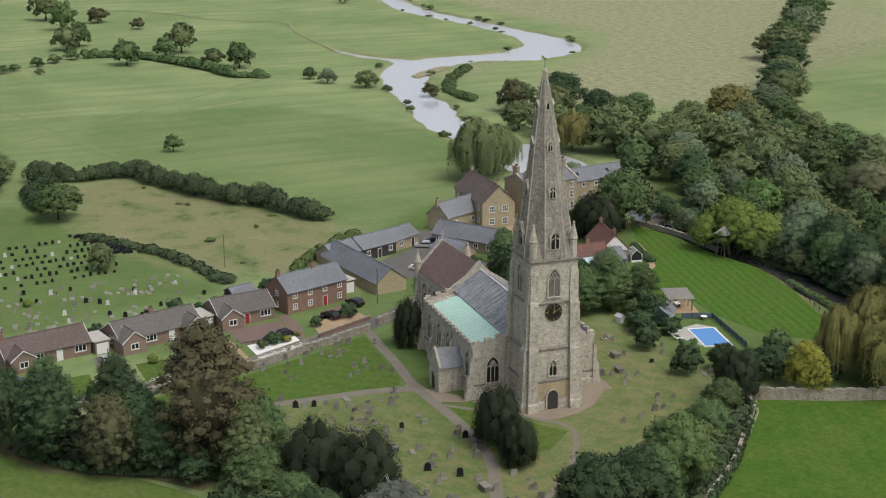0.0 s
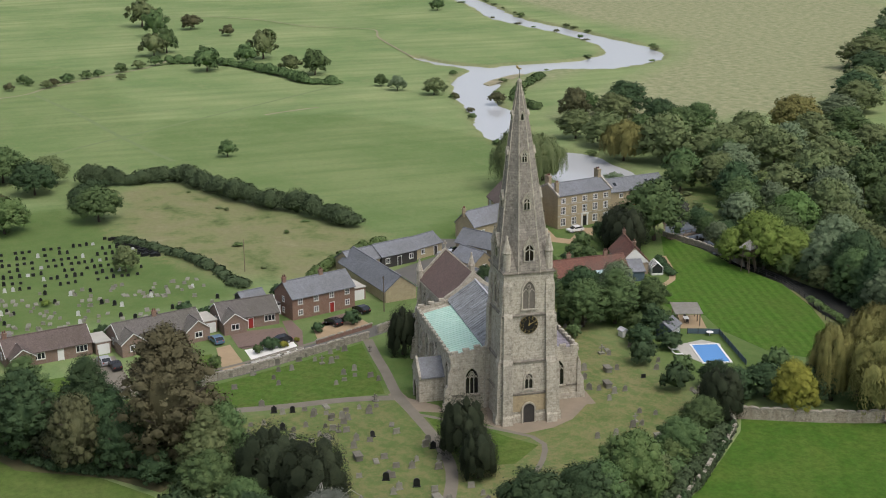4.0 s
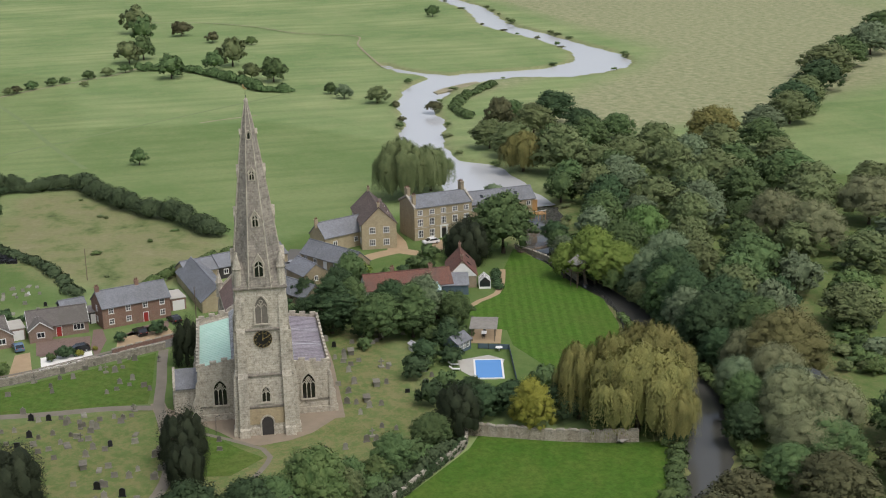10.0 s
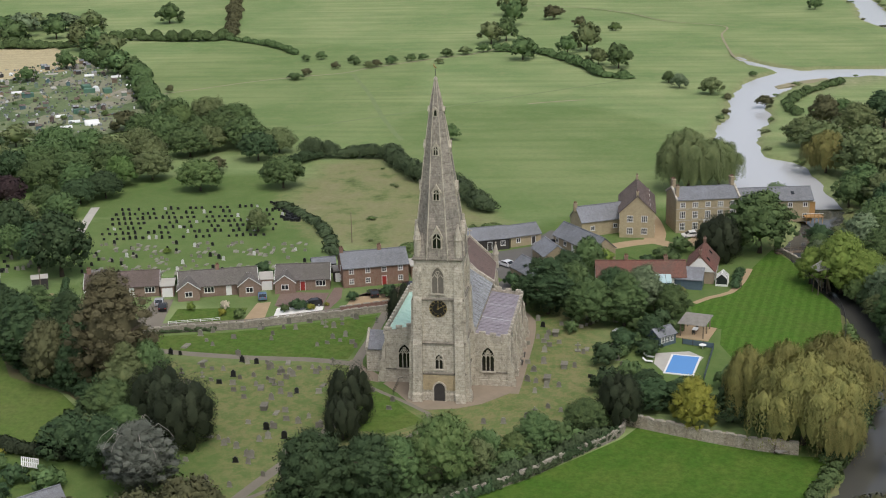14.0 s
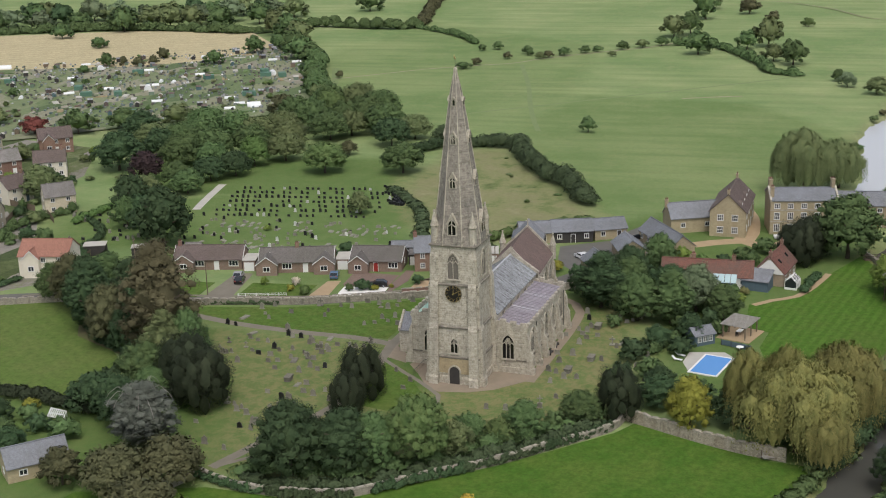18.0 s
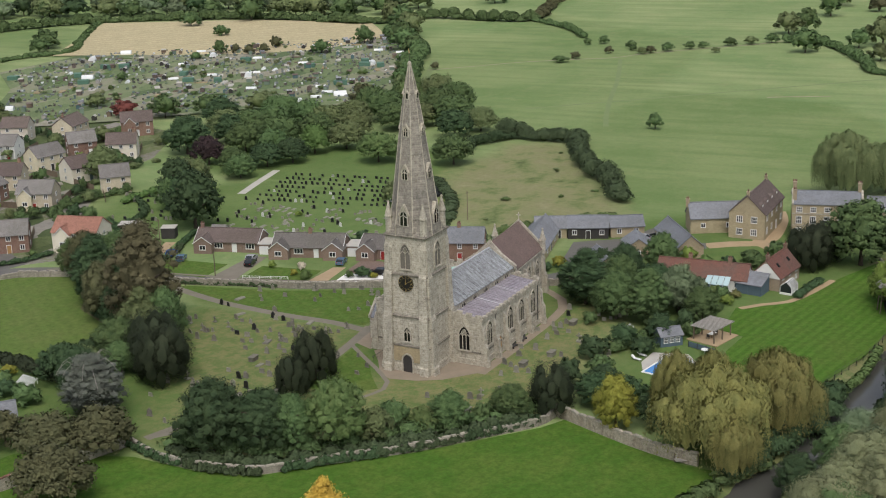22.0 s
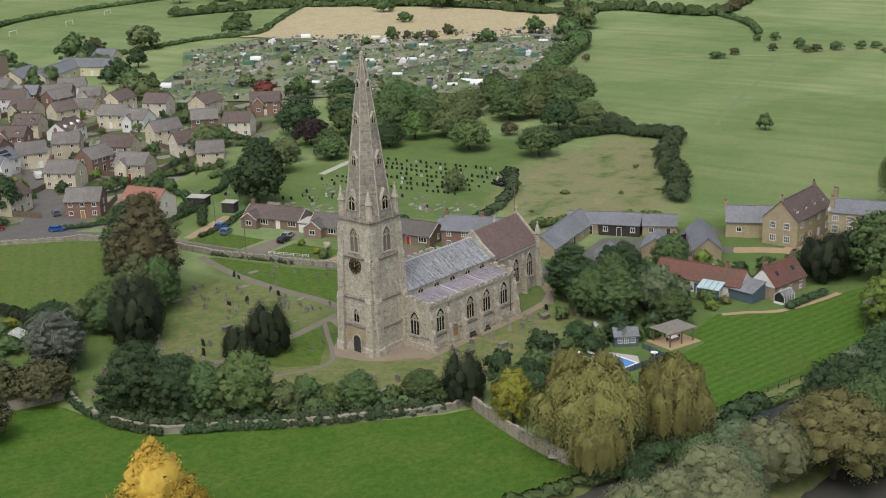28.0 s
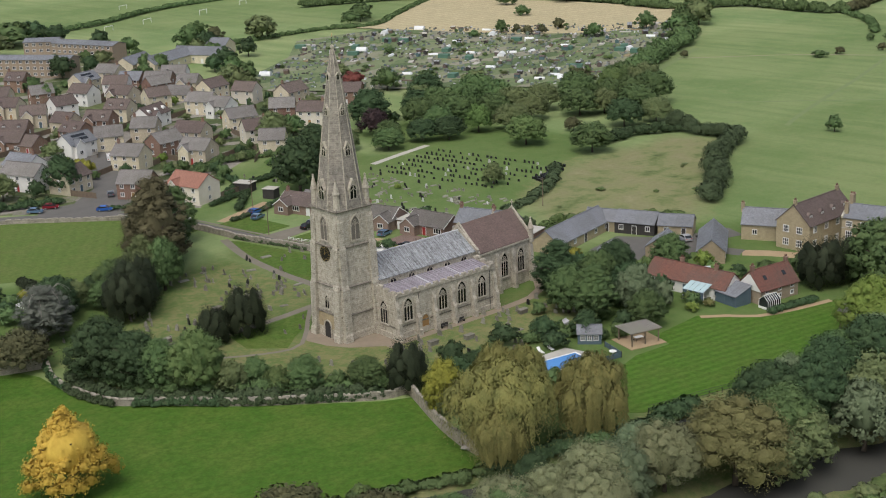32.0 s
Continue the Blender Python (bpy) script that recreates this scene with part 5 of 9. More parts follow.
def house(c, L, W, rot, eave, ridge, wall, roof, label, category="house", front=-1, cols=3, rows=None, chimneys=((0.42,),), chim=None, door="white", gable=True, wings=(), verge=None, win=(1.15, 1.2, 2, 1), group="", back=True, solar=False, dormers=0, name="house", rooflights=0, skip=()):
    """A house along its ridge: walls, roof, windows all round, door and chimneys. front: -1 or 1, the long side with the door."""
    h = thing(name, label, category, pose(c[0], c[1], 0, 0, 0, rot), group)
    gable_block(h, L, W, eave, ridge, wall, roof, verge=verge)
    floors = rows if rows is not None else (2 if eave > 4 else 1)
    fh = eave / max(floors, 1)
    for side in ((-1, 1) if back else (front,)):
        turn = 0 if side < 0 else 180
        for f in range(floors):
            for i in range(cols):
                x = -L / 2 + L * (i + 0.5) / cols
                if side == front and f == 0 and i == cols // 2 and door:
                    d = part("door", Geo().box(-0.48, 0.48, -0.07, 0, 0.05, 2.05), DOOR_COLOURS[door], h, "", pose(x, side * W / 2, 0, 0, 0, turn))
                    part("door_frame", Geo().box(-0.58, -0.48, -0.09, 0, 0.02, 2.15).box(0.48, 0.58, -0.09, 0, 0.02, 2.15).box(-0.48, 0.48, -0.09, 0, 2.05, 2.15), M_FRAME, d)
                elif (side, f, i) not in skip:
                    house_window(h, pose(x, side * W / 2, f * fh + fh * 0.36, 0, 0, turn), *win)
    if gable:
        for sx in (-1, 1):
            for f in range(floors):
                house_window(h, pose(sx * L / 2, 0, f * fh + fh * 0.36, 0, 0, 90 * sx), 0.95, win[1], 2, win[3])
    for x, y in (chim if chim is not None else [(k[0] * L, 0.0) for k in chimneys]):
        chimney(h, x, y, ridge - 1.0, ridge + 1.15, M_BRICK if wall is not M_COTSTONE else M_COTSTONE)
    for x, w, depth, we, wr in wings:
        m = pose(x, front * (W / 2), 0, 0, 0, 90 if front > 0 else -90)
        gable_block(h, 0, w, we, wr, wall, roof, m, 0.25, ("wing_wall", "wing_roof_slope"), verge or M_FRAME, (-W / 4, depth))
        house_window(h, m @ pose(depth, 0, we * 0.36, 0, 0, 90), min(1.6, w * 0.4), 1.2, 2, 1)
    if solar:
        k = math.atan2(ridge - eave, W / 2)
        for i in range(3):
            for j in range(2):
                g = Geo().box(-0.85, 0.85, -0.5, 0.5, 0, 0.05)
                part("solar_panel", g, M_GLASS, h, "dark solar panel", pose((i - 1) * 1.8, front * W * (0.17 + 0.17 * j), ridge - (ridge - eave) * (0.34 + 0.34 * j) + 0.25, -math.degrees(k) * front, 0, 0))
    for i in range(dormers):
        x = -L / 2 + L * (i + 0.5) / dormers
        z = eave + (ridge - eave) * 0.25
        m = pose(x, front * W * 0.36, z, 0, 0, 0 if front < 0 else 180)
        dm = part("dormer", Geo().ring([[(xx, y, zz) for xx, zz in ((-0.7, -0.4), (0.7, -0.4), (0.7, 0.75), (0, 1.3), (-0.7, 0.75))] for y in (0, 1.7)]), M_WHITE if wall is M_WHITE else roof, h, "", m)
        f, p, s = window_meshes(1.0, 0.85, 2, 1)
        part("dormer_window", f, None, dm, "", pose(0, -0.01, -0.15))
        part("dormer_pane", p, None, dm, "", pose(0, -0.01, -0.15))
    for i in range(rooflights):
        x = -L / 2 + L * (i + 0.5) / rooflights
        k = math.atan2(ridge - eave, W / 2)
        part("rooflight", Geo().box(-0.4, 0.4, -0.5, 0.5, 0, 0.07), M_GLASS, h, "", pose(x, front * W * 0.25, (eave + ridge) / 2 + 0.2, -math.degrees(k) * front, 0, 0))
    return h


# the bungalows and the brick pair across the lane; fronts look south-west
WIN3 = (2.2, 1.35, 3, 1)
house((60.2, 51.6), 16.6, 7.6, -76, 2.5, 4.75, M_PINKBRICK, M_DARKTILE, "pair of low brown-brick bungalows with grey tiled roof", "bungalow", -1, 4, 1, chimneys=((0.0,),), wings=((-6.4, 4.6, 2.0, 2.5, 4.2), (6.4, 4.6, 2.0, 2.5, 4.2)), win=WIN3, verge=M_FRAME, name="bungalow", back=False)
house((64.2, 33.6), 11.6, 8.0, -84, 2.5, 4.7, M_PINKBRICK, M_DARKTILE, "low brown-brick bungalow with white front windows", "bungalow", -1, 3, 1, chim=(), wings=((-3.7, 4.4, 2.0, 2.5, 4.1),), win=WIN3, verge=M_FRAME, door="red", name="bungalow", back=False)
house((58.6, 72.0), 15.6, 7.4, -79, 2.5, 4.7, M_PINKBRICK, M_BROWNTILE, "low brown-brick bungalow with brown tiled roof", "bungalow", -1, 4, 1, chimneys=((-0.45,),), wings=((-5.2, 4.4, 2.0, 2.5, 4.0),), win=WIN3, verge=M_FRAME, name="bungalow", back=False)
house((67.0, 18.6), 14.4, 7.2, -74, 4.5, 7.0, M_BRICK, M_SLATE, "red-brick pair of cottages under a slate roof", "house", -1, 4, 2, chimneys=((-0.48,), (0.1,)), door="red", win=(1.1, 1.2, 2, 2))


def flat_shed(name, c, L, W, rot, h, wall, label, roof=None, door=True, category="garage"):
    s = thing(name, label, category, pose(c[0], c[1], 0, 0, 0, rot))
    part("wall", Geo().box(-L / 2, L / 2, -W / 2, W / 2, 0, h), wall, s)
    part("roof", Geo().box(-L / 2 - 0.15, L / 2 + 0.15, -W / 2 - 0.15, W / 2 + 0.15, h, h + 0.16), roof or M_CONCRETE, s)
    if door:
        part("door", Geo().box(-L / 2 - 0.05, -L / 2, -W * 0.4, W * 0.4, 0.03, h * 0.85), M_FRAME, s, "white up-and-over door")
    return s


flat_shed("garage", (72.0, 9.4), 5.6, 3.2, 12, 2.6, M_BRICK, "brick garage with white door")
flat_shed("garage", (63.0, 41.6), 5.4, 2.8, 12, 2.4, M_PINKBRICK, "flat-roofed pale garage between bungalows")
flat_shed("garage", (58.4, 62.2), 5.4, 2.8, 11, 2.4, M_PINKBRICK, "flat-roofed pale garage between bungalows")
flat_shed("garage", (68.4, 26.4), 4.4, 2.4, 12, 2.4, M_TIMBER_DARK, "dark open-fronted carport beside a bungalow", M_GREYTILE)
sh = thing("garden_shed", "dark timber shed with low grey roof", "shed", pose(73.5, 30.6, 0, 0, 0, -75))
gable_block(sh, 5.2, 3.4, 2.4, 3.3, M_TIMBER_DARK, M_SLATE)
part("door", Geo().box(-0.5, 0.5, -1.76, -1.7, 0.03, 1.9), M_TIMBER, sh)
ws = thing("garden_shed", "white-doored store behind the cottage", "shed", pose(65.5, 79.5, 0, 0, 0, -78))
gable_block(ws, 3.5, 2.6, 2.2, 2.9, M_WHITE, M_GREYTILE)

# barns
house((77.8, 2.4), 24, 7.0, 8, 2.5, 5.2, M_COTSTONE, M_SLATE, "long low stone barn with slate roof", "barn", -1, 5, 1, chim=(), door="grey", name="barn", back=False, gable=False)
house((93.0, -5.4), 9.6, 7.0, -72, 2.8, 4.7, M_TIMBER_DARK, M_SLATE, "black weatherboarded barn with slate roof", "barn", -1, 3, 1, chim=(), door="grey", name="barn", back=False, gable=False)
house((96.6, -13.6), 8.0, 6.0, -64, 2.6, 4.4, M_COTSTONE, M_SLATE, "small stone barn wing with slate roof", "barn", -1, 2, 1, chim=(), door="grey", name="barn", back=False, gable=False)
house((90.4, 3.0), 7.6, 6.2, -72, 2.6, 4.5, M_COTSTONE, M_SLATE, "stone barn link with pale slate roof", "barn", -1, 2, 1, chim=(), door="grey", name="barn", back=False, gable=False)
house((66.6, -16.6), 10.0, 6.0, 30, 2.6, 4.6, M_COTSTONE, M_SLATE, "low stone outbuilding with slate roof", "barn", -1, 2, 1, chim=(), door=None, name="barn", back=False, gable=False)
house((88.6, -28.4), 17, 6.0, 31, 2.7, 5.2, M_COTSTONE, M_SLATE, "single-storey stone cottage row with slate roof", "cottage", 1, 5, 1, chim=(), door="white", name="cottage", gable=False)
house((81.0, -20.6), 8.0, 6.0, 20, 2.6, 4.7, M_COTSTONE, M_SLATE, "small stone store with slate roof", "barn", -1, 2, 1, chim=(), door=None, name="barn", back=False)

# mill house, its wing and the manor
mh = house((109.2, -42.2), 18, 8.4, -4, 6.2, 10.2, M_COTSTONE, M_BROWNTILE, "gabled stone mill house with brown tiled roof", "house", -1, 4, 2, chim=((-8.4, 0), (8.2, 0)), dormers=4, win=(1.4, 1.5, 3, 1), name="mill_house", gable=False)
for y in (-1.7, 1.7):
    for z in (0.9, 3.9):
        house_window(mh, pose(-9.0, y, z, 0, 0, -90), 1.5, 1.6, 3, 2)
house((106.0, -32.6), 12, 6.4, -67, 3.8, 6.7, M_COTSTONE, M_SLATE, "plain stone mill wing with slate roof", "house", -1, 2, 1, chim=((-6.2, 0),), door=None, name="mill_wing", gable=False)
manor = thing("manor_house", "three-storey Georgian stone manor with slate roof", "manor house", pose(109.8, -58.2, 0, 0, 0, -80.5))
MLn, MWd = 15.6, 9.2
gable_block(manor, MLn, MWd, 8.2, 10.2, M_COTSTONE, M_SLATE, over=0.25)
for f, (z, hh) in enumerate(((0.7, 1.8), (3.6, 1.7), (6.3, 1.2))):
    for i in range(5):
        x = -MLn / 2 + MLn * (i + 0.5) / 5
        if f == 0 and i == 2:
            d = part("door", Geo().box(-0.6, 0.6, -0.1, 0, 0.05, 2.4), M_IRON, manor, "black panelled front door", pose(x, -MWd / 2, 0))
            part("door_surround", Geo().box(-1.0, -0.6, -0.25, 0, 0, 2.9).box(0.6, 1.0, -0.25, 0, 0, 2.9).box(-1.1, 1.1, -0.35, 0, 2.9, 3.3), M_WHITE, d)
        else:
            house_window(manor, pose(x, -MWd / 2, z), 1.4, hh + 0.1, 3, 2)
            house_window(manor, pose(x, MWd / 2, z, 0, 0, 180), 1.15, hh, 3, 2)
for z in (3.05, 5.85, 8.02):
    part("string_course", Geo().box(-MLn / 2 - 0.05, MLn / 2 + 0.05, -MWd / 2 - 0.1, -MWd / 2, z, z + 0.22), M_STONE_PALE, manor)
for s in (-1, 1):
    chimney(manor, s * (MLn / 2 - 0.5), 0.6, 9.4, 12.4, M_COTSTONE, 0.8, 1.8, 3)
    p = [(-MWd / 2 - 0.3, 8.1), (0, 10.3), (MWd / 2 + 0.3, 8.1), (MWd / 2 + 0.3, 8.6), (0, 10.8), (-MWd / 2 - 0.3, 8.6)]
    part("gable_coping", Geo().ring([[(x, y, z) for y, z in p] for x in (s * MLn / 2 - 0.2, s * MLn / 2 + 0.25)]), M_STONE_PALE, manor)
chimney(manor, -MLn / 2 + 0.5, -3.2, 8.5, 11.4, M_COTSTONE, 0.8, 0.8, 2)
house((117.0, -76.2), 19, 7.0, -84, 5.6, 8.0, M_COTSTONE, M_SLATE, "two-storey stone annex with timber-faced gable", "house", -1, 5, 2, chim=(), door="oak", rooflights=2, name="manor_annex")
an = thing("timber_loggia", "orange-brown timber balcony and steps on the annex", "balcony", pose(113.6, -86.0, 0, 0, 0, -84))
part("deck", Geo().box(-2.2, 2.2, -1.4, 1.0, 1.5, 1.7), M_TIMBER_PALE, an)
for x in (-2, -1, 0, 1, 2):
    part("post", Geo().box(x - 0.06, x + 0.06, -1.35, -1.23, 0, 2.6), M_TIMBER_PALE, an)
part("rail", Geo().box(-2.2, 2.2, -1.36, -1.28, 2.5, 2.6), M_FRAME, an)
part("gable_panel", Geo().box(-0.7, 0.7, 0.9, 1.05, 1.7, 5.0), M_TIMBER_PALE, an)

# the red-roofed house with the hipped end by the lawn
house((64.4, -39.4), 19.0, 6.2, -90, 2.7, 5.2, M_WHITE, M_REDTILE, "long white cottage under a red tiled roof", "cottage", -1, 5, 1, chim=((-3.0, 0.4), (5.4, 0)), door="blue", name="red_roofed_cottage", win=(1.4, 1.1, 3, 1))
house((70.0, -53.3), 10.6, 6.2, -13, 3.0, 6.2, M_TANBRICK, M_REDTILE, "cottage with steep red tiled roof and white gable", "cottage", -1, 3, 2, chim=((-4.6, 0), (4.8, 0)), door=None, name="red_roofed_cottage", rooflights=2, win=(1.0, 0.9, 2, 1))
gb = thing("white_gable_panel", "white painted upper gable wall", "wall", pose(64.78, -52.1, 0, 0, 0, -13), kind="structure")
part("panel", Geo().ring([[(x, y, z) for y, z in ((-3.2, 2.7), (3.2, 2.7), (0.3, 5.6), (-0.3, 5.6))] for x in (-0.12, -0.02)]), M_WHITE, gb)
lt = thing("lean_to", "grey-blue lean-to with double doors", "lean-to", pose(62.6, -49.6, 0, 0, 0, -13))
part("wall", Geo().ring([[(x, y, z) for x, z in ((-2.0, 0), (2.2, 0), (2.2, 3.6), (-2.0, 2.2))] for y in (-3.0, 2.6)]), M_BLUEGREY, lt)
part("roof", Geo().ring([[(x, y, z) for x, z in ((-2.3, 2.12), (2.3, 3.65), (2.3, 3.8), (-2.3, 2.27))] for y in (-3.2, 2.8)]), M_SLATE, lt)
for y in (-1.3, 0.9):
    part("door", Geo().box(-2.06, -2.0, y - 0.95, y + 0.95, 0.03, 1.95), M_BLUEGREY, lt)
sun_room = thing("conservatory", "white-framed glazed conservatory beside the cottage", "conservatory", pose(60.0, -43.2, 0, 0, 0, -90))
for i in range(5):
    part("post", Geo().box(-2.5 + i * 1.25 - 0.06, -2.5 + i * 1.25 + 0.06, -1.6, -1.5, 0, 2.2), M_FRAME, sun_room)
part("wall", Geo().box(-2.5, 2.5, -1.56, -1.52, 0.6, 2.2).box(-2.5, 2.5, -1.58, -1.5, 0, 0.6), M_BLUEGREY, sun_room)
for i in range(4):
    x = -2.5 + i * 1.25
    part("roof_pane", Geo().ring([[(x + 0.05, -1.7, 2.2), (x + 1.2, -1.7, 2.2), (x + 1.2, 1.5, 3.1), (x + 0.05, 1.5, 3.1)], [(x + 0.05, -1.7, 2.26), (x + 1.2, -1.7, 2.26), (x + 1.2, 1.5, 3.16), (x + 0.05, 1.5, 3.16)]]), M_GLASSROOF, sun_room)


def greenhouse(c, rot, L=3.4, W=2.4, name="greenhouse", label="small white-framed glass greenhouse", glazing=None):
    gh = thing(name, label, "greenhouse", pose(c[0], c[1], 0, 0, 0, rot))
    part("glazing", Geo().ring([[(x, y, z) for y, z in ((-W / 2, 0.4), (W / 2, 0.4), (W / 2, 1.7), (0, 2.7), (-W / 2, 1.7))] for x in (-L / 2, L / 2)]), glazing or M_GLASSROOF, gh)
    part("base_wall", Geo().box(-L / 2 - 0.08, L / 2 + 0.08, -W / 2 - 0.08, W / 2 + 0.08, 0, 0.45), M_FRAME, gh)
    n = 6
    for i in range(n + 1):
        x = -L / 2 + L * i / n
        part("rib", Geo().tube([(x, -W / 2 - 0.02, 0.4), (x, -W / 2 - 0.02, 1.7), (x, 0, 2.74), (x, W / 2 + 0.02, 1.7), (x, W / 2 + 0.02, 0.4)], 0.07, sides=4), M_FRAME, gh)
    part("ridge_bar", Geo().box(-L / 2, L / 2, -0.06, 0.06, 2.68, 2.8), M_FRAME, gh)


greenhouse((64.4, -57.0), -13, glazing=M_GLASS)
greenhouse((70.6, -36.5), -40, 5, 2.6)
slatted = thing("slatted_shelter", "low white slatted garden shelter", "shelter", pose(-28.5, 62.0, 0, 0, 0, 20))
for k in range(9):
    part("slat", Geo().box(-1.8, 1.8, -0.09, 0.09, 0, 0.06), M_FRAME, slatted, "", pose(0, -1.2 + k * 0.3, 1.0 + k * 0.1))
for x in (-1.7, 0, 1.7):
    part("rafter", Geo().box(-0.05, 0.05, -0.05, 2.6, -0.1, 0), M_FRAME, slatted, "", pose(x, -1.25, 1.0, 18.4, 0, 0))
    for y, h in ((-1.2, 0.98), (1.2, 1.75)):
        part("post", Geo().box(x - 0.05, x + 0.05, y - 0.05, y + 0.05, 0, h), M_FRAME, slatted)

# pool garden
pool = thing("swimming_pool", "blue covered rectangular swimming pool", "swimming pool", pose(16.75, -43.3, 0, 0, 0, -15))
part("cover", Geo().box(-4.5, 4.5, -2.4, 2.4, 0.03, 0.1), M_POOL, pool, "blue pool cover")
part("coping", Geo().box(-4.9, 4.9, 2.4, 2.75, 0, 0.13).box(-4.9, 4.9, -2.75, -2.4, 0, 0.13).box(-4.9, -4.5, -2.4, 2.4, 0, 0.13).box(4.5, 4.9, -2.4, 2.4, 0, 0.13), M_FRAME, pool)
sheet("pool_terrace", [(22.8, -39), (17.5, -38.2), (12.6, -39.8), (11.4, -43.4), (20.6, -47.6), (23.8, -45.4)], 0.02, M_CONCRETE, "pale paved pool terrace", "paving")
fence = thing("pool_fence", "dark low fence round the pool terrace", "fence", IDENT)
FP = [(27.6, -44.5), (25.2, -50.0), (9.2, -46.2)]
for p, q in zip(FP, FP[1:]):
    d = Vector((q[0] - p[0], q[1] - p[1], 0))
    m = pose(p[0], p[1], 0, 0, 0, math.degrees(math.atan2(d.y, d.x)))
    part("panel", Geo().box(0, d.length, -0.03, 0.03, 0.1, 1.1), M_BLUEGREY, fence, "", m)
    for k in range(int(d.length / 2) + 1):
        part("post", Geo().box(k * 2 - 0.06, k * 2 + 0.06, -0.06, 0.06, 0, 1.2), M_TIMBER_DARK, fence, "", m)
for x, y in ((20.3, -37.6), (18.0, -37.2)):
    ln = thing("sun_lounger", "white sun lounger on the pool terrace", "sun lounger", pose(x, y, 0, 0, 0, 70), "pool loungers")
    part("mattress", Geo().box(-0.9, 0.5, -0.3, 0.3, 0.3, 0.4), M_FRAME, ln)
    part("backrest", Geo().box(0, 0.8, -0.3, 0.3, 0, 0.09), M_FRAME, ln, "", pose(0.5, 0, 0.33, 0, -40, 0))
    for lx in (-0.8, 0.4):
        for ly in (-0.25, 0.25):
            part("leg", Geo().box(lx - 0.03, lx + 0.03, ly - 0.03, ly + 0.03, 0, 0.3), M_CONCRETE, ln)
bs = thing("summerhouse", "blue-grey painted timber summerhouse with glazed doors", "summerhouse", pose(28.2, -40.5, 0, 0, 0, -52))
gable_block(bs, 4.4, 3.4, 2.1, 3.1, M_BLUEGREY, M_SLATE, over=0.3)
for x in (-1.2, 0, 1.2):
    house_window(bs, pose(x, -1.7, 0.7), 0.9, 1.2, 2, 2, False)
house_window(bs, pose(2.2, 0, 0.7, 0, 0, 90), 1.4, 1.3, 3, 2, False)
pg = thing("pergola", "grey weathered timber pergola on a paved pad", "pergola", pose(33.8, -47.6, 0, 0, 0, -20))
part("pad", Geo().box(-3.9, 3.9, -3.4, 3.2, 0, 0.12), M_GRAVEL, pg, "tan paved pad")
for x in (-2.9, 0, 2.9):
    for y in (-2.2, 2.2):
        part("post", Geo().box(x - 0.1, x + 0.1, y - 0.1, y + 0.1, 0.12, 2.5), M_TIMBER, pg)
for y in (-2.2, 2.2):
    part("beam", Geo().box(-3.3, 3.3, y - 0.09, y + 0.09, 2.5, 2.72), M_TIMBER, pg)
M_SLAT = mat("silvered_timber", (0.42, 0.4, 0.37), (0.34, 0.32, 0.29), 1, 8, 0.85, 0.2, c3=(0.22, 0.2, 0.18))
for k in range(13):
    x = -3.3 + k * 0.55
    part("rafter", Geo().box(x - 0.08, x + 0.08, -2.7, 2.7, 2.73, 2.9), M_SLAT, pg)
tb = thing("garden_table", "pale garden table under the pergola", "table", pose(33.8, -47.6, 0.12, 0, 0, -20))
part("tabletop", Geo().box(-0.9, 0.9, -0.5, 0.5, 0.7, 0.76), M_FRAME, tb)
for x in (-0.75, 0.75):
    for y in (-0.38, 0.38):
        part("leg", Geo().box(x - 0.04, x + 0.04, y - 0.04, y + 0.04, 0, 0.7), M_TIMBER, tb)
for dx, turn in ((-1.3, 90), (1.3, -90)):
    ch = thing("garden_chair", "dark garden chair by the table", "chair", pose(33.8, -47.6, 0.12, 0, 0, -20) @ pose(dx, 0, 0, 0, 0, turn), "garden chairs")
    part("seat", Geo().box(-0.25, 0.25, -0.25, 0.25, 0.42, 0.47), M_TIMBER_DARK, ch)
    part("backrest", Geo().box(-0.25, 0.25, 0.2, 0.25, 0.5, 0.95), M_TIMBER_DARK, ch)
    for x in (-0.2, 0.2):
        for y in (-0.2, 0.2):
            part("leg", Geo().box(x - 0.025, x + 0.025, y - 0.025, y + 0.025, 0, 0.42), M_TIMBER_DARK, ch)
tt = thing("round_garden_table", "round white garden table on the terrace", "table", pose(25.3, -48.0, 0))
part("tabletop", Geo().ring([[(0.7 * math.cos(a), 0.7 * math.sin(a), z) for a in [k * math.pi / 8 for k in range(16)]] for z in (0.7, 0.76)]), M_FRAME, tt)
part("pedestal", Geo().tube([(0, 0, 0), (0, 0, 0.7)], 0.09), M_FRAME, tt)
kb = thing("small_white_hut", "small white garden hut with pitched lid", "hut", pose(30.8, -32.4, 0, 0, 0, 10))
gable_block(kb, 1.5, 1.2, 1.2, 1.5, M_WHITE, M_LEAD_STREAK, over=0.15)
th = thing("tree_house", "timber tree house on stilts with pointed roof", "tree house", pose(58.2, -76.4, 0, 0, 0, 20))
for x in (-0.9, 0.9):
    for y in (-0.9, 0.9):
        part("stilt", Geo().tube([(x * 1.2, y * 1.2, 0), (x, y, 3.6)], 0.11), M_TIMBER, th)
part("platform", Geo().box(-1.5, 1.5, -1.5, 1.5, 3.5, 3.7), M_TIMBER, th)
part("cabin", Geo().box(-1.0, 1.0, -1.0, 1.0, 3.7, 5.5), M_TIMBER, th)
part("roof", Geo().ring([[(sx * r, sy * r, z) for sx, sy in ((-1, -1), (1, -1), (1, 1), (-1, 1))] for z, r in ((5.4, 1.6), (7.2, 0.05))]), M_SLAT, th)
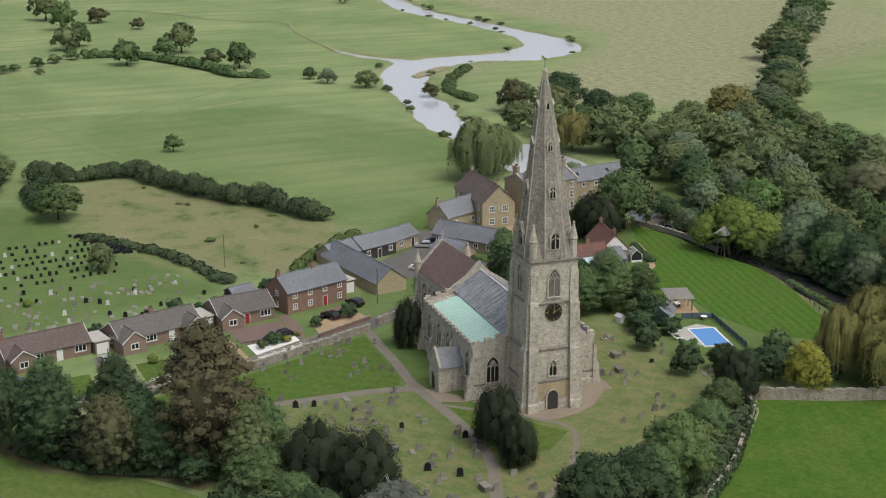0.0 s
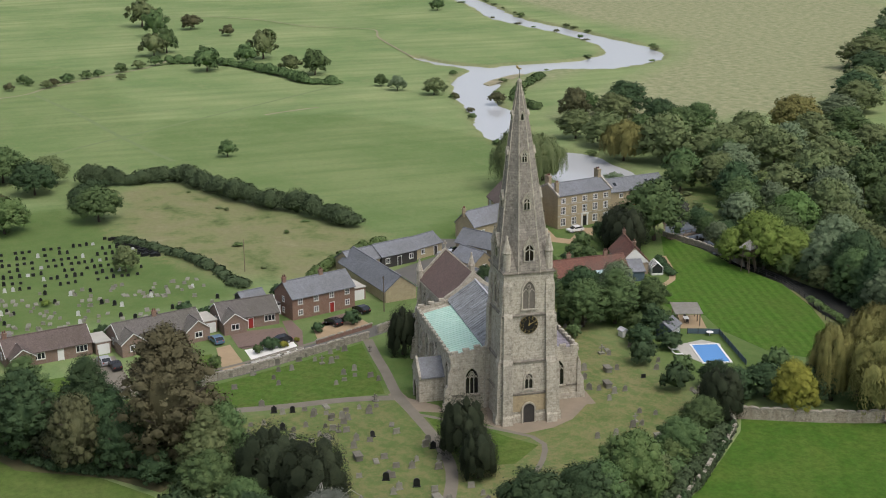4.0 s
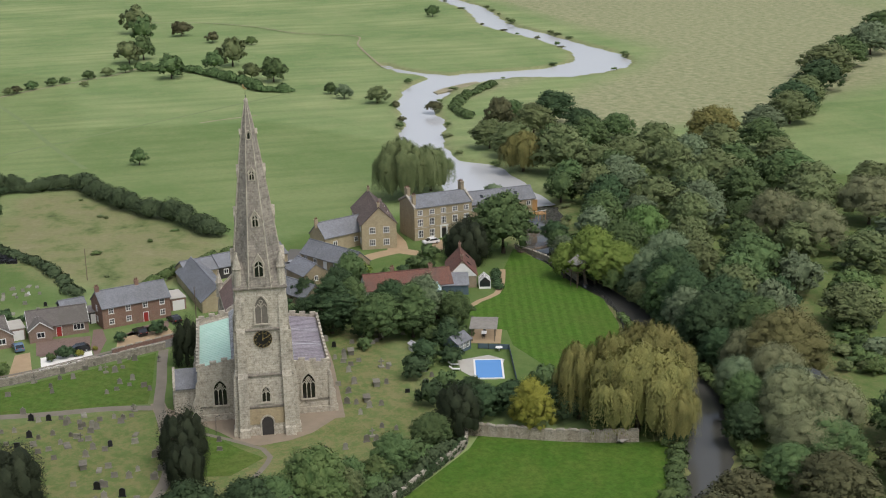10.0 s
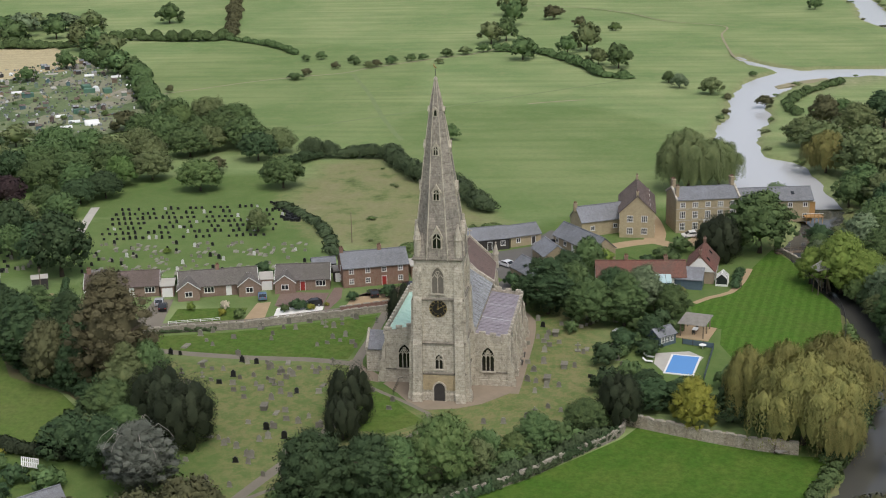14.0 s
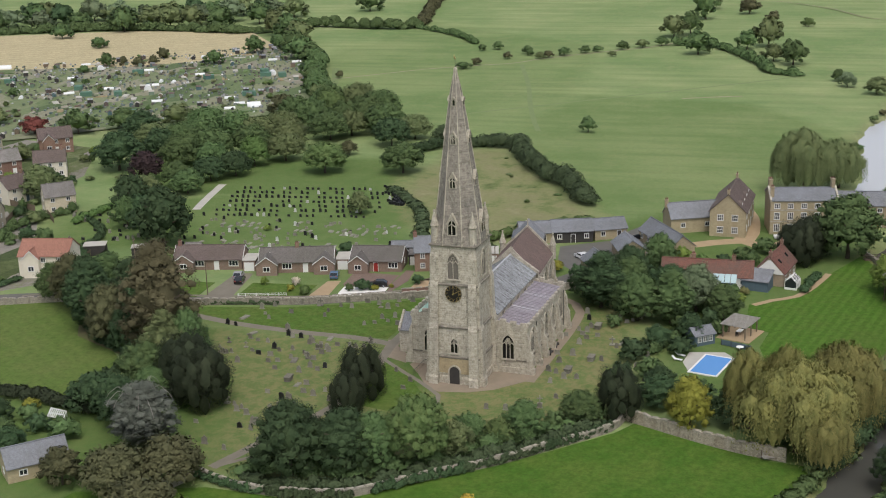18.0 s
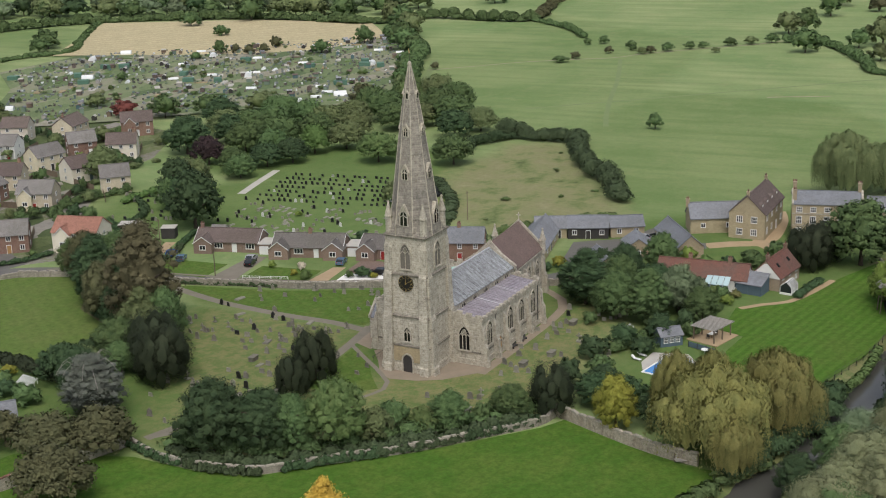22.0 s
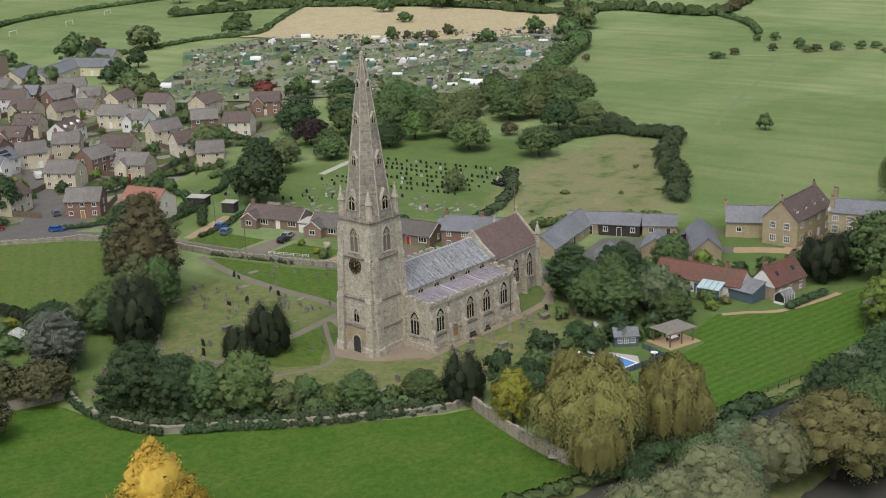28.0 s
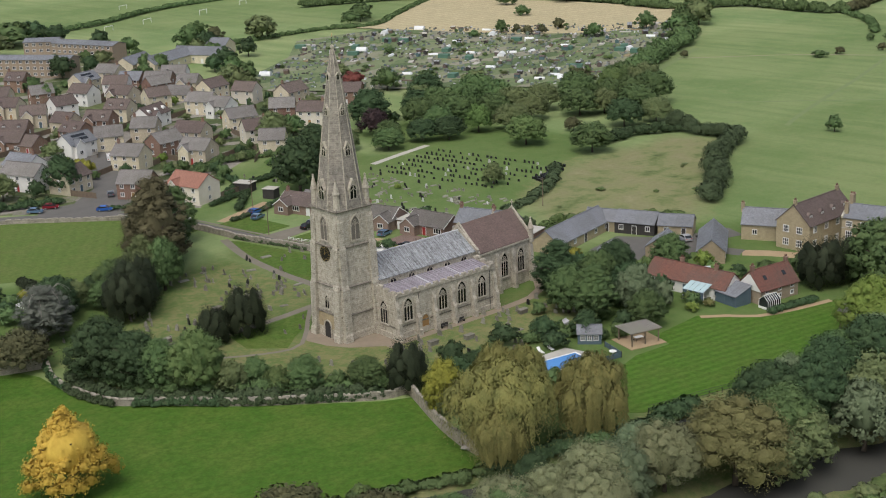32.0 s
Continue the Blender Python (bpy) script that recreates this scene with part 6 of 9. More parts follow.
for k in range(8):
    part("baluster", Geo().box(-1.5 + k * 0.43 - 0.03, -1.5 + k * 0.43 + 0.03, -1.5, -1.44, 3.7, 4.5), M_TIMBER, th)
part("ladder", Geo().box(-0.35, -0.28, -2.4, -1.5, 0, 0.08).add([(-0.4, -2.6, 0), (0.4, -2.6, 0), (0.4, -1.5, 3.6), (-0.4, -1.5, 3.6), (-0.4, -2.5, 0), (0.4, -2.5, 0), (0.4, -1.4, 3.6), (-0.4, -1.4, 3.6)], [(0, 1, 2, 3), (4, 5, 6, 7), (0, 1, 5, 4), (2, 3, 7, 6), (0, 3, 7, 4), (1, 2, 6, 5)]), M_TIMBER, th)

# outbuilding beyond the south-west corner of the churchyard
house((-46.5, 55.6), 9.5, 5.0, -46, 2.6, 4.8, M_COTSTONE, M_SLATE, "small stone outbuilding with slate roof", "outbuilding", 1, 2, 1, chim=(), door="red", name="outbuilding", win=(1.3, 1.0, 2, 1))

# the village
V = "village houses"
B, R_, W_, K_ = M_BUFF, M_RENDER, M_WHITE, M_BRICK
VILLAGE = (
    (59.7, 152.8, 9.6, 7.4, -67, M_BUFF, M_GREYTILE, 3, {}, 7.4), (76.2, 142.2, 9.7, 7.4, -71, M_BUFF, M_GREYTILE, 3, {}, 7.4), (76.9, 160.3, 9.4, 7.4, 4, K_, M_GREYTILE, 3, {}, 7.2),
    (91.2, 165.2, 10.2, 7.4, -67, M_BUFF, M_BROWNTILE, 3, {}, 7.2), (41.5, 123.2, 9.2, 7.4, -56, K_, M_GREYTILE, 3, {}, 7.2), (71.2, 181.9, 8.8, 7.4, -32, M_BUFF, M_GREYTILE, 2, {}, 7.4),
    (85.7, 182.6, 8.3, 7.4, -51, M_BUFF, M_GREYTILE, 2, {}, 7.6), (59.3, 181.8, 10.0, 7.4, 8, W_, M_SLATE, 3, dict(solar=True), 7.4), (33.6, 144.1, 9.3, 7.4, 16, M_BUFF, M_BROWNTILE, 3, {}, 7.2),
    (33.9, 168.6, 10.5, 7.4, -77, W_, M_SLATE, 3, {}, 7.4), (51.3, 205.6, 9.2, 7.4, -62, K_, M_BROWNTILE, 3, {}, 6.5), (53.9, 199.4, 8, 7.4, -75, K_, M_BROWNTILE, 2, {}, 5.6),
    (69.9, 198.3, 9.3, 7.4, -81, K_, M_BROWNTILE, 3, dict(dormers=2), 7.2), (76.7, 235.8, 8.7, 7.4, -35, M_BUFF, M_BROWNTILE, 2, {}, 7.4), (92.2, 243.0, 8.7, 7.4, -3, W_, M_BROWNTILE, 2, {}, 7.4),
    (109.8, 256.6, 9.5, 7.4, -74, W_, M_BROWNTILE, 3, {}, 7.6), (125.6, 281.0, 10.4, 7.4, 12, M_BUFF, M_SLATE, 3, dict(solar=True), 7.4), (100.2, 270.3, 8.6, 7.4, -19, K_, M_GREYTILE, 2, {}, 7.4),
    (110.8, 305.1, 8.2, 7.4, -60, K_, M_BROWNTILE, 2, dict(dormers=2), 7.6), (79.8, 256.9, 8.2, 7.4, -59, M_BUFF, M_BROWNTILE, 2, {}, 7.4), (78.2, 218.0, 8.2, 7.4, -73, M_BUFF, M_BROWNTILE, 2, {}, 6.6),
    (143.1, 289.9, 10.1, 7.4, -68, M_BUFF, M_GREYTILE, 3, {}, 7.2), (117.2, 242.0, 10.2, 7.4, -73, M_BUFF, M_BROWNTILE, 3, {}, 7.4), (100.3, 218.7, 9.0, 7.4, -65, M_BUFF, M_BROWNTILE, 2, dict(dormers=2), 7.4),
    (121.3, 227.4, 8.7, 7.4, -12, M_BUFF, M_BROWNTILE, 2, {}, 7.4), (100.1, 200.2, 12.0, 7.4, 19, W_, M_BROWNTILE, 3, dict(dormers=3), 7.2), (136.2, 248.2, 8.6, 7.4, -4, K_, M_GREYTILE, 2, {}, 7.4),
    (136.1, 232.8, 9.5, 7.4, -67, M_BUFF, M_GREYTILE, 3, {}, 5.2), (146.6, 241.3, 8.2, 7.4, -59, M_BUFF, M_GREYTILE, 2, {}, 7.2), (144.6, 224.4, 10.0, 7.4, 9, M_BUFF, M_BROWNTILE, 3, {}, 7.4),
    (124.6, 204.1, 10.2, 7.4, -72, M_BUFF, M_GREYTILE, 3, {}, 7.4), (124.3, 192.6, 8.2, 7.4, -75, W_, M_GREYTILE, 2, {}, 7.0), (113.9, 169.8, 9.8, 7.4, -18, M_BUFF, M_GREYTILE, 3, {}, 7.4),
    (104.9, 151.0, 8, 7.4, -23, R_, M_BROWNTILE, 2, {}, 7.2), (139.1, 268.6, 9.5, 7.4, -60, K_, M_SLATE, 3, {}, 6.8), (133.7, 171.4, 8.7, 7.4, -44, K_, M_GREYTILE, 2, {}, 7.2),
    (154.4, 191.1, 10.8, 7.4, 8, M_BUFF, M_BROWNTILE, 3, {}, 7.4), (48.0, 107.0, 11.5, 8.2, -80, R_, M_ORANGETILE, 3, {}, 7.6), 
    (142.6, 255.0, 10.8, 7.4, -54, K_, M_GREYTILE, 3, {}, 7.6), (133.9, 156.0, 9.2, 7.2, -62, R_, M_BROWNTILE, 3, {}, 7.6), (164.6, 172.0, 10.4, 7.6, -54, K_, M_BROWNTILE, 3, {}, 7.6),
    (27.5, 157.0, 12.5, 7.2, -72, W_, M_GREYTILE, 3, {}, 7.6), (58.0, 216.0, 10, 7.4, -50, K_, M_BROWNTILE, 3, dict(dormers=2), 7.6), (84.0, 206.0, 9.5, 7.2, -62, K_, M_BROWNTILE, 3, dict(dormers=2), 7.6),
    (88.0, 280, 10, 7.2, -50, M_BUFF, M_BROWNTILE, 3, {}, 7.6), (128, 262, 9.5, 7.2, -50, W_, M_BROWNTILE, 3, {}, 7.6), (155, 262, 10, 7.2, -50, W_, M_GREYTILE, 3, {}, 7.6),
    (146, 206, 9, 7.0, -70, R_, M_BROWNTILE, 2, {}, 7.6), (63, 262, 10, 7.4, -55, R_, M_BROWNTILE, 3, {}, 7.6), (45, 228, 10, 7.4, -45, M_BUFF, M_GREYTILE, 3, {}, 7.6),
    (30, 205, 10, 7.4, -50, K_, M_BROWNTILE, 3, {}, 7.6), (70, 290, 10, 7.4, -55, W_, M_BROWNTILE, 3, {}, 7.6), (92, 318, 10, 7.4, -45, W_, M_BROWNTILE, 3, {}, 7.6),
    (97, 132.5, 8, 6.2, -50, M_BUFF, M_GREYTILE, 2, {}, 7.6),
)
LABELS = {M_BUFF.name: "buff-brick", M_RENDER.name: "cream-rendered", M_WHITE.name: "white-rendered", M_BRICK.name: "red-brick"}
ROOFS = {M_GREYTILE.name: "grey tiled", M_BROWNTILE.name: "brown tiled", M_SLATE.name: "grey slate", M_ORANGETILE.name: "orange tiled"}
for i, (x, y, L, W, rot, wall, roof, cols, more, top) in enumerate(VILLAGE):
    doors = ("white", "red", "grey", "blue", "oak")
    eave = top - 2.7
    house((x, y), L, W, rot, eave, top, wall, roof, f"two-storey {LABELS[wall.name]} house with {ROOFS[roof.name]} roof", "house", -1, cols, 2 if eave > 4 else 1, door=doors[i % 5], group=V, wings=((-L * 0.22, 3.6, 1.2, eave - 0.4, eave + 1.4),) if i % 3 == 1 and i not in (4,) else (), chimneys=((0.4 if i % 2 else -0.4,),) if i % 3 == 0 else (), **more)


def flats(c, L, W, rot, h):
    f = thing("apartment_block", "three-storey tan-brick flats with shallow roof", "apartment block", pose(c[0], c[1], 0, 0, 0, rot), "flats behind the village")
    gable_block(f, L, W, h, h + 1.2, M_TANBRICK, M_SLATE)
    for fl in range(3):
        for i in range(int(L / 3.2)):
            x = -L / 2 + 1.6 + i * 3.2
            house_window(f, pose(x, -W / 2, fl * h / 3 + 0.9), 1.6, 1.3, 2, 1, False)


flats((134, 334), 40, 9, -61, 7.5)
flats((172, 350), 36, 9, -75, 7.5)
flats((164, 374), 16, 9, -48, 8.0)
for c, L, rot in (((178, 300), 30, 20), ((196, 298), 26, -70), ((216, 315), 15, -69), ((166, 306), 18, 25)):
    house(c, L, 9, rot, 3.8, 6.6, M_BUFF, M_SLATE, "long pale brick terrace with slate roof", "terrace", -1, 6, 1, chim=(), group="terraces behind the village")
# close-boarded fences between the village gardens
FENCE_MESHES = []
for k, length in enumerate((7.0, 9.0, 11.0)):
    loops = []
    for j in range(int(length / 1.8)):
        for dx, half, top in ((-0.06, 0.07, 1.8), (0.06, 0.07, 1.8), (0.07, 0.025, 1.68), (1.73, 0.025, 1.68)):
            loops.append([(j * 1.8 + dx, -half, 0), (j * 1.8 + dx, half, 0), (j * 1.8 + dx, half, top), (j * 1.8 + dx, -half, top)])
    g = Geo().ring(loops)
    FENCE_MESHES.append(g.mesh("garden_fence", M_TIMBER))
for i, (x, y, L, W, rot, *_) in enumerate(VILLAGE):
    for sx, side in ((L / 2 - 0.3, 1), (-L / 2 + 0.3, -1)):
        if (i + side) % 3:
            ob = new("garden_fence", FENCE_MESHES[(i + side) % 3])
            ob.matrix_basis = pose(x, y, 0, 0, 0, rot) @ pose(sx, side * (W / 2 + 0.1), 0, 0, 0, 90 * side)
            tagged(ob, "weathered close-boarded timber garden fence", "fence", "garden fences")



# ---- trees, shrubs and hedges ----
RNG = np.random.default_rng(7)


def ico_template(sub):
    bm = bmesh.new()
    bmesh.ops.create_icosphere(bm, subdivisions=sub, radius=1.0)
    v = np.array([p.co[:] for p in bm.verts])
    f = np.array([[p.index for p in face.verts] for face in bm.faces])
    bm.free()
    return v, f


ICO1, ICO2 = ico_template(1), ico_template(2)


def leaf_sprays(points, normals, w, h, rng, droop=0.0, jitter=0.42):
    """Small bent leaf sprays at points, facing roughly along the normals."""
    n = len(points)
    nrm = normals / (np.linalg.norm(normals, axis=1, keepdims=True) + 1e-9) + rng.normal(0, jitter, (n, 3))
    nrm /= np.linalg.norm(nrm, axis=1, keepdims=True)
    ref = rng.normal(0, 1, (n, 3))
    if droop:
        ref = ref * (1 - droop) + np.array([0, 0, -1.0]) * droop
    t = ref - nrm * (ref * nrm).sum(1, keepdims=True)
    t /= np.linalg.norm(t, axis=1, keepdims=True) + 1e-9
    b = np.cross(nrm, t)
    s = rng.uniform(0.6, 1.35, (n, 1))
    a, c = t * h / 2 * s, b * w / 2 * s
    verts = np.stack([points - a * 0.8 - c, points + a, points - a * 0.6 + c + nrm * 0.18 * w], 1)
    return verts.reshape(-1, 3), np.arange(3 * n).reshape(n, 3)


class Foliage:
    """Leaf sprays and inner masses gathered into one mesh, each spray shaded with the roundness of its clump."""

    def __init__(self):
        self.v, self.f, self.n, self.k = [], [], [], 0

    def add(self, verts, faces, normals):
        self.v.append(verts)
        self.f += (faces + self.k).tolist()
        self.n.append(normals)
        self.k += len(verts)

    def mesh(self, name, stretch=1.0):
        me = bpy.data.meshes.new(name)
        me.from_pydata(np.concatenate(self.v).tolist(), [], self.f)
        me.shade_smooth()
        n = np.concatenate(self.n) * np.array([1, 1, stretch])
        n /= np.linalg.norm(n, axis=1, keepdims=True) + 1e-9
        me.normals_split_custom_set_from_vertices(n.tolist())
        return me


def crown_mesh(name, seed, lobes, leaves, leaf, style="round", aspect=1.9):
    """A crown 2 wide and 1 high, to be stretched to aspect times its radius: leafy lobes with gaps, over inner masses."""
    rng = np.random.default_rng(seed)
    centres, radii = [], []
    for i in range(lobes):
        a, k = i * 2.399963 + rng.uniform(-0.5, 0.5), (i + 0.5) / lobes
        if style == "cone":
            z, rr, r = 0.1 + 0.82 * k, 0.86 * (1 - k) ** 0.8 * rng.uniform(0.55, 1.15), (0.16 - 0.09 * k) * rng.uniform(0.7, 1.2)
        elif style == "tall":
            z, rr, r = 0.1 + 0.8 * k, 0.74 * math.sin(math.pi * min(0.96, 0.24 + 0.71 * k)) * rng.uniform(0.5, 1.25), rng.uniform(0.08, 0.18)
        elif style == "billow":
            z, rr, r = 0.2 + 0.62 * k, 0.8 * math.sqrt(max(0.0, 1 - (k * 0.95) ** 2)) * rng.uniform(0.75, 1.08), rng.uniform(0.11, 0.24)
        elif style == "dome":
            z, rr, r = 0.22 + 0.56 * k, 0.74 * math.sqrt(max(0.0, 1 - (k * 0.95) ** 2)) * rng.uniform(0.65, 1.18), rng.uniform(0.09, 0.19)
        else:
            z, rr, r = 0.14 + 0.68 * k, 0.76 * math.sin(math.pi * min(0.95, 0.34 + 0.58 * k)) * rng.uniform(0.6, 1.25), rng.uniform(0.08, 0.18)
        centres.append((rr * math.cos(a), rr * math.sin(a), z + rng.uniform(-0.05, 0.05)))
        radii.append(r)
    c, r = np.array(centres), np.array(radii)
    squash = np.array([1, 1, 1 / aspect])
    fo = Foliage()
    v, f = ICO1
    for ci, ri in zip(c, r):
        fo.add(v * (0.56 + 0.26 * rng.random((len(v), 1))) * ri * squash * np.array([1, 1, 0.85]) + ci, f, 0.5 * v + 0.7 * ci * np.array([1, 1, aspect]) + np.array([0, 0, 0.1 - 0.3 * aspect]))
    fo.add(v * np.array([0.6, 0.6, 0.36]) + np.array([0, 0, 0.48]), f, v)
    share = (r ** 2) / (r ** 2).sum()
    for ci, ri, s in zip(c, r, share):
        n = max(6, int(leaves * s))
        d = rng.normal(0, 1, (n, 3))
        d /= np.linalg.norm(d, axis=1, keepdims=True)
        d[:, 2] = np.where(rng.random(n) < 0.6, np.abs(d[:, 2]), d[:, 2])
        bump = 1 + 0.14 * np.sin(d[:, :1] * 7 + ri * 40) * np.sin(d[:, 1:2] * 6 + 2) + 0.1 * np.sin(d[:, 2:] * 9)
        p = d * ri * rng.uniform(0.62, 1.45, (n, 1)) * bump * np.array([1, 1, 0.88])
        q, fq = leaf_sprays(p, d + np.array([0, 0, 0.25]), leaf, leaf * 1.3, rng)
        out = np.array([ci[0], ci[1], (ci[2] - 0.45) * aspect])
        soft = 0.3 * d + 0.85 * out + np.array([0, 0, 0.36]) + rng.normal(0, 0.15, (n, 3))
        fo.add(q * squash + ci, fq, np.repeat(soft, 3, 0))
    return fo.mesh(name, aspect)


def yew_mesh(name, seed, leaves, leaf, aspect):
    """A dense dark crown of upright flames grown into one, finely needled, broad at the shoulder."""
    rng = np.random.default_rng(seed)
    fo = Foliage()
    v, f = ICO1
    flames = [(0.0, 0.0, 0.47, 0.68, 0.47)]
    for i in range(34):
        k, a = (i + 0.5) / 34, i * 2.399963 + rng.uniform(-0.3, 0.3)
        z = 0.12 + 0.7 * k
        rr = 0.72 * math.sqrt(1 - (max(0.0, z - 0.38) / 0.5) ** 2) * rng.uniform(0.84, 1.04)
        flames.append((rr * math.cos(a), rr * math.sin(a), z, rng.uniform(0.2, 0.32), rng.uniform(0.16, 0.28)))
    for x, y, z, r, h in flames:
        fo.add(v * np.array([r, r, h]) * 0.66 + np.array([x, y, z]), f, v * 0.2 + np.array([x, y, 0.9 * (z - 0.4)]))
        n = int(leaves * r / sum(q[3] for q in flames))
        d = rng.normal(0, 1, (n, 3))
        d /= np.linalg.norm(d, axis=1, keepdims=True)
        swell = 1 + 0.07 * np.sin(np.arctan2(d[:, 1], d[:, 0]) * 4 + x * 9) + 0.05 * np.sin(d[:, 2] * 8 + y * 9)
        p = d * np.array([r, r, h]) * (swell * rng.uniform(0.8, 1.22, n))[:, None] + np.array([x, y, z])
        q, fq = leaf_sprays(p * np.array([1, 1, aspect]), d + np.array([0, 0, 0.1]), leaf, leaf * 1.4, rng)
        soft = 0.22 * d + np.array([0.8 * x, 0.8 * y, 0.8 * (z - 0.35)]) + rng.normal(0, 0.12, (n, 3))
        fo.add(q / np.array([1, 1, aspect]), fq, np.repeat(soft, 3, 0))
    return fo.mesh(name, aspect)


def weeping_mesh(name, seed, strands, long=0.6, aspect=1.5):
    """A weeping crown: rounded heads on a dome, each hung with a curtain of long leafy strands."""
    rng = np.random.default_rng(seed)
    fo = Foliage()
    heads = [(0.05, 0.0, 0.88, 0.3)]
    for i in range(25):
        k = (i + 0.5) / 25
        a, rr = i * 2.399963 + rng.uniform(-0.35, 0.35), 0.16 + 0.62 * math.sqrt(k) * rng.uniform(0.88, 1.1)
        heads.append((rr * math.cos(a), rr * math.sin(a), 0.93 - 0.46 * rr ** 2 + rng.uniform(-0.09, 0.06), rng.uniform(0.16, 0.27)))
    v, f = ICO1
    for x, y, z, r in heads:
        fo.add(v * np.array([r * 0.8, r * 0.8, 0.75 * r / aspect]) * (0.85 + 0.2 * rng.random((len(v), 1))) + np.array([x, y, z - 0.08]), f, v)
        fo.add(v * np.array([r * 0.62, r * 0.62, z * 0.36]) + np.array([x * 0.72, y * 0.72, z * 0.5]), f, v * np.array([0.5, 0.5, 0.2]) + np.array([x, y, 0.3]))
    weight = np.array([h[3] ** 1.5 for h in heads])
    for (x, y, z, r), share in zip(heads, weight / weight.sum()):
        per = int(strands * share)
        d = rng.normal(0, 1, (per, 3))
        d[:, 2] = np.abs(d[:, 2]) * 0.8
        d /= np.linalg.norm(d, axis=1, keepdims=True)
        lump = 1 + 0.14 * np.sin(np.arctan2(d[:, 1], d[:, 0]) * 5 + x * 20)
        top = np.array([x, y, z - 0.05]) + d * np.array([r, r, r * 0.85 / aspect]) * lump[:, None]
        for i in range(per):
            n = int(rng.integers(6, 13))
            side = math.hypot(d[i, 0], d[i, 1])
            fall = rng.uniform(0.45, 1.05) * long * z * (0.14 + side ** 2 * (0.6 + 0.7 * math.hypot(x, y)))
            ks = (np.arange(n) + rng.random(n)) / n
            pts = top[i] + np.stack([d[i, 0] * 0.05 * ks + rng.normal(0, 0.02, n), d[i, 1] * 0.05 * ks + rng.normal(0, 0.02, n), -fall * ks], 1)
            pts[:, 2] = np.maximum(pts[:, 2], 0.03)
            out = np.tile(np.array([d[i, 0], d[i, 1], 0.45]), (n, 1))
            q, fq = leaf_sprays(pts * np.array([1, 1, aspect]), out, 0.02, 0.04, rng, 0.8, 0.3)
            soft = np.stack([0.5 * d[i, 0] + 0.8 * x + 0 * ks, 0.5 * d[i, 1] + 0.8 * y + 0 * ks, 0.6 + 0.8 * d[i, 2] * (1 - ks) - 0.45 * ks], 1) + rng.normal(0, 0.12, (n, 3))
            fo.add(q / np.array([1, 1, aspect]), fq, np.repeat(soft, 3, 0))
    return fo.mesh(name, aspect)


def trunk_mesh(seed):
    """A tapered trunk with limbs, 1 high."""
    rng = np.random.default_rng(seed)
    g = Geo().tube([(0, 0, -0.02), (0.01, 0, 0.12), (0.0, 0.02, 0.35), (0.02, 0.0, 0.6), (0, 0, 0.85)], 0.07, 0.015, 7)
    for i in range(6):
        a, z = i * 1.1 + rng.uniform(-0.3, 0.3), 0.26 + 0.08 * i
        d = Vector((math.cos(a), math.sin(a), 0))
        g.tube([(0, 0, z), tuple(d * 0.25 + Vector((0, 0, z + 0.12))), tuple(d * 0.55 + Vector((0, 0, z + 0.22)))], 0.03, 0.008, 5)
    return g.mesh("trunk", M_BARK, True)


TRUNKS = [trunk_mesh(s) for s in (1, 2, 3)]
CROWN = {}


def crown_for(kind, leaf, variant):
    key = (kind, leaf, variant)
    if key not in CROWN:
        s = variant * 17 + 3
        base = ("shape", kind, variant)
        if base not in CROWN:
            CROWN[base] = {
                "big": lambda: crown_mesh("crown", s, 210, 19000, 0.035, "round", 1.75),
                "mid": lambda: crown_mesh("crown", s, 150, 5000, 0.06, "round", 1.75),
                "tall": lambda: crown_mesh("crown", s, 280, 24000, 0.036, "tall", 3.1),
                "cone": lambda: crown_mesh("crown", s, 240, 22000, 0.032, "cone", 1.8),
                "round": lambda: crown_mesh("crown", s, 80, 4400, 0.068, "round", 1.7),
                "dome": lambda: crown_mesh("crown", s, 140, 5600, 0.056, "dome", 1.35),
                "billow": lambda: crown_mesh("crown", s, 85, 25000, 0.026, "billow", 1.6),
                "column": lambda: yew_mesh("crown", s, 16000, 0.03, 2.1),
                "weep": lambda: weeping_mesh("crown", s, 5600, 0.66, 1.5),
                "far": lambda: crown_mesh("crown", s, 22, 1500, 0.11, "round", 1.5),
                "shrub": lambda: crown_mesh("crown", s, 18, 1100, 0.115, "dome", 1.3),
            }[kind]()
            me = CROWN[base]
        else:
            me = CROWN[base].copy()
        me.materials.clear()
        me.materials.append(LEAF[leaf])
        CROWN[key] = me
    return CROWN[key]


TREE_WORDS = dict(green="mid-green", dark="deep green", yew="dark green", russet="russet-brown", lime="yellow-green", bright="fresh green", willow="golden-olive", osier="olive-green", silver="silvery grey-green", sage="sage-green", olive="golden-olive", grey="grey-green",
                  brown="browning autumn", yellow="yellow", amber="amber-yellow", purple="purple-leaved", red="red-leaved", hedge="green", rough="weedy green", pampas="cream-plumed")
COUNT = [0]


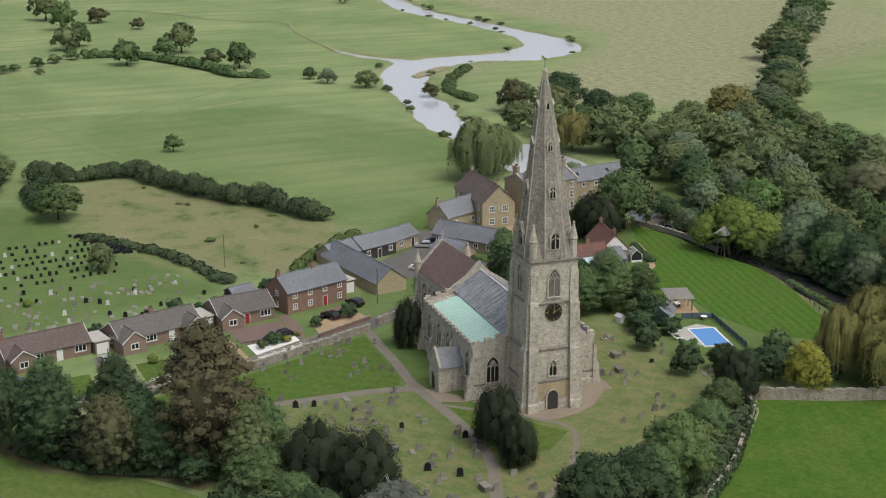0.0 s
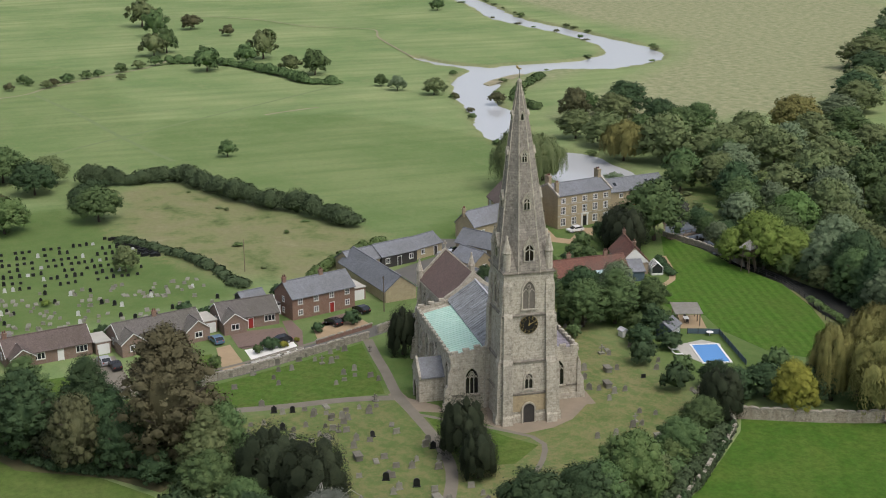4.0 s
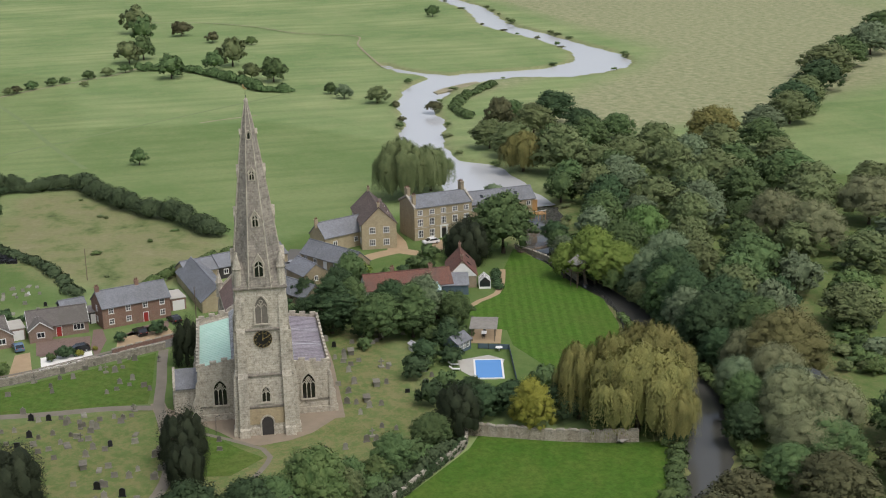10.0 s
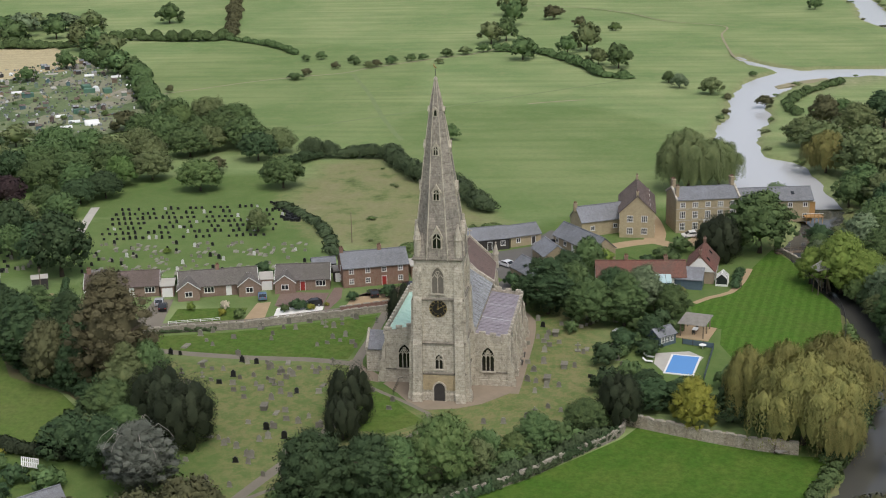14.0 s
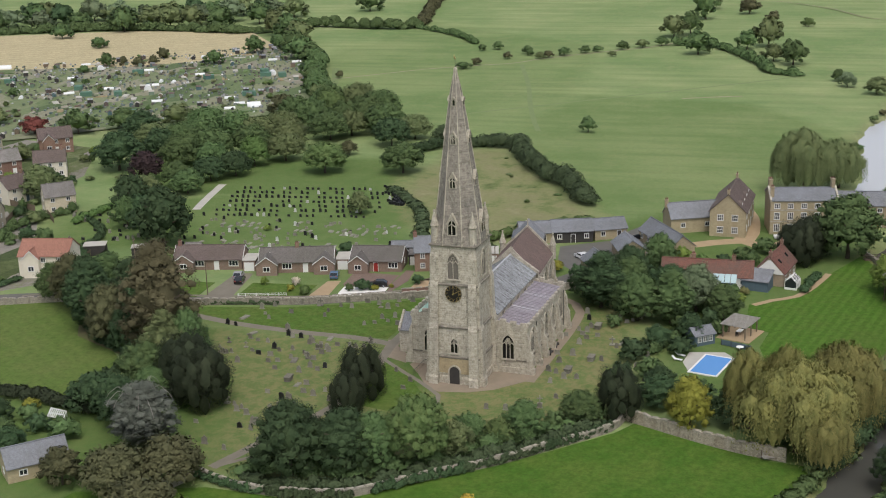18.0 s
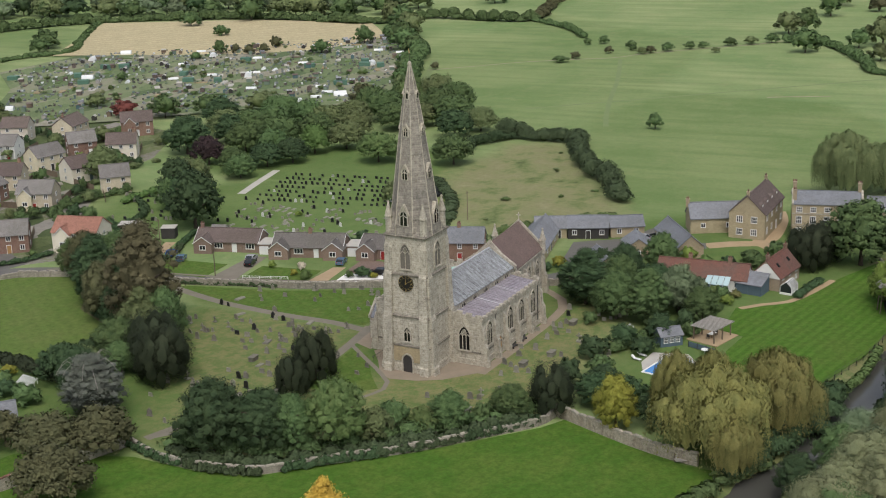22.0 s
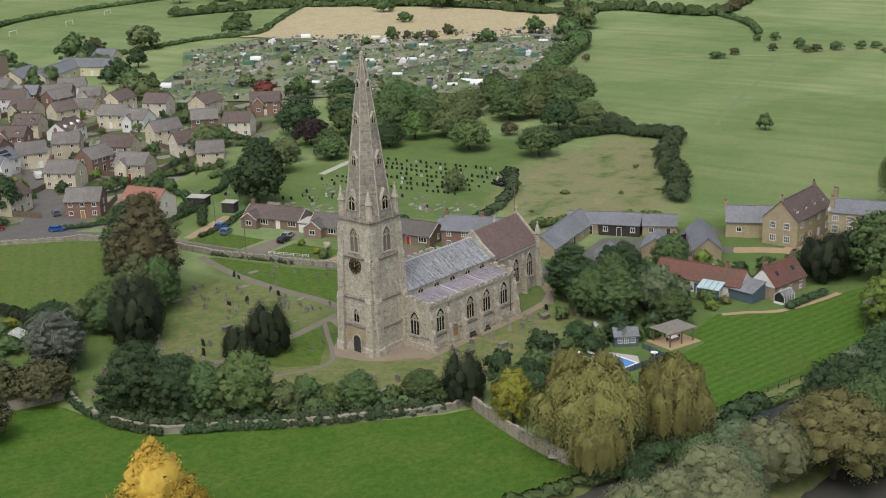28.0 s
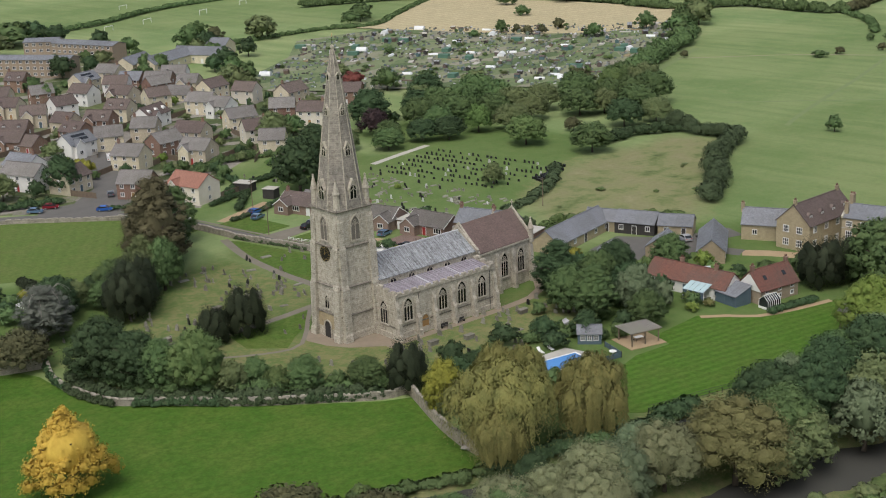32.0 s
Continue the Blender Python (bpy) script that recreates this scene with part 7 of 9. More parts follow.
def tree(x, y, r, h, leaf="green", kind="round", category="tree", group="", low=None):
    """A tree with its trunk and crown; r: the crown's radius, h: its height. None grows in the water."""
    if x > 130 and bank_distance(np.array([float(x)]), np.array([float(y)]))[0] < 0.4:
        return None
    if kind == "big" and (x > 62 or y < -97 or y > 100):
        kind = "mid"
    COUNT[0] += 1
    i = COUNT[0]
    noun = {"weep": "weeping willow", "column": "clipped-looking yew", "shrub": "rounded bush"}.get(kind, "broadleaved tree")
    name = {"weep": "willow_tree", "column": "yew_tree", "shrub": "bush", "far": "hedgerow_tree", "round": "small_tree", "dome": "spreading_tree"}.get(kind, "tree")
    place = {"far": "in a distant hedgerow", "shrub": "on rough grass", "column": "beside the churchyard grass"}.get(kind, "with a full uneven crown")
    ob = thing(name, f"{TREE_WORDS[leaf]} {noun} {place}", "bush" if kind == "shrub" else "tree", pose(x, y, 0, 0, 0, (i * 77) % 360), group)
    if low is None:
        low = {"shrub": 0.0, "column": 0.02, "weep": 0.02, "tall": 0.05, "far": 0.08}.get(kind, 0.1)
    variants = {"far": 3, "shrub": 3, "round": 4, "column": 2, "weep": 2, "dome": 3, "big": 3, "mid": 4, "cone": 1, "tall": 2, "billow": 3}[kind]
    jr = 0.92 + 0.16 * ((i * 37) % 10) / 10
    part("crown", crown_for(kind, leaf, i % variants), None, ob, "", Matrix.Translation((0, 0, h * low)) @ Matrix.Diagonal((r * jr, r / jr, h * (1 - low) * 1.04, 1)))
    if kind != "shrub":
        part("trunk", TRUNKS[i % 3], None, ob, "", Matrix.Diagonal((min(h * 0.55, r * 1.25), min(h * 0.55, r * 1.25), h * 0.8, 1)))
    return ob


# trees of the churchyard and its edges
for row in (
    (1.6, 57.0, 8.2, 23.5, "russet", "tall"), (12.0, 68.0, 5.6, 16.0, "dark", "tall"), (20.5, 77.0, 5.2, 14.5, "green", "tall"), (24.5, 88.0, 5.0, 13.0, "brown", "big"), (13.5, 77.5, 5.6, 15.0, "dark", "tall"), (21.0, 83.0, 5.2, 14.0, "dark", "big"), (6.5, 70.5, 5.4, 13.0, "brown", "big"), (3.0, 64.0, 4.6, 11.0, "dark", "big"), (10.5, 72.5, 4.6, 8.0, "yew", "round"), (-5.5, 53.0, 4.8, 12.5, "osier", "tall"), (29.0, 95.0, 4.2, 9.0, "green", "big"), (-2.0, 60.0, 3.6, 6.0, "dark", "round"),
    (-2.5, 49.8, 4.6, 12.5, "green", "big"), (8.5, 65.5, 5.4, 12.0, "dark", "big"), (-18.0, 40.2, 6.2, 10.4, "yew", "column"), (-13.0, 45.2, 6.0, 11.0, "yew", "column"),
    (-35.4, 42.6, 6.4, 11.6, "grey", "tall"), (-24.0, 57.0, 5.5, 8.0, "dark", "round"), (-12.0, 54.0, 5.2, 9.0, "green", "big"), (-28.0, 50.5, 4.6, 9.5, "dark", "big"),
    (-46.5, 33.0, 6.4, 8.0, "brown", "dome"), (-52.0, 39.0, 6.0, 8.5, "brown", "dome"), (-63.0, 29.0, 7.2, 9.0, "brown", "dome"), (-50.0, 49.0, 4.0, 6.5, "brown", "round"),
    (-40.2, 15.8, 6.8, 12.6, "dark", "big"), (-38.4, 8.2, 5.6, 11.4, "dark", "big"), (-36.0, 4.0, 4.6, 10.2, "green", "big"), (-32.6, -2.2, 5.9, 12.2, "rough", "big"), (-29.4, -7.4, 3.4, 6.6, "osier", "round"), (-24.0, -13.0, 2.8, 5.2, "rough", "round"), (-25.2, -8.4, 3.4, 6.2, "green", "round"),
    (-20.4, -16.4, 3.9, 6.8, "green", "big"), (-13.2, -24.3, 3.7, 6.4, "green", "big"), (-28.4, -4.4, 2.6, 4.6, "brown", "shrub"), (-16.8, -20.6, 2.6, 4.0, "green", "shrub"),
    (-8.9, 14.4, 4.6, 9.6, "yew", "column"), (-16.4, 14.8, 3.5, 7.4, "yew", "column"), (-9.2, -30.0, 4.3, 8.8, "yew", "column"), (36.1, 9.8, 3.3, 9.0, "yew", "column"),
    (17.0, -29.4, 3.6, 4.6, "dark", "shrub"), (3.2, -28.8, 3.4, 5.2, "dark", "shrub"), (21.6, -37.6, 3.0, 3.6, "dark", "shrub"), (24.2, -33.0, 3.2, 4.6, "dark", "round"), (9.0, -33.0, 3.2, 4.2, "green", "shrub"),
    (-3.8, -36.0, 4.2, 6.0, "dark", "round"), (-4.4, -41.5, 4.4, 6.6, "dark", "round"), (-12.4, -41.8, 4.2, 9.8, "yellow", "big"), (-8.6, -48.6, 4.6, 7.2, "dark", "round"), (2.0, -35.6, 3.2, 5.4, "dark", "round"), (5.0, -50.0, 3.6, 4.6, "green", "shrub"),
    (-17.2, -58.4, 9.4, 14.8, "willow", "weep"), (-9.6, -51.0, 4.6, 13.2, "willow", "weep"), (-5.0, -66.4, 7.2, 13.8, "willow", "weep"), (-9.2, -56.4, 4.8, 14.2, "willow", "weep"), (-22.6, -62.4, 4.8, 9.6, "willow", "weep"),
    (45.0, -19.4, 5.6, 11.8, "dark", "tall"), (38.4, -27.6, 5.2, 10.4, "green", "big"), (37.8, -34.2, 5.0, 11.2, "green", "tall"), (45.6, -38.4, 4.6, 10.6, "sage", "big"), (29.2, -38.8, 3.4, 5.6, "dark", "round"),
    (52.0, -24.6, 4.8, 9.4, "green", "big"), (60.0, -23.6, 4.4, 9.4, "dark", "big"), (65.0, -17.4, 3.2, 6.2, "dark", "round"), (51.0, -33.0, 4.6, 8.4, "dark", "big"), (41.5, -44.0, 4.0, 7.6, "green", "big"), (72.0, -28.6, 4.4, 8.8, "green", "big"),
    (50.5, -14.8, 3.2, 6.6, "dark", "round"), (56.0, -45.0, 2.2, 3.0, "green", "shrub"), (78.0, -33.0, 2.6, 4.0, "lime", "shrub"),
    (87.4, -68.7, 8.2, 15.6, "green", "big"), (82.0, -58.4, 6.0, 9.6, "yew", "column"), (88.4, -60.2, 5.2, 9.0, "yew", "column"), (92.5, -57.0, 3.0, 5.0, "dark", "shrub"), (88.0, -50.6, 3.2, 4.0, "green", "shrub"), (82.0, -46.0, 2.8, 3.4, "green", "shrub"),
    (58.8, -80.8, 6.8, 13.0, "lime", "big"), (64.4, -75.6, 4.0, 9.0, "lime", "big"), (56.0, -85.2, 6.2, 10.6, "lime", "big"), (64.6, -82.2, 5.6, 12.4, "lime", "big"),
    (145.0, -59.0, 9.4, 16.5, "osier", "weep"), (152.0, -68.0, 6.6, 13.0, "osier", "weep"),
    (70.4, 89.6, 7.6, 16.0, "dark", "big"), (76.5, 97.0, 5.2, 12.0, "dark", "big"), (106.4, 51.7, 3.5, 6.4, "osier", "round"), (151.7, 53.0, 7.2, 9.6, "green", "dome"), (148.7, 75.8, 7.4, 9.6, "rough", "dome"),
    (154.0, 99.9, 5.6, 9.6, "bright", "dome"), (141.0, 100.5, 5.8, 8.0, "dark", "dome"), (134.5, 105.5, 5.8, 7.4, "dark", "dome"), (120.0, 106.0, 5.6, 7.2, "green", "dome"), (146.5, 110.0, 6.2, 9.4, "green", "dome"),
    (162.0, 93.0, 7.0, 9.0, "osier", "dome"), (192.0, 89.0, 8.0, 10.0, "green", "dome"), (204.0, 74.0, 9.0, 10.6, "green", "dome"), (186.0, 66.5, 7.0, 9.6, "dark", "dome"), (214.0, 84.0, 8.0, 11.0, "green", "dome"), (197.0, 62.0, 6.0, 8.6, "osier", "dome"), (164.0, 125.0, 7.0, 9.6, "green", "dome"),
    (172.0, 76.0, 3.2, 4.8, "brown", "round"), (182.0, 150.0, 8.0, 11.0, "dark", "big"), (143.0, 138.6, 8.4, 13.0, "dark", "big"), (132.0, 124.0, 5.6, 9.6, "purple", "round"), (183.0, 110.0, 7.4, 9.6, "osier", "dome"), (170.0, 141.0, 6.6, 9.4, "osier", "big"), (160.0, 133.0, 6.6, 10.4, "dark", "big"),
    (105.5, 142.5, 5.8, 11.0, "osier", "big"), (92.0, 108.6, 5.8, 13.0, "dark", "big"), (101.0, 108.4, 5.0, 10.4, "osier", "round"), (84.0, 106.0, 4.6, 9.0, "green", "round"), (31.0, 144.0, 5.6, 11.5, "dark", "big"), (47.5, 158.0, 3.2, 4.6, "yellow", "shrub"),
    (16.0, 150.0, 5.0, 8.0, "osier", "big"), (68.0, 120.0, 2.8, 4.6, "green", "shrub"), (61.0, 136.0, 2.4, 4.0, "green", "shrub"), (118.0, 160.0, 3.4, 5.0, "lime", "round"), (101.0, 161.0, 2.6, 4.0, "green", "shrub"),
    (42.0, 43.4, 1.6, 2.4, "rough", "shrub"), (47.2, 32.6, 1.9, 2.6, "dark", "shrub"), (55.4, 14.2, 2.4, 3.2, "dark", "shrub"), (53.2, 21.6, 1.6, 2.2, "dark", "shrub"), (47.4, 29.6, 1.2, 1.5, "yellow", "shrub"), (44.0, 47.4, 1.2, 1.6, "yellow", "shrub"), (47.0, 54.6, 1.2, 2.0, "lime", "shrub"),
    (70.4, 36.0, 2.0, 3.0, "dark", "shrub"), (65.0, 61.0, 2.0, 2.8, "dark", "shrub"), (88.0, 70.0, 1.2, 1.6, "lime", "shrub"), (72.0, 44.0, 2.4, 3.2, "dark", "shrub"), (76.5, 24.0, 2.4, 3.4, "dark", "shrub"), (79.0, 17.0, 2.6, 3.0, "hedge", "shrub"),
    (-68.4, -18.6, 7.6, 14.0, "amber", "cone"), (-56.0, -54.0, 7.0, 7.6, "brown", "dome"), (-47.0, -62.0, 5.6, 6.0, "brown", "dome"),
    (-38.6, -78.0, 6.2, 10.0, "silver", "billow"), (-26.8, -72.6, 3.6, 7.4, "dark", "big"), (-25.0, -82.0, 6.4, 11.0, "silver", "billow"), (-13.0, -85.5, 6.0, 11.0, "silver", "billow"), (-4.6, -92.0, 8.4, 13.6, "olive", "billow"), (7.0, -93.0, 6.4, 12.6, "green", "big"), (-18.0, -77.5, 4.6, 8.8, "green", "big"), (-31.0, -79.0, 4.8, 9.0, "silver", "billow"), (-21.0, -83.5, 5.4, 10.2, "sage", "billow"), (-11.0, -79.6, 4.6, 8.6, "sage", "billow"), (-1.0, -86.4, 5.0, 9.6, "silver", "billow"), (-43.0, -72.0, 5.0, 7.4, "green", "big"), (-30.0, -86.0, 6.4, 11.0, "silver", "billow"),
    (22.0, -85.4, 5.2, 10.4, "sage", "big"), (34.0, -86.4, 5.4, 11.4, "green", "big"), (46.5, -88.0, 5.4, 11.0, "sage", "big"), (6.0, -84.6, 4.0, 7.4, "dark", "big"), (14.3, -86.4, 6.4, 12.4, "dark", "big"), (19.0, -92.0, 6.4, 13.0, "dark", "big"), (26.5, -98.0, 6.6, 12.6, "osier", "big"), (28.5, -88.6, 6.6, 12.6, "dark", "big"), (39.4, -90.6, 7.0, 13.4, "dark", "big"), (-40.0, -80.0, 6.2, 9.6, "green", "big"), (-52.0, -74.0, 6.6, 9.6, "brown", "big"),
):
    tree(*row)
# pale bare limbs arching through the weeping tree
bare = thing("bare_branches", "pale arching bare branches of a weeping tree", "branches", pose(-35.4, 42.6, 0))
M_PALEBARK = mat("pale_grey_bark", (0.4, 0.38, 0.34), (0.3, 0.28, 0.25), 1, 6, 0.9, 0.3)
for k in range(24):
    a, rr, zz = k * 2.4 + RNG.normal(0, 0.7), RNG.uniform(1.5, 5.4), RNG.uniform(8.6, 11.8)
    ca, sa = math.cos(a), math.sin(a)
    part("limb", Geo().tube([(0, 0, 6.5), (0.35 * rr * ca, 0.35 * rr * sa, zz - 1.2), (0.7 * rr * ca, 0.7 * rr * sa, zz - 0.2), (rr * ca, rr * sa, zz - 1.4), (1.12 * rr * ca, 1.12 * rr * sa, zz - 2.4)], 0.06, 0.025, 4), M_PALEBARK, bare)
part("stem", Geo().tube([(0, 0, 0), (0, 0, 7)], 0.2, 0.14, 6), M_PALEBARK, bare)
# bushes overhanging the moat below the lawn
for row in ((36.0, -84.0, 3.2, 5.0, "green"), (42.0, -84.6, 3.4, 5.6, "osier"), (47.6, -84.4, 3.2, 5.0, "dark"), (53.0, -82.6, 3.2, 5.2, "rough"), (59.0, -82.0, 3.4, 5.6, "green"), (66.0, -80.6, 3.4, 6.0, "brown"), (72.0, -80.0, 3.2, 5.4, "green"), (78.4, -80.4, 3.4, 6.0, "sage"), (85.0, -81.6, 3.4, 5.6, "green"), (92.0, -83.0, 3.6, 6.0, "dark")):
    tree(*row, "round")
# rank bushes in the clearing beyond the woods
rg = np.random.default_rng(77)
for i in range(46):
    k, o = rg.random(), rg.normal(0, 7)
    tree(-12 + 80 * k + 0.5 * o, -103 - 48 * k - 0.8 * o, rg.uniform(1.6, 3.6), rg.uniform(1.2, 3.4), ("green", "rough", "rough", "sage", "osier")[i % 5], "shrub")
# full borders and bushes round the cottages and the pergola
for row in ((29.8, -41.0, 2.2, 2.8, "dark"), (33.4, -43.4, 2.4, 3.2, "green"), (37.6, -41.6, 2.6, 4.0, "dark"), (44.9, -42.4, 2.4, 3.4, "purple"), (48.8, -41.0, 2.8, 4.6, "green"), (52.0, -40.4, 3.2, 6.0, "sage"), (55.4, -38.0, 3.0, 5.6, "dark"), (57.6, -43.0, 2.0, 2.6, "rough"), (53.4, -46.4, 1.8, 2.2, "lime"), (57.8, -47.4, 1.4, 1.8, "olive"),
            (57.0, -32.4, 2.6, 4.6, "green"), (46.6, -33.0, 2.6, 4.4, "dark"), (33.6, -36.6, 2.4, 3.6, "green"), (28.0, -33.4, 2.0, 2.8, "rough"), (71.6, -31.8, 2.4, 3.6, "green"), (74.6, -37.6, 2.4, 3.4, "bright"), (77.4, -42.0, 2.2, 3.0, "dark"), (73.6, -43.0, 2.0, 2.8, "rough"), (79.2, -48.0, 2.4, 3.2, "green"), (69.0, -25.0, 2.4, 3.6, "rough"), (63.4, -27.2, 2.4, 4.0, "dark"),
            (67.0, -6.6, 2.0, 2.8, "yellow"), (63.4, -5.0, 1.6, 2.2, "dark"), (58.0, -13.0, 2.0, 3.0, "green"), (62.0, -12.0, 2.4, 3.6, "dark"), (41.0, -24.0, 2.2, 3.2, "dark"), (34.0, -23.6, 2.0, 2.8, "green"), (-14.6, 58.6, 3.4, 5.4, "dark"), (-7.4, 47.6, 2.8, 4.6, "dark"), (-30.6, 47.0, 3.0, 5.4, "green")):
    tree(*row, "shrub")
# a garden below the green field
for row in ((-25, 69, 1.8, 2.4, "yellow", "shrub"), (-29, 67, 2.6, 3.0, "green", "shrub"), (-33, 63, 2.8, 3.4, "dark", "shrub"), (-35, 57, 3.2, 4.0, "green", "shrub"), (-31, 72, 3.2, 4.5, "dark", "round"), (-37, 68, 3.4, 4.0, "green", "round"), (-42, 63, 3.4, 5.0, "dark", "round"), (-26, 53, 4.2, 7.0, "dark", "round"), (-21, 55, 3.6, 6.5, "osier", "round"), (-17, 50, 4.0, 6.5, "green", "big")):
    tree(*row)
# the smooth-headed plantation behind the cemetery
for row in ((170, 107, 7, 10, "green"), (161, 116, 7, 10, "green"), (178, 98, 7, 10, "osier"), (192, 105, 7, 10, "osier"), (206, 100, 8, 11, "green"), (184, 118, 7, 11, "green"), (172, 124, 8, 11, "green"), (185, 129, 8, 12, "green"), (164, 128, 7, 11, "green"),
            (217, 110, 7, 10, "green"), (225, 100, 7, 11, "rough"), (210, 90, 7, 10, "green"), (222, 81, 8, 12, "green"), (233, 92, 8, 12, "osier"), (236, 104, 7, 11, "green"), (199, 84, 6, 9, "osier"), (150, 122, 7, 10, "green"), (126, 112, 5, 8, "green"), (112, 116, 5, 7, "osier")):
    tree(*row, "dome")
tree(48.0, 47.6, 1.3, 2.1, "pampas", "shrub")
# the wooded river meadows to the south; paler leaves for willows and for haze
for row in (
    (185, -103, 8, 12, "osier", "big"), (157, -109, 9.5, 16, "osier", "big"), (166, -100, 7, 12, "willow", "weep"), (227, -112, 6, 12, "brown", "round"), (229, -132, 9, 13, "dark", "big"), (212, -119, 8, 12, "osier", "big"), (180, -126, 8, 13, "green", "big"), (134, -118, 7, 11, "sage", "big"),
    (142, -136, 8, 13, "osier", "big"), (124, -141, 8.5, 13, "osier", "big"), (155, -128, 8, 12, "osier", "big"), (182, -169, 9, 13, "willow", "dome"), (168, -179, 8, 11, "green", "big"), (160, -160, 8, 12, "osier", "big"), (216, -216, 10, 13, "dark", "big"), (203, -208, 9, 12, "osier", "big"), (230, -229, 9, 12, "osier", "big"),
    (256, -250, 10, 13, "dark", "big"), (281, -268, 12, 15, "osier", "big"), (305, -290, 11, 14, "green", "big"), (330, -318, 12, 16, "sage", "big"), (356, -340, 12, 17, "green", "big"), (390, -372, 12, 15, "green", "big"), (192, -192, 8, 10, "sage", "big"),
    (77.5, -100, 6.6, 12.5, "bright", "big"), (68, -107, 5.6, 11, "osier", "big"), (60.5, -105, 5.4, 11, "osier", "big"), (104, -139, 8, 13, "green", "big"), (112, -128, 7.4, 13, "osier", "big"), (96, -124, 7, 12, "sage", "big"), (86, -116, 6.6, 12, "osier", "big"), (76, -134, 8, 13, "silver", "billow"), (64, -137, 8, 13, "silver", "billow"),
    (44, -111, 7.4, 13, "green", "big"), (54, -96, 6.6, 12.5, "sage", "big"), (47, -100, 6.0, 12, "osier", "big"), (36, -104, 6.6, 12, "green", "big"), (47, -141, 7, 10, "osier", "big"), (82, -163, 9, 13, "silver", "billow"), (92, -152, 8, 12, "osier", "big"), (60, -160, 8, 11, "sage", "big"), (120, -162, 8, 12, "green", "big"),
    (98, -98, 6, 11, "green", "big"), (110, -104, 6.4, 12, "dark", "big"), (122, -106, 6.4, 12, "osier", "big"), (138, -104, 6, 10, "green", "round"), (88, -92, 5, 10, "sage", "big"), (72, -92, 5, 11, "green", "big"), (16, -118, 7, 10, "osier", "big"), (28, -126, 6, 8, "rough", "dome"), (-34, -98, 7, 11, "green", "big"), (-48, -90, 7, 10, "brown", "big"),
    (200, -100, 7, 10, "osier", "round"), (236, -120, 6, 9, "green", "round"), (150, -146, 7, 12, "sage", "big"), (134, -152, 8, 12, "green", "big"), (170, -144, 8, 12, "osier", "big"), (196, -142, 7, 10, "green", "big"), (208, -134, 7, 10, "dark", "big"), (146, -172, 7, 10, "osier", "big"), (108, -180, 8, 10, "osier", "big"), (62, -190, 9, 11, "green", "big"), (30, -160, 8, 11, "osier", "big"), (40, -180, 9, 12, "sage", "big"), (10, -150, 8, 11, "green", "big"),
    (128, -98, 5, 9, "green", "round"), (132, -80, 4, 6, "sage", "round"), (124, -72, 3, 4, "osier", "shrub"), (268, -100, 4, 4, "brown", "round"), (292, -84, 5, 7, "osier", "round"), (306, -74, 4, 6, "sage", "round"), (318, -71, 3, 5, "green", "round"),
):
    tree(*row)
for row in ((97, -98, 6, 9, "green"), (109, -117, 7, 11, "osier"), (111, -128, 7, 11, "dark"), (119, -144, 7, 11, "osier"), (74, -96, 5, 9, "green"), (87, -121, 6, 10, "sage"), (83, -130, 6.5, 10, "green"), (140, -118, 7, 11, "green"), (128, -114, 6, 10, "sage"),
            (150, -118, 7, 11, "osier"), (165, -118, 7, 10, "green"), (62, -118, 6, 11, "green"), (72, -138, 7, 11, "osier"), (98, -108, 5, 9, "sage"), (60, -130, 6, 10, "osier"), (105, -160, 8, 12, "osier"), (120, -158, 8, 11, "green"), (38, -118, 6, 10, "sage"),
            (-1, -97, 5, 9, "osier"), (7, -97, 5, 9.5, "osier"), (17, -101, 5.5, 12, "sage"), (24, -106, 5, 10, "dark"), (176, -112, 6, 9, "osier"), (190, -118, 6, 9, "green")):
    tree(*row, "round")
# trees standing in the far hedgerows
for row in ((193, 350, 6, 8, "green"), (185, 347, 5, 7, "dark"), (200, 296, 6, 8, "green"), (193, 279, 6, 9, "dark"), (215, 320, 7, 10, "dark"), (180, 257, 6, 9, "green"), (206, 316, 5, 8, "osier"), (216, 292, 6, 9, "dark"), (196, 378, 7, 9, "dark"),
            (190, 427, 9, 11, "dark"), (180, 433, 9, 11, "green"), (192, 411, 8, 10, "dark"), (168, 346, 4, 6, "green"), (137, 316, 7, 10, "dark"), (112, 296, 5, 7, "green"), (162, 230, 6, 9, "osier"), (172, 238, 6, 9, "green"), (206, 306, 5, 7, "green"), (182, 272, 5, 7, "dark"), (176, 318, 5, 7, "green"), (152, 318, 5, 8, "dark"), (160, 290, 4, 6, "green")):
    tree(*row, "far")
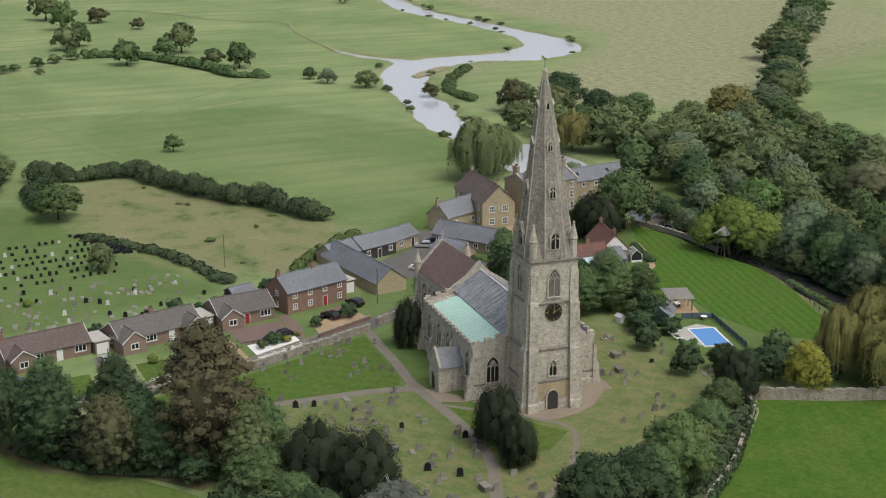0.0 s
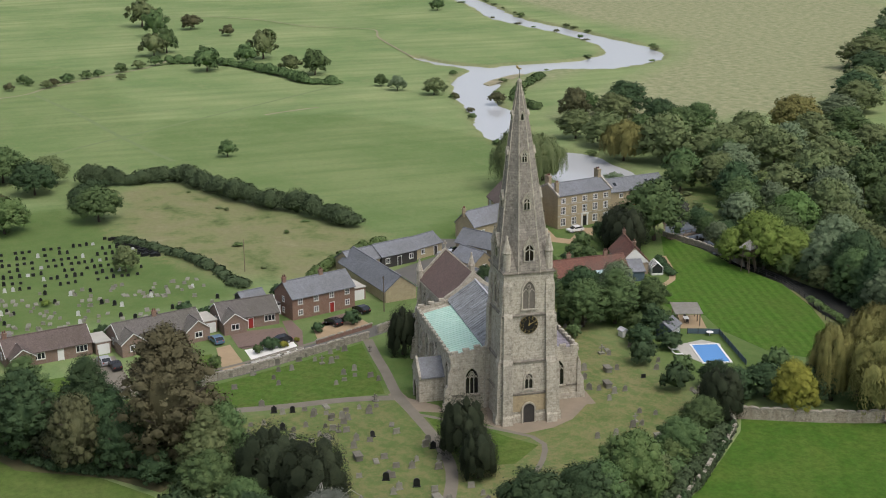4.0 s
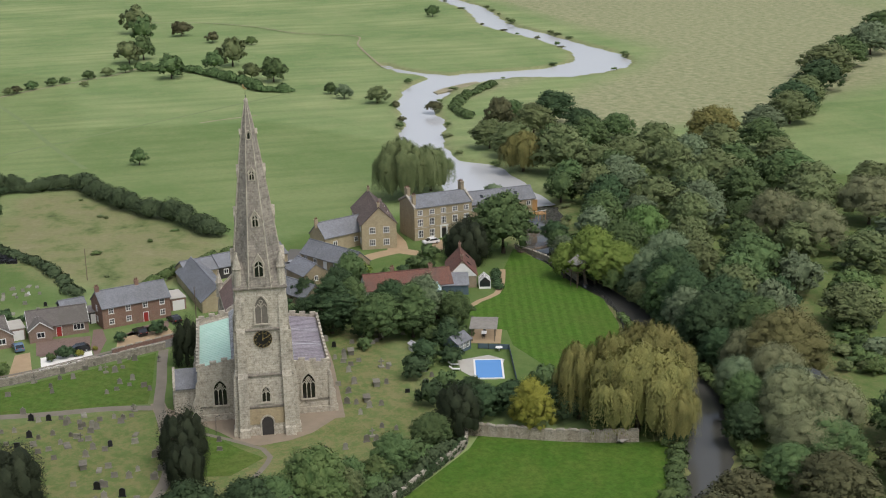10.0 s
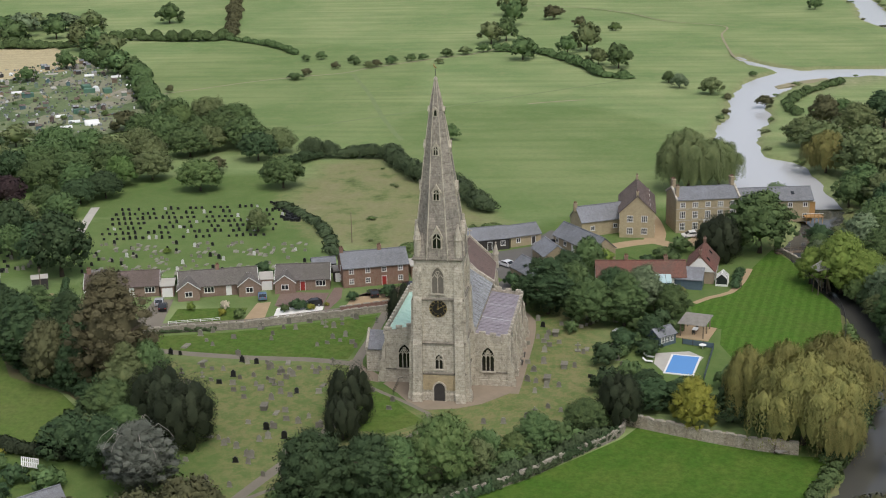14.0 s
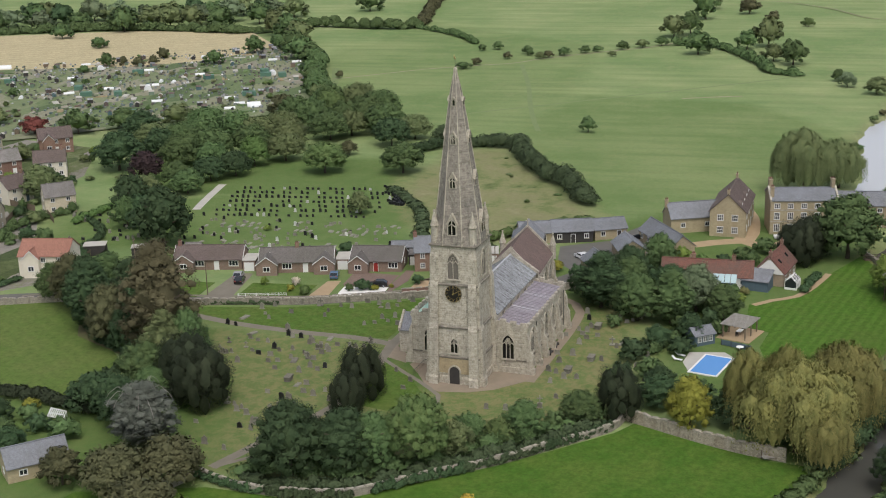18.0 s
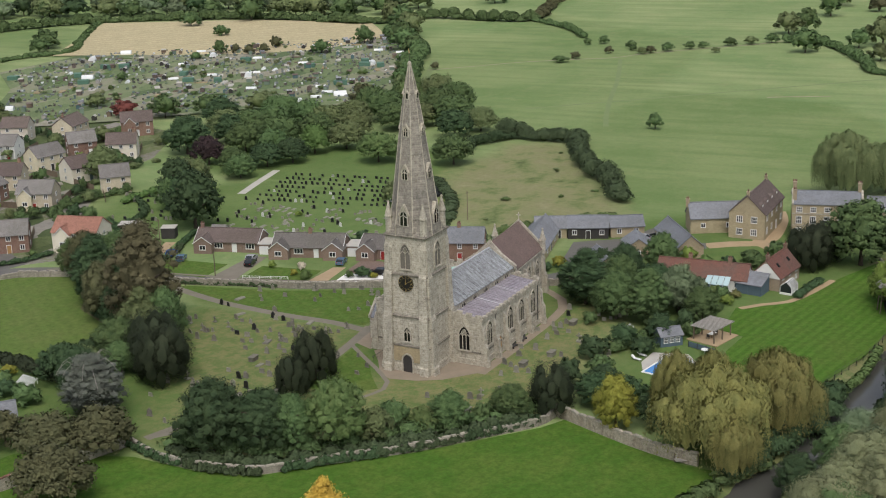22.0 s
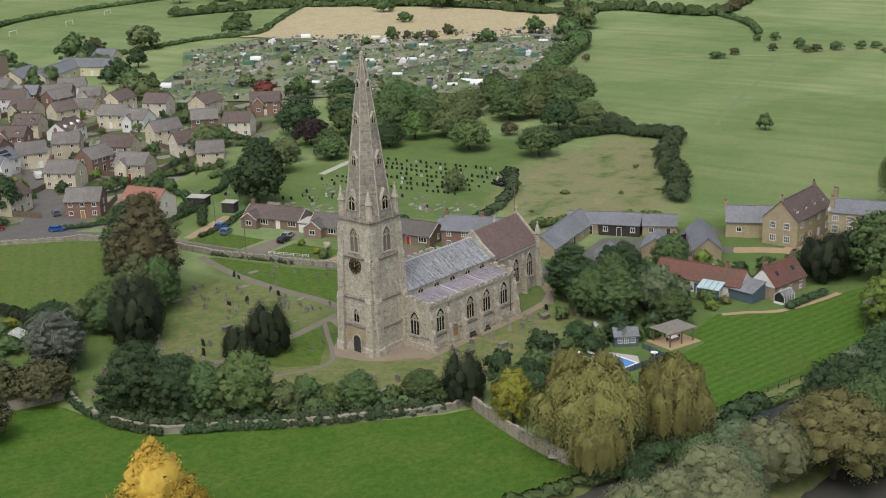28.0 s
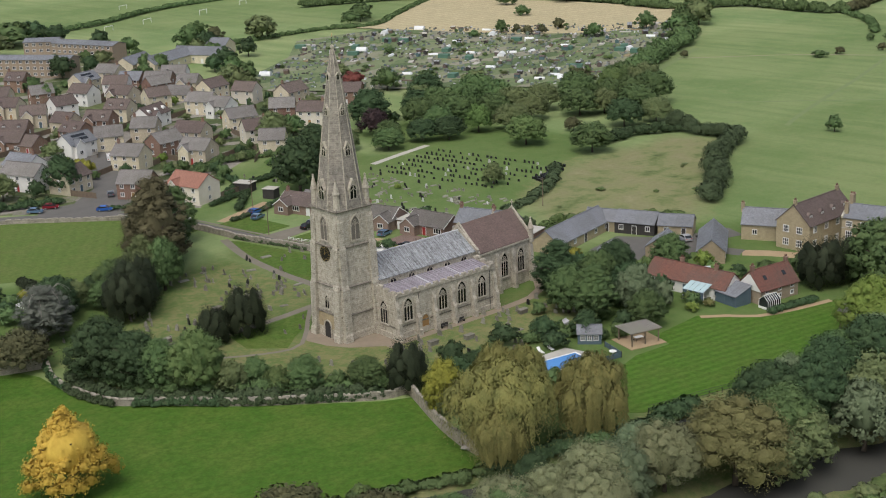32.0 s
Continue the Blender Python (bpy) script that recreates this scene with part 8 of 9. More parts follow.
# Lighter leaf kinds replace dark ones here, haze put into the colour.
for row in (
    (355, -54, 7.5, 11, "green"), (364, -46, 6, 8, "osier"), (404, -43, 7.5, 14, "osier"), (396, -34, 6, 9, "green"), (380, -14, 8, 11, "green"), (431, 1, 8, 11, "osier"), (440, -6, 7, 12, "green"), (498, -9, 8, 15, "green"), (540, -8, 9, 16, "osier"), (520, -30, 7, 8, "brown"), (470, -60, 4, 5, "rough"), (549, -174, 5, 7, "green"), (487, -43, 5, 6, "brown"),
    (520.9, 178, 9, 12, "green"), (375, 268, 5, 6, "green"), (323, 237, 4.6, 7, "green"), (327, 231, 2.6, 5, "brown"), (325, 223, 3, 5, "brown"), (330, 218, 3, 5, "brown"), (346, 221, 3.4, 6, "brown"), (334, 191, 5, 7, "green"), (306, 239, 3, 4, "green"), (252, 240, 3, 4, "green"),
    (366, 185, 6, 9, "green"), (424, 197, 9, 14, "osier"), (369, 167, 8, 12, "green"), (352, 158, 8, 11, "green"), (338, 147, 7, 10, "green"), (390, 172, 9, 13, "osier"), (408, 184, 9, 14, "green"), (305, 136, 6, 8, "green"), (290, 130, 6, 8, "green"), (271, 121, 6, 8, "green"), (250, 113, 6, 8, "osier"), (232, 100, 7, 9, "green"),
    (430, 283, 9, 14, "green"), (445, 264, 10, 15, "osier"), (448, 237, 10, 13, "green"), (446, 252, 9, 13, "osier"), (404, 304, 7, 8, "green"), (421, 353, 10, 12, "green"), (426, 412, 12, 13, "osier"), (311, 328, 6, 7, "green"), (321, 331, 7, 9, "green"), (245, 367, 6, 8, "green"), (258, 333, 8, 11, "osier"), (212, 330, 8, 13, "green"), (253, 329, 9, 12, "osier"), (236, 342, 6, 8, "brown"), (146, 336, 5, 8, "green"), (174, 420, 14, 13, "green"), (150, 400, 14, 14, "osier"), (329, 338, 7, 9, "green"),
    (103, 269, 5, 8, "green"), (170, 293, 5, 8, "green"), (164, 296, 4, 9, "green"), (168, 243, 7, 8, "osier"), (163, 226, 5, 6, "osier"), (146, 240, 4, 6, "osier"), (166, 331, 6, 7, "osier"), (200, 214, 5, 6, "osier"), (186, 192, 6, 7, "red"), (190, 178, 7, 9, "green"), (198, 165, 7, 8, "green"), (208, 150, 7, 8, "osier"), (150, 175, 4, 6, "osier"), (118, 148, 5, 7, "green"), (232, 120, 7, 8, "brown"), (222, 112, 6, 7, "green"), (214.1, 8.7, 3.4, 5.5, "green"), (383, 82, 2.6, 3.2, "green"), (376, 60, 3, 4, "green"),
    (90, 300, 5, 7, "osier"), (60, 240, 5, 8, "green"), (52, 184, 4, 6, "osier"), (84, 228, 3, 5, "osier"), (112, 214, 3, 5, "osier"), (110, 238, 3, 5, "green"), (134, 246, 3, 5, "osier"), (122, 190, 3, 4, "osier"), (20, 172, 5, 8, "green"), (140, 186, 3.4, 5, "osier"), (98, 196, 2.4, 4, "osier"), (68, 206, 3, 5, "osier"), (96, 256, 3, 4, "osier"),
):
    tree(*row[:5], "far")
for row in ((366, 49, 3.4, 3.4, "brown"), (373, 43, 3.6, 4.0, "green"), (380, 35, 3.4, 3.6, "green"), (392, 20, 3.8, 4.0, "green"), (398, 12, 3.6, 4.0, "osier"), (404, 4, 4.0, 4.6, "green"), (345, 76, 3.0, 3.2, "brown"), (361, 66, 2.6, 3.4, "brown")):
    tree(*row, "far")
# a belt of woodland behind the stubble and the playing field
for i in range(38):
    k = i / 37
    x, y = 406 + 74 * k + RNG.normal(0, 5) + 14 * (i % 3), 452 - 236 * k + RNG.normal(0, 3)
    tree(x, y, RNG.uniform(8, 11), RNG.uniform(9, 13), ("sage", "green", "osier", "sage", "dark")[i % 5], "far")
for row in ((334, 79, 4, 3, "green"), (362, 52, 3, 3.4, "osier"), (371, 58, 2.6, 3, "green"), (388, 76, 3, 4, "green"), (384, 30, 3, 3, "green"), (372, 22, 2.4, 2.6, "osier"), (298, 128, 2.6, 3, "green"), (306, 124, 2.2, 3.4, "brown")):
    tree(*row, "far")
# a light scatter of garden bushes through the village and scrub along the rough field
for i in range(230):
    x, y = RNG.uniform(30, 160), RNG.uniform(130, 300)
    if all((x - v[0]) ** 2 + (y - v[1]) ** 2 > 42 for v in VILLAGE) and y < 118 + x * 1.35 and abs((x - 42) - (y - 138) * 0.53) > 6:
        tree(x, y, RNG.uniform(1.2, 2.6), RNG.uniform(1.4, 4.0), ("green", "dark", "hedge", "osier", "dark", "lime")[i % 6], "shrub")
for i in range(16):
    x, y = RNG.uniform(95, 182), RNG.uniform(-6, 46)
    if inside(np.array([x]), np.array([y]), [(178, 44), (183, 32), (164, 20), (124, -2), (108, -6), (94, 2), (92, 22), (112, 34), (140, 46)])[0]:
        tree(x, y, RNG.uniform(0.8, 1.8), RNG.uniform(0.5, 1.1), ("rough", "osier")[i % 2], "shrub")
for i in range(46):
    k = RNG.integers(0, len(RIVERS[1]))
    px, py, w = RIVERS[1][k]
    side = -1 if i % 3 else 1
    j = min(k + 1, len(RIVERS[1]) - 1)
    d = Vector((RIVERS[1][j][0] - RIVERS[1][max(k - 1, 0)][0], RIVERS[1][j][1] - RIVERS[1][max(k - 1, 0)][1])).normalized()
    o = side * (w / 2 + RNG.uniform(1.5, 4.0))
    if not (side > 0 and -2 < px < 95):
        tree(px - d.y * -o, py + d.x * -o, RNG.uniform(1.0, 2.4), RNG.uniform(0.8, 2.2), ("rough", "green", "osier")[i % 3], "shrub")

# low growth along the river's edge
for i in range(44):
    k = int(RNG.integers(4, len(RIVERS[0]) - 12))
    px, py, w = RIVERS[0][k]
    qx, qy, _ = RIVERS[0][k + 1]
    d = Vector((qx - px, qy - py)).normalized()
    o = (1 if i % 2 else -1) * (w / 2 + RNG.uniform(0.8, 2.4))
    tree(px - d.y * o, py + d.x * o, RNG.uniform(1.2, 2.8), RNG.uniform(0.8, 2.2), ("green", "osier", "brown", "rough")[i % 4], "shrub")


def hedge(name, pts, w, h, leaf="hedge", label="", uneven=0.35, step=1.1, seed=5, leaf_size=0.42):
    """A hedge as one leafy body: clumps along a line, of uneven height."""
    rng = np.random.default_rng(seed)
    line = np.array(smooth_line([(*p, 0.0) for p in pts], step * w * 0.5))
    fo = Foliage()
    v, f = ICO1
    for p in line:
        hh = h * (1 + uneven * rng.uniform(-1, 1))
        c = np.array([p[0] + rng.normal(0, 0.14 * w), p[1] + rng.normal(0, 0.14 * w), hh * 0.46])
        r = np.array([w * 0.55, w * 0.55, hh * 0.52]) * rng.uniform(0.85, 1.2)
        fo.add(v * r * (0.66 + 0.2 * rng.random((len(v), 1))) + c, f, v / r)
        n = int(120 * max(1.0, w * hh / 3) ** 0.8)
        d = rng.normal(0, 1, (n, 3))
        d /= np.linalg.norm(d, axis=1, keepdims=True)
        d[:, 2] = np.abs(d[:, 2]) - 0.25
        q, fq = leaf_sprays(c + d * r * rng.uniform(0.74, 1.16, (n, 1)), d, leaf_size * 0.9, leaf_size * 1.1, rng)
        fo.add(q, fq, np.repeat(0.7 * d / r * r.mean() + np.array([0, 0, 0.4]) + rng.normal(0, 0.3, (n, 3)), 3, 0))
    me = fo.mesh(name)
    me.materials.append(LEAF[leaf])
    return tagged(new(name, me), label or "uneven green field hedge between meadows", "hedge")


hedge("hedge", [(192, 52), (190, 44), (188, 27), (176, 23), (164, 18), (147, 7.5), (135, 1), (124, -5)], 5.0, 5.0, "hedge", "tall dense green hedge along the rough field", 0.4, 0.8, 1)
hedge("hedge", [(189, 48), (176, 56), (160, 56)], 3.6, 3.2, "dark", "dark hedge behind the cemetery", 0.3, 0.9, 2)
hedge("hedge", [(131, 50), (120, 42), (108, 36), (96, 32), (86, 30)], 3.0, 1.5, "hedge", "scrubby hedge beside the cemetery", 0.5, 0.9, 3)
# Far field hedges take the lighter green leaves to stand for haze.
hedge("hedge", [(406, -3), (398, -22), (359, -39), (334, -46), (329, -57)], 3.8, 3.0, "green", "", 0.6, 0.9, 4, 0.8)
hedge("hedge", [(457, 133), (430, 106), (404, 90)], 3.0, 2.4, "green", "", 0.6, 1.0, 5, 0.8)
hedge("hedge", [(657, 169), (560, 150), (461, 132)], 5, 4.0, "brown", "browning hedge between far fields", 0.5, 1.0, 6, 1.0)
hedge("hedge", [(348, 407), (399, 373), (438, 289), (430, 216), (457, 191), (452, 150), (457, 133)], 5.5, 4.4, "green", "tall green hedge between far fields", 0.5, 1.0, 7, 1.0)
hedge("hedge", [(392, 184), (352, 152), (300, 132), (262, 118), (240, 108)], 6.0, 6.0, "green", "tall green hedge beside the allotments", 0.4, 0.9, 8, 0.9)
hedge("hedge", [(200, 446), (242, 453), (300, 477), (352, 480), (430, 470)], 3, 2.4, "green", "", 0.3, 1.0, 9, 0.9)
hedge("hedge", [(230, 327), (286, 326), (312, 312), (345, 330), (405, 364)], 2.6, 2.0, "green", "", 0.4, 1.0, 10, 0.8)
hedge("hedge", [(-20.4, 78), (-21.2, 70.3), (-23.0, 64.4), (-24.4, 58)], 2.6, 2.6, "yew", "dark clipped hedge below the green field", 0.15, 0.9, 11)
hedge("hedge", [(-43.6, 21.6), (-44.5, 12), (-42, 3.4), (-36.6, -4.0), (-29.4, -12), (-21, -21.5), (-14.2, -27.6)], 2.4, 2.0, "hedge", "ivy-grown hedge along the churchyard wall", 0.35, 0.9, 12)
hedge("ivy", [(-47.2, 17), (-47.4, 12), (-46, 4.4)], 0.9, 1.5, "hedge", "dark ivy hanging over the churchyard wall", 0.5, 0.9, 31, 0.32)
hedge("ivy", [(-43.6, 1.6), (-38.6, -4.2), (-34.4, -9.6)], 0.9, 1.6, "dark", "dark ivy hanging over the churchyard wall", 0.5, 0.9, 32, 0.32)
hedge("ivy", [(-28.6, -16.2), (-25, -19.6)], 0.9, 1.4, "hedge", "dark ivy hanging over the churchyard wall", 0.5, 0.9, 33, 0.32)
hedge("ivy", [(-43.4, 30), (-46.4, 22.5), (-46.9, 18)], 1.0, 1.4, "dark", "dark ivy hanging over the churchyard wall", 0.5, 0.9, 41, 0.32)
hedge("ivy", [(-34, -9.8), (-29.2, -15.6)], 1.0, 1.5, "hedge", "dark ivy hanging over the churchyard wall", 0.6, 0.9, 42, 0.32)
hedge("ivy", [(-24, -20.6), (-19, -25.4), (-14.6, -29.4)], 1.0, 1.5, "dark", "dark ivy hanging over the churchyard wall", 0.6, 0.9, 43, 0.32)
hedge("ivy", [(31, 68), (33.8, 55), (35, 47)], 0.8, 0.9, "hedge", "ivy growing along the lane wall", 0.5, 0.9, 44, 0.3)
hedge("scrub", [(-40, 22), (-40.5, 12), (-37, 3), (-30.4, -6), (-22.6, -15), (-15, -23), (-10.4, -26)], 4.0, 2.6, "green", "tangled green scrub inside the churchyard wall", 0.6, 0.9, 34, 0.36)
hedge("hedge", [(17, 81), (9, 75), (3, 66), (-2.5, 57)], 1.8, 1.6, "dark", "dark undergrowth beneath the boundary trees", 0.4, 0.9, 35, 0.35)
hedge("hedge", [(33.5, 57), (36.5, 44), (40, 33), (44, 22)], 1.0, 0.9, "hedge", "low ivy on the lane wall", 0.4, 1.0, 13, 0.3)
hedge("hedge", [(61.5, -59.2), (66, -60.4), (72, -61.8)], 1.7, 1.4, "dark", "dark clipped garden hedge", 0.1, 0.8, 14, 0.3)
hedge("hedge", [(63, 66), (66, 58), (71, 44), (74, 33)], 1.4, 1.4, "dark", "low hedge behind the bungalows", 0.3, 1.0, 15, 0.35)
hedge("hedge", [(20, -32), (28, -36), (30, -42)], 2.2, 2.0, "green", "garden hedge by the summerhouse", 0.3, 0.9, 16, 0.35)
hedge("hedge", [(76, 10), (86, 14), (98, 4), (108, -8)], 2.6, 2.2, "rough", "rank nettles and brambles behind the barns", 0.5, 0.9, 17, 0.4)
hedge("hedge", [(-46, -65), (-28, -72), (-10, -78), (8, -81), (24, -86), (48, -89)], 1.8, 1.0, "rough", "rank green growth along the stream", 0.6, 0.8, 18, 0.45)
hedge("hedge", [(250, -108), (268, -108), (290, -118), (312, -136)], 3.5, 2.0, "green", "scrub along the river bank", 0.6, 1.0, 19, 0.6)
hedge("hedge", [(60, 100), (52, 92), (48, 88)], 1.8, 1.8, "dark", "garden hedge by the lane", 0.2, 1.0, 21, 0.35)
hedge("hedge", [(108, 118), (98, 120), (86, 122)], 2.0, 2.0, "bright", "clipped bright green hedge", 0.1, 1.0, 22, 0.4)
hedge("hedge", [(92, 123), (78, 110), (64, 108)], 1.6, 1.6, "dark", "clipped dark green hedge", 0.1, 1.0, 23, 0.4)
hedge("undergrowth", [(-22, -62), (-12, -67), (0, -71), (12, -73.6)], 4.2, 2.4, "dark", "dense dark growth beneath the willows", 0.5, 0.8, 62, 0.42)
hedge("undergrowth", [(4, -84), (20, -86), (34, -87), (48, -88.5), (62, -85), (76, -84), (90, -89)], 4.5, 2.4, "dark", "dense dark growth on the far stream bank", 0.6, 0.8, 63, 0.45)
hedge("undergrowth", [(8, -80.8), (20, -83), (33, -84.2), (48, -86), (62, -83), (76, -81.5)], 2.4, 1.6, "dark", "brambles hanging over the stream bank", 0.6, 0.8, 64, 0.4)
hedge("reeds", [(-52, -48.6), (-40, -54.8), (-28, -60.6), (-18, -65.8)], 2.4, 1.2, "green", "rank green reeds along the stream bank", 0.5, 0.8, 61, 0.4)
hedge("hedge", [(29, 117), (34, 113), (40, 111)], 1.4, 1.3, "dark", "clipped dark front-garden hedge", 0.2, 1.0, 51, 0.35)
hedge("hedge", [(55, 103), (61, 106), (66, 112), (68, 120)], 2.0, 1.8, "dark", "dark garden hedge by the lane", 0.4, 1.0, 52, 0.35)
hedge("hedge", [(66, 128), (72, 134), (84, 134), (96, 128)], 2.2, 2.2, "green", "overgrown garden hedge behind the houses", 0.5, 1.0, 53, 0.4)
hedge("hedge", [(6, 142), (14, 138), (24, 134)], 2.2, 2.4, "dark", "dark uneven roadside hedge", 0.4, 1.0, 54, 0.4)
hedge("hedge", [(104, 232), (112, 230), (118, 214)], 2.0, 2.0, "dark", "dark overgrown garden hedge", 0.4, 1.0, 55, 0.5)
hedge("hedge", [(126, 296), (142, 302), (158, 296)], 3.0, 2.6, "green", "garden hedge below the flats", 0.4, 1.0, 56, 0.5)
for row in ((52, 112, 1.6, 2.2, "green"), (57, 110, 1.4, 1.8, "dark"), (38, 114, 1.3, 1.7, "rough"), (56, 116, 2.2, 3.2, "dark"), (62, 114, 2.0, 3.0, "green"), (70, 126, 2.6, 4.0, "dark"), (66, 136, 2.4, 3.6, "green"), (84, 132, 2.4, 3.6, "osier"), (90, 140, 2.2, 3.4, "dark"),
            (10, 145, 2.6, 3.6, "lime"), (17, 141, 2.2, 3.0, "green"), (24, 146, 3.0, 5.0, "dark"), (45, 150, 2.0, 3.0, "green"), (50, 166, 2.2, 3.4, "yellow"), (70, 152, 2.0, 3.0, "lime"), (68, 158, 1.8, 2.6, "dark"), (86, 152, 2.4, 3.6, "dark"), (84, 172, 2.0, 3.0, "green"), (100, 176, 2.2, 3.2, "dark"), (47.4, 31.6, 1.9, 2.4, "dark"), (46.1, 34.8, 1.2, 1.8, "green"), (49.8, 26.6, 0.8, 1.0, "yellow")):
    tree(*row, "shrub")


# ---- walls, graves, allotments, cars and other small things ----
def stone_wall(name, pts, w, h, label, material=None, uneven=0.12, seed=3, coping=None):
    """A rubble wall along a line, with a rough coping course of separate stones."""
    rng = np.random.default_rng(seed)
    line = smooth_line([(*p, 0.0) for p in pts], 1.6)
    left, right = sides_of(line, w)
    top = [h * (1 + uneven * rng.uniform(-1, 1)) for _ in line]
    g = Geo()
    g.ring([[(a[0], a[1], -0.2), (b[0], b[1], -0.2), (b[0], b[1], z), (a[0], a[1], z)] for a, b, z in zip(left, right, top)])
    ob = tagged(new(name, g.mesh(name, material or M_RUBBLE)), label, "wall", kind="structure")
    stone = Geo().box(-0.72, 0.72, -w / 2 - 0.07, w / 2 + 0.07, 0.0, 0.2, taper=0.06).mesh("coping_stone", coping or M_RUBBLE)
    for a, b, z0, z1 in zip(line, line[1:], top, top[1:]):
        d = Vector(b) - Vector(a)
        if d.length > 0.4:
            part("coping_stone", stone, None, ob, "", pose((a[0] + b[0]) / 2, (a[1] + b[1]) / 2, (z0 + z1) / 2 - 0.02, 0, -math.degrees(math.atan2(z1 - z0, d.length)), math.degrees(math.atan2(d.y, d.x))))
    return ob


stone_wall("churchyard_wall_south", [(-43, 30), (-46.3, 22), (-46.8, 14), (-45.4, 5.5), (-40.3, -1.2), (-30.5, -13.8), (-22.6, -21.8), (-15, -29.4), (-10, -31)], 0.5, 1.25, "low grey rubble-stone churchyard wall", seed=1)
stone_wall("churchyard_wall_east", [(-10, -31), (-11.6, -34.2), (-16.6, -44), (-19.4, -51), (-21, -57)], 0.55, 2.0, "tall patchy limewashed garden wall", M_GARDENWALL, seed=2)
stone_wall("churchyard_wall_north", [(24, 106.5), (28.8, 93), (30.8, 81), (31.4, 66.5), (34, 54), (35.6, 44.2), (39.1, 33.4), (43.1, 22.6), (46.6, 13.4)], 0.5, 1.3, "low grey stone wall beside the lane", seed=4)
stone_wall("churchyard_wall_corner", [(48.4, 11), (50.6, 7.2), (52.6, -4), (56, -14)], 0.5, 1.4, "grey stone wall beside the chancel", seed=5)
stone_wall("lane_wall", [(-42, 166), (1, 130.6), (12.2, 119.2), (24, 106.5)], 0.4, 1.0, "low stone wall along the green field", seed=6)
stone_wall("garden_wall_white", [(41.5, 37.0), (43.0, 31.6), (44.8, 26.4)], 0.2, 0.5, "low white front-garden wall", M_WHITE, 0.02, 7)
stone_wall("garden_wall_brick", [(47.0, 23.4), (52.4, 11.0)], 0.25, 0.8, "low brick front-garden wall", M_BRICK, 0.02, 8)
stone_wall("stream_wall", [(90, -72.6), (77, -77.0), (62, -77.8)], 0.5, 0.9, "low stone wall at the lawn's edge", None, 0.1, 9)
stone_wall("brick_wall_west", [(-64, 39.4), (-52.8, 34.4), (-43, 30)], 0.35, 2.1, "grey stone boundary wall with red tile coping", M_RUBBLE, 0.05, 10, M_REDTILE)


def fence_line(name, pts, h, label, material, rails=2, spacing=2.0):
    f = thing(name, label, "fence", IDENT)
    line = smooth_line([(*p, 0.0) for p in pts], spacing)
    post = Geo().box(-0.06, 0.06, -0.06, 0.06, 0, h).mesh("post", material)
    for p in line:
        part("post", post, None, f, "", pose(p[0], p[1], 0))
    for r in range(rails):
        z = h * (0.45 + 0.45 * r)
        part("rail", Geo().tube([(p[0], p[1], z) for p in line], 0.04, sides=4), material, f)


fence_line("lawn_fence", [(60, -77), (48, -78.6), (33, -76.2), (20, -71.8), (8, -68)], 1.0, "thin dark post-and-wire fence by the stream", M_IRON, 3, 2.4)
hedge("reeds", [(1, -71.6), (8, -72.4), (14, -74), (20, -75.6), (28, -76.8), (36, -77.6)], 1.5, 0.9, "rough", "rank green reeds along the stream bank", 0.5, 0.8, 54, 0.3)
hedge("hedge", [(40.6, 81.0), (45, 81.8), (50, 82.6), (54.7, 83.6)], 1.3, 1.2, "hedge", "low clipped hedge beside a garden drive", 0.2, 0.9, 51, 0.3)
hedge("hedge", [(54.7, 84.6), (60, 85.6), (66, 87.2)], 1.2, 1.5, "dark", "dark clipped garden hedge behind the bungalow", 0.2, 0.9, 52, 0.3)
hedge("hedge", [(46.6, 97.4), (52, 98.8), (59.4, 100)], 1.3, 1.6, "dark", "dark clipped hedge beside the red-roofed house", 0.2, 0.9, 53, 0.3)
strip("garden_drive", [(38.4, 83.4), (46, 85.6), (52, 87.2), (58, 88.8)], 2.6, 0.036, M_GRAVEL, "pale gravel garden drive", "drive")
flat_shed("garden_shed", (62.4, 103.4), 5.0, 3.6, -70, 2.4, M_TIMBER_DARK, "dark timber garden shed beside a lawn", category="shed")
flat_shed("garden_shed", (61.8, 91.6), 3.4, 3.0, -70, 2.6, M_TIMBER_DARK, "small dark timber shed at a drive's end", category="shed")
fence_line("white_garden_fence", [(38.4, 57.2), (40.8, 47.2)], 0.7, "low white wooden garden fence", M_FRAME)
jump = thing("wooden_field_shelter", "small grey slatted wooden trough stand", "field shelter", pose(-19.8, -54.8, 0, 0, 0, -60))
for k in range(4):
    part("slat", Geo().box(-1.8, 1.8, -0.06, 0.06, 0.25 + k * 0.3, 0.42 + k * 0.3), M_SLAT, jump)
for x in (-1.7, 0, 1.7):
    part("post", Geo().box(x - 0.08, x + 0.08, -0.14, 0.06, 0, 1.45), M_TIMBER, jump)
part("shelf", Geo().box(-1.8, 1.8, -1.2, -0.1, 0.5, 0.6), M_SLAT, jump)


# gravestones
def slab_profile(kind):
    if kind == "round":
        return [(-0.36, 0), (0.36, 0), (0.36, 0.75)] + [(0.36 * math.cos(a), 0.75 + 0.3 * math.sin(a)) for a in [k * math.pi / 6 for k in range(1, 6)]] + [(-0.36, 0.75)]
    if kind == "shoulder":
        return [(-0.36, 0), (0.36, 0), (0.36, 0.8), (0.2, 0.85), (0.0, 1.1), (-0.2, 0.85), (-0.36, 0.8)]
    return [(-0.4, 0), (0.4, 0), (0.4, 0.7), (-0.4, 0.7)]


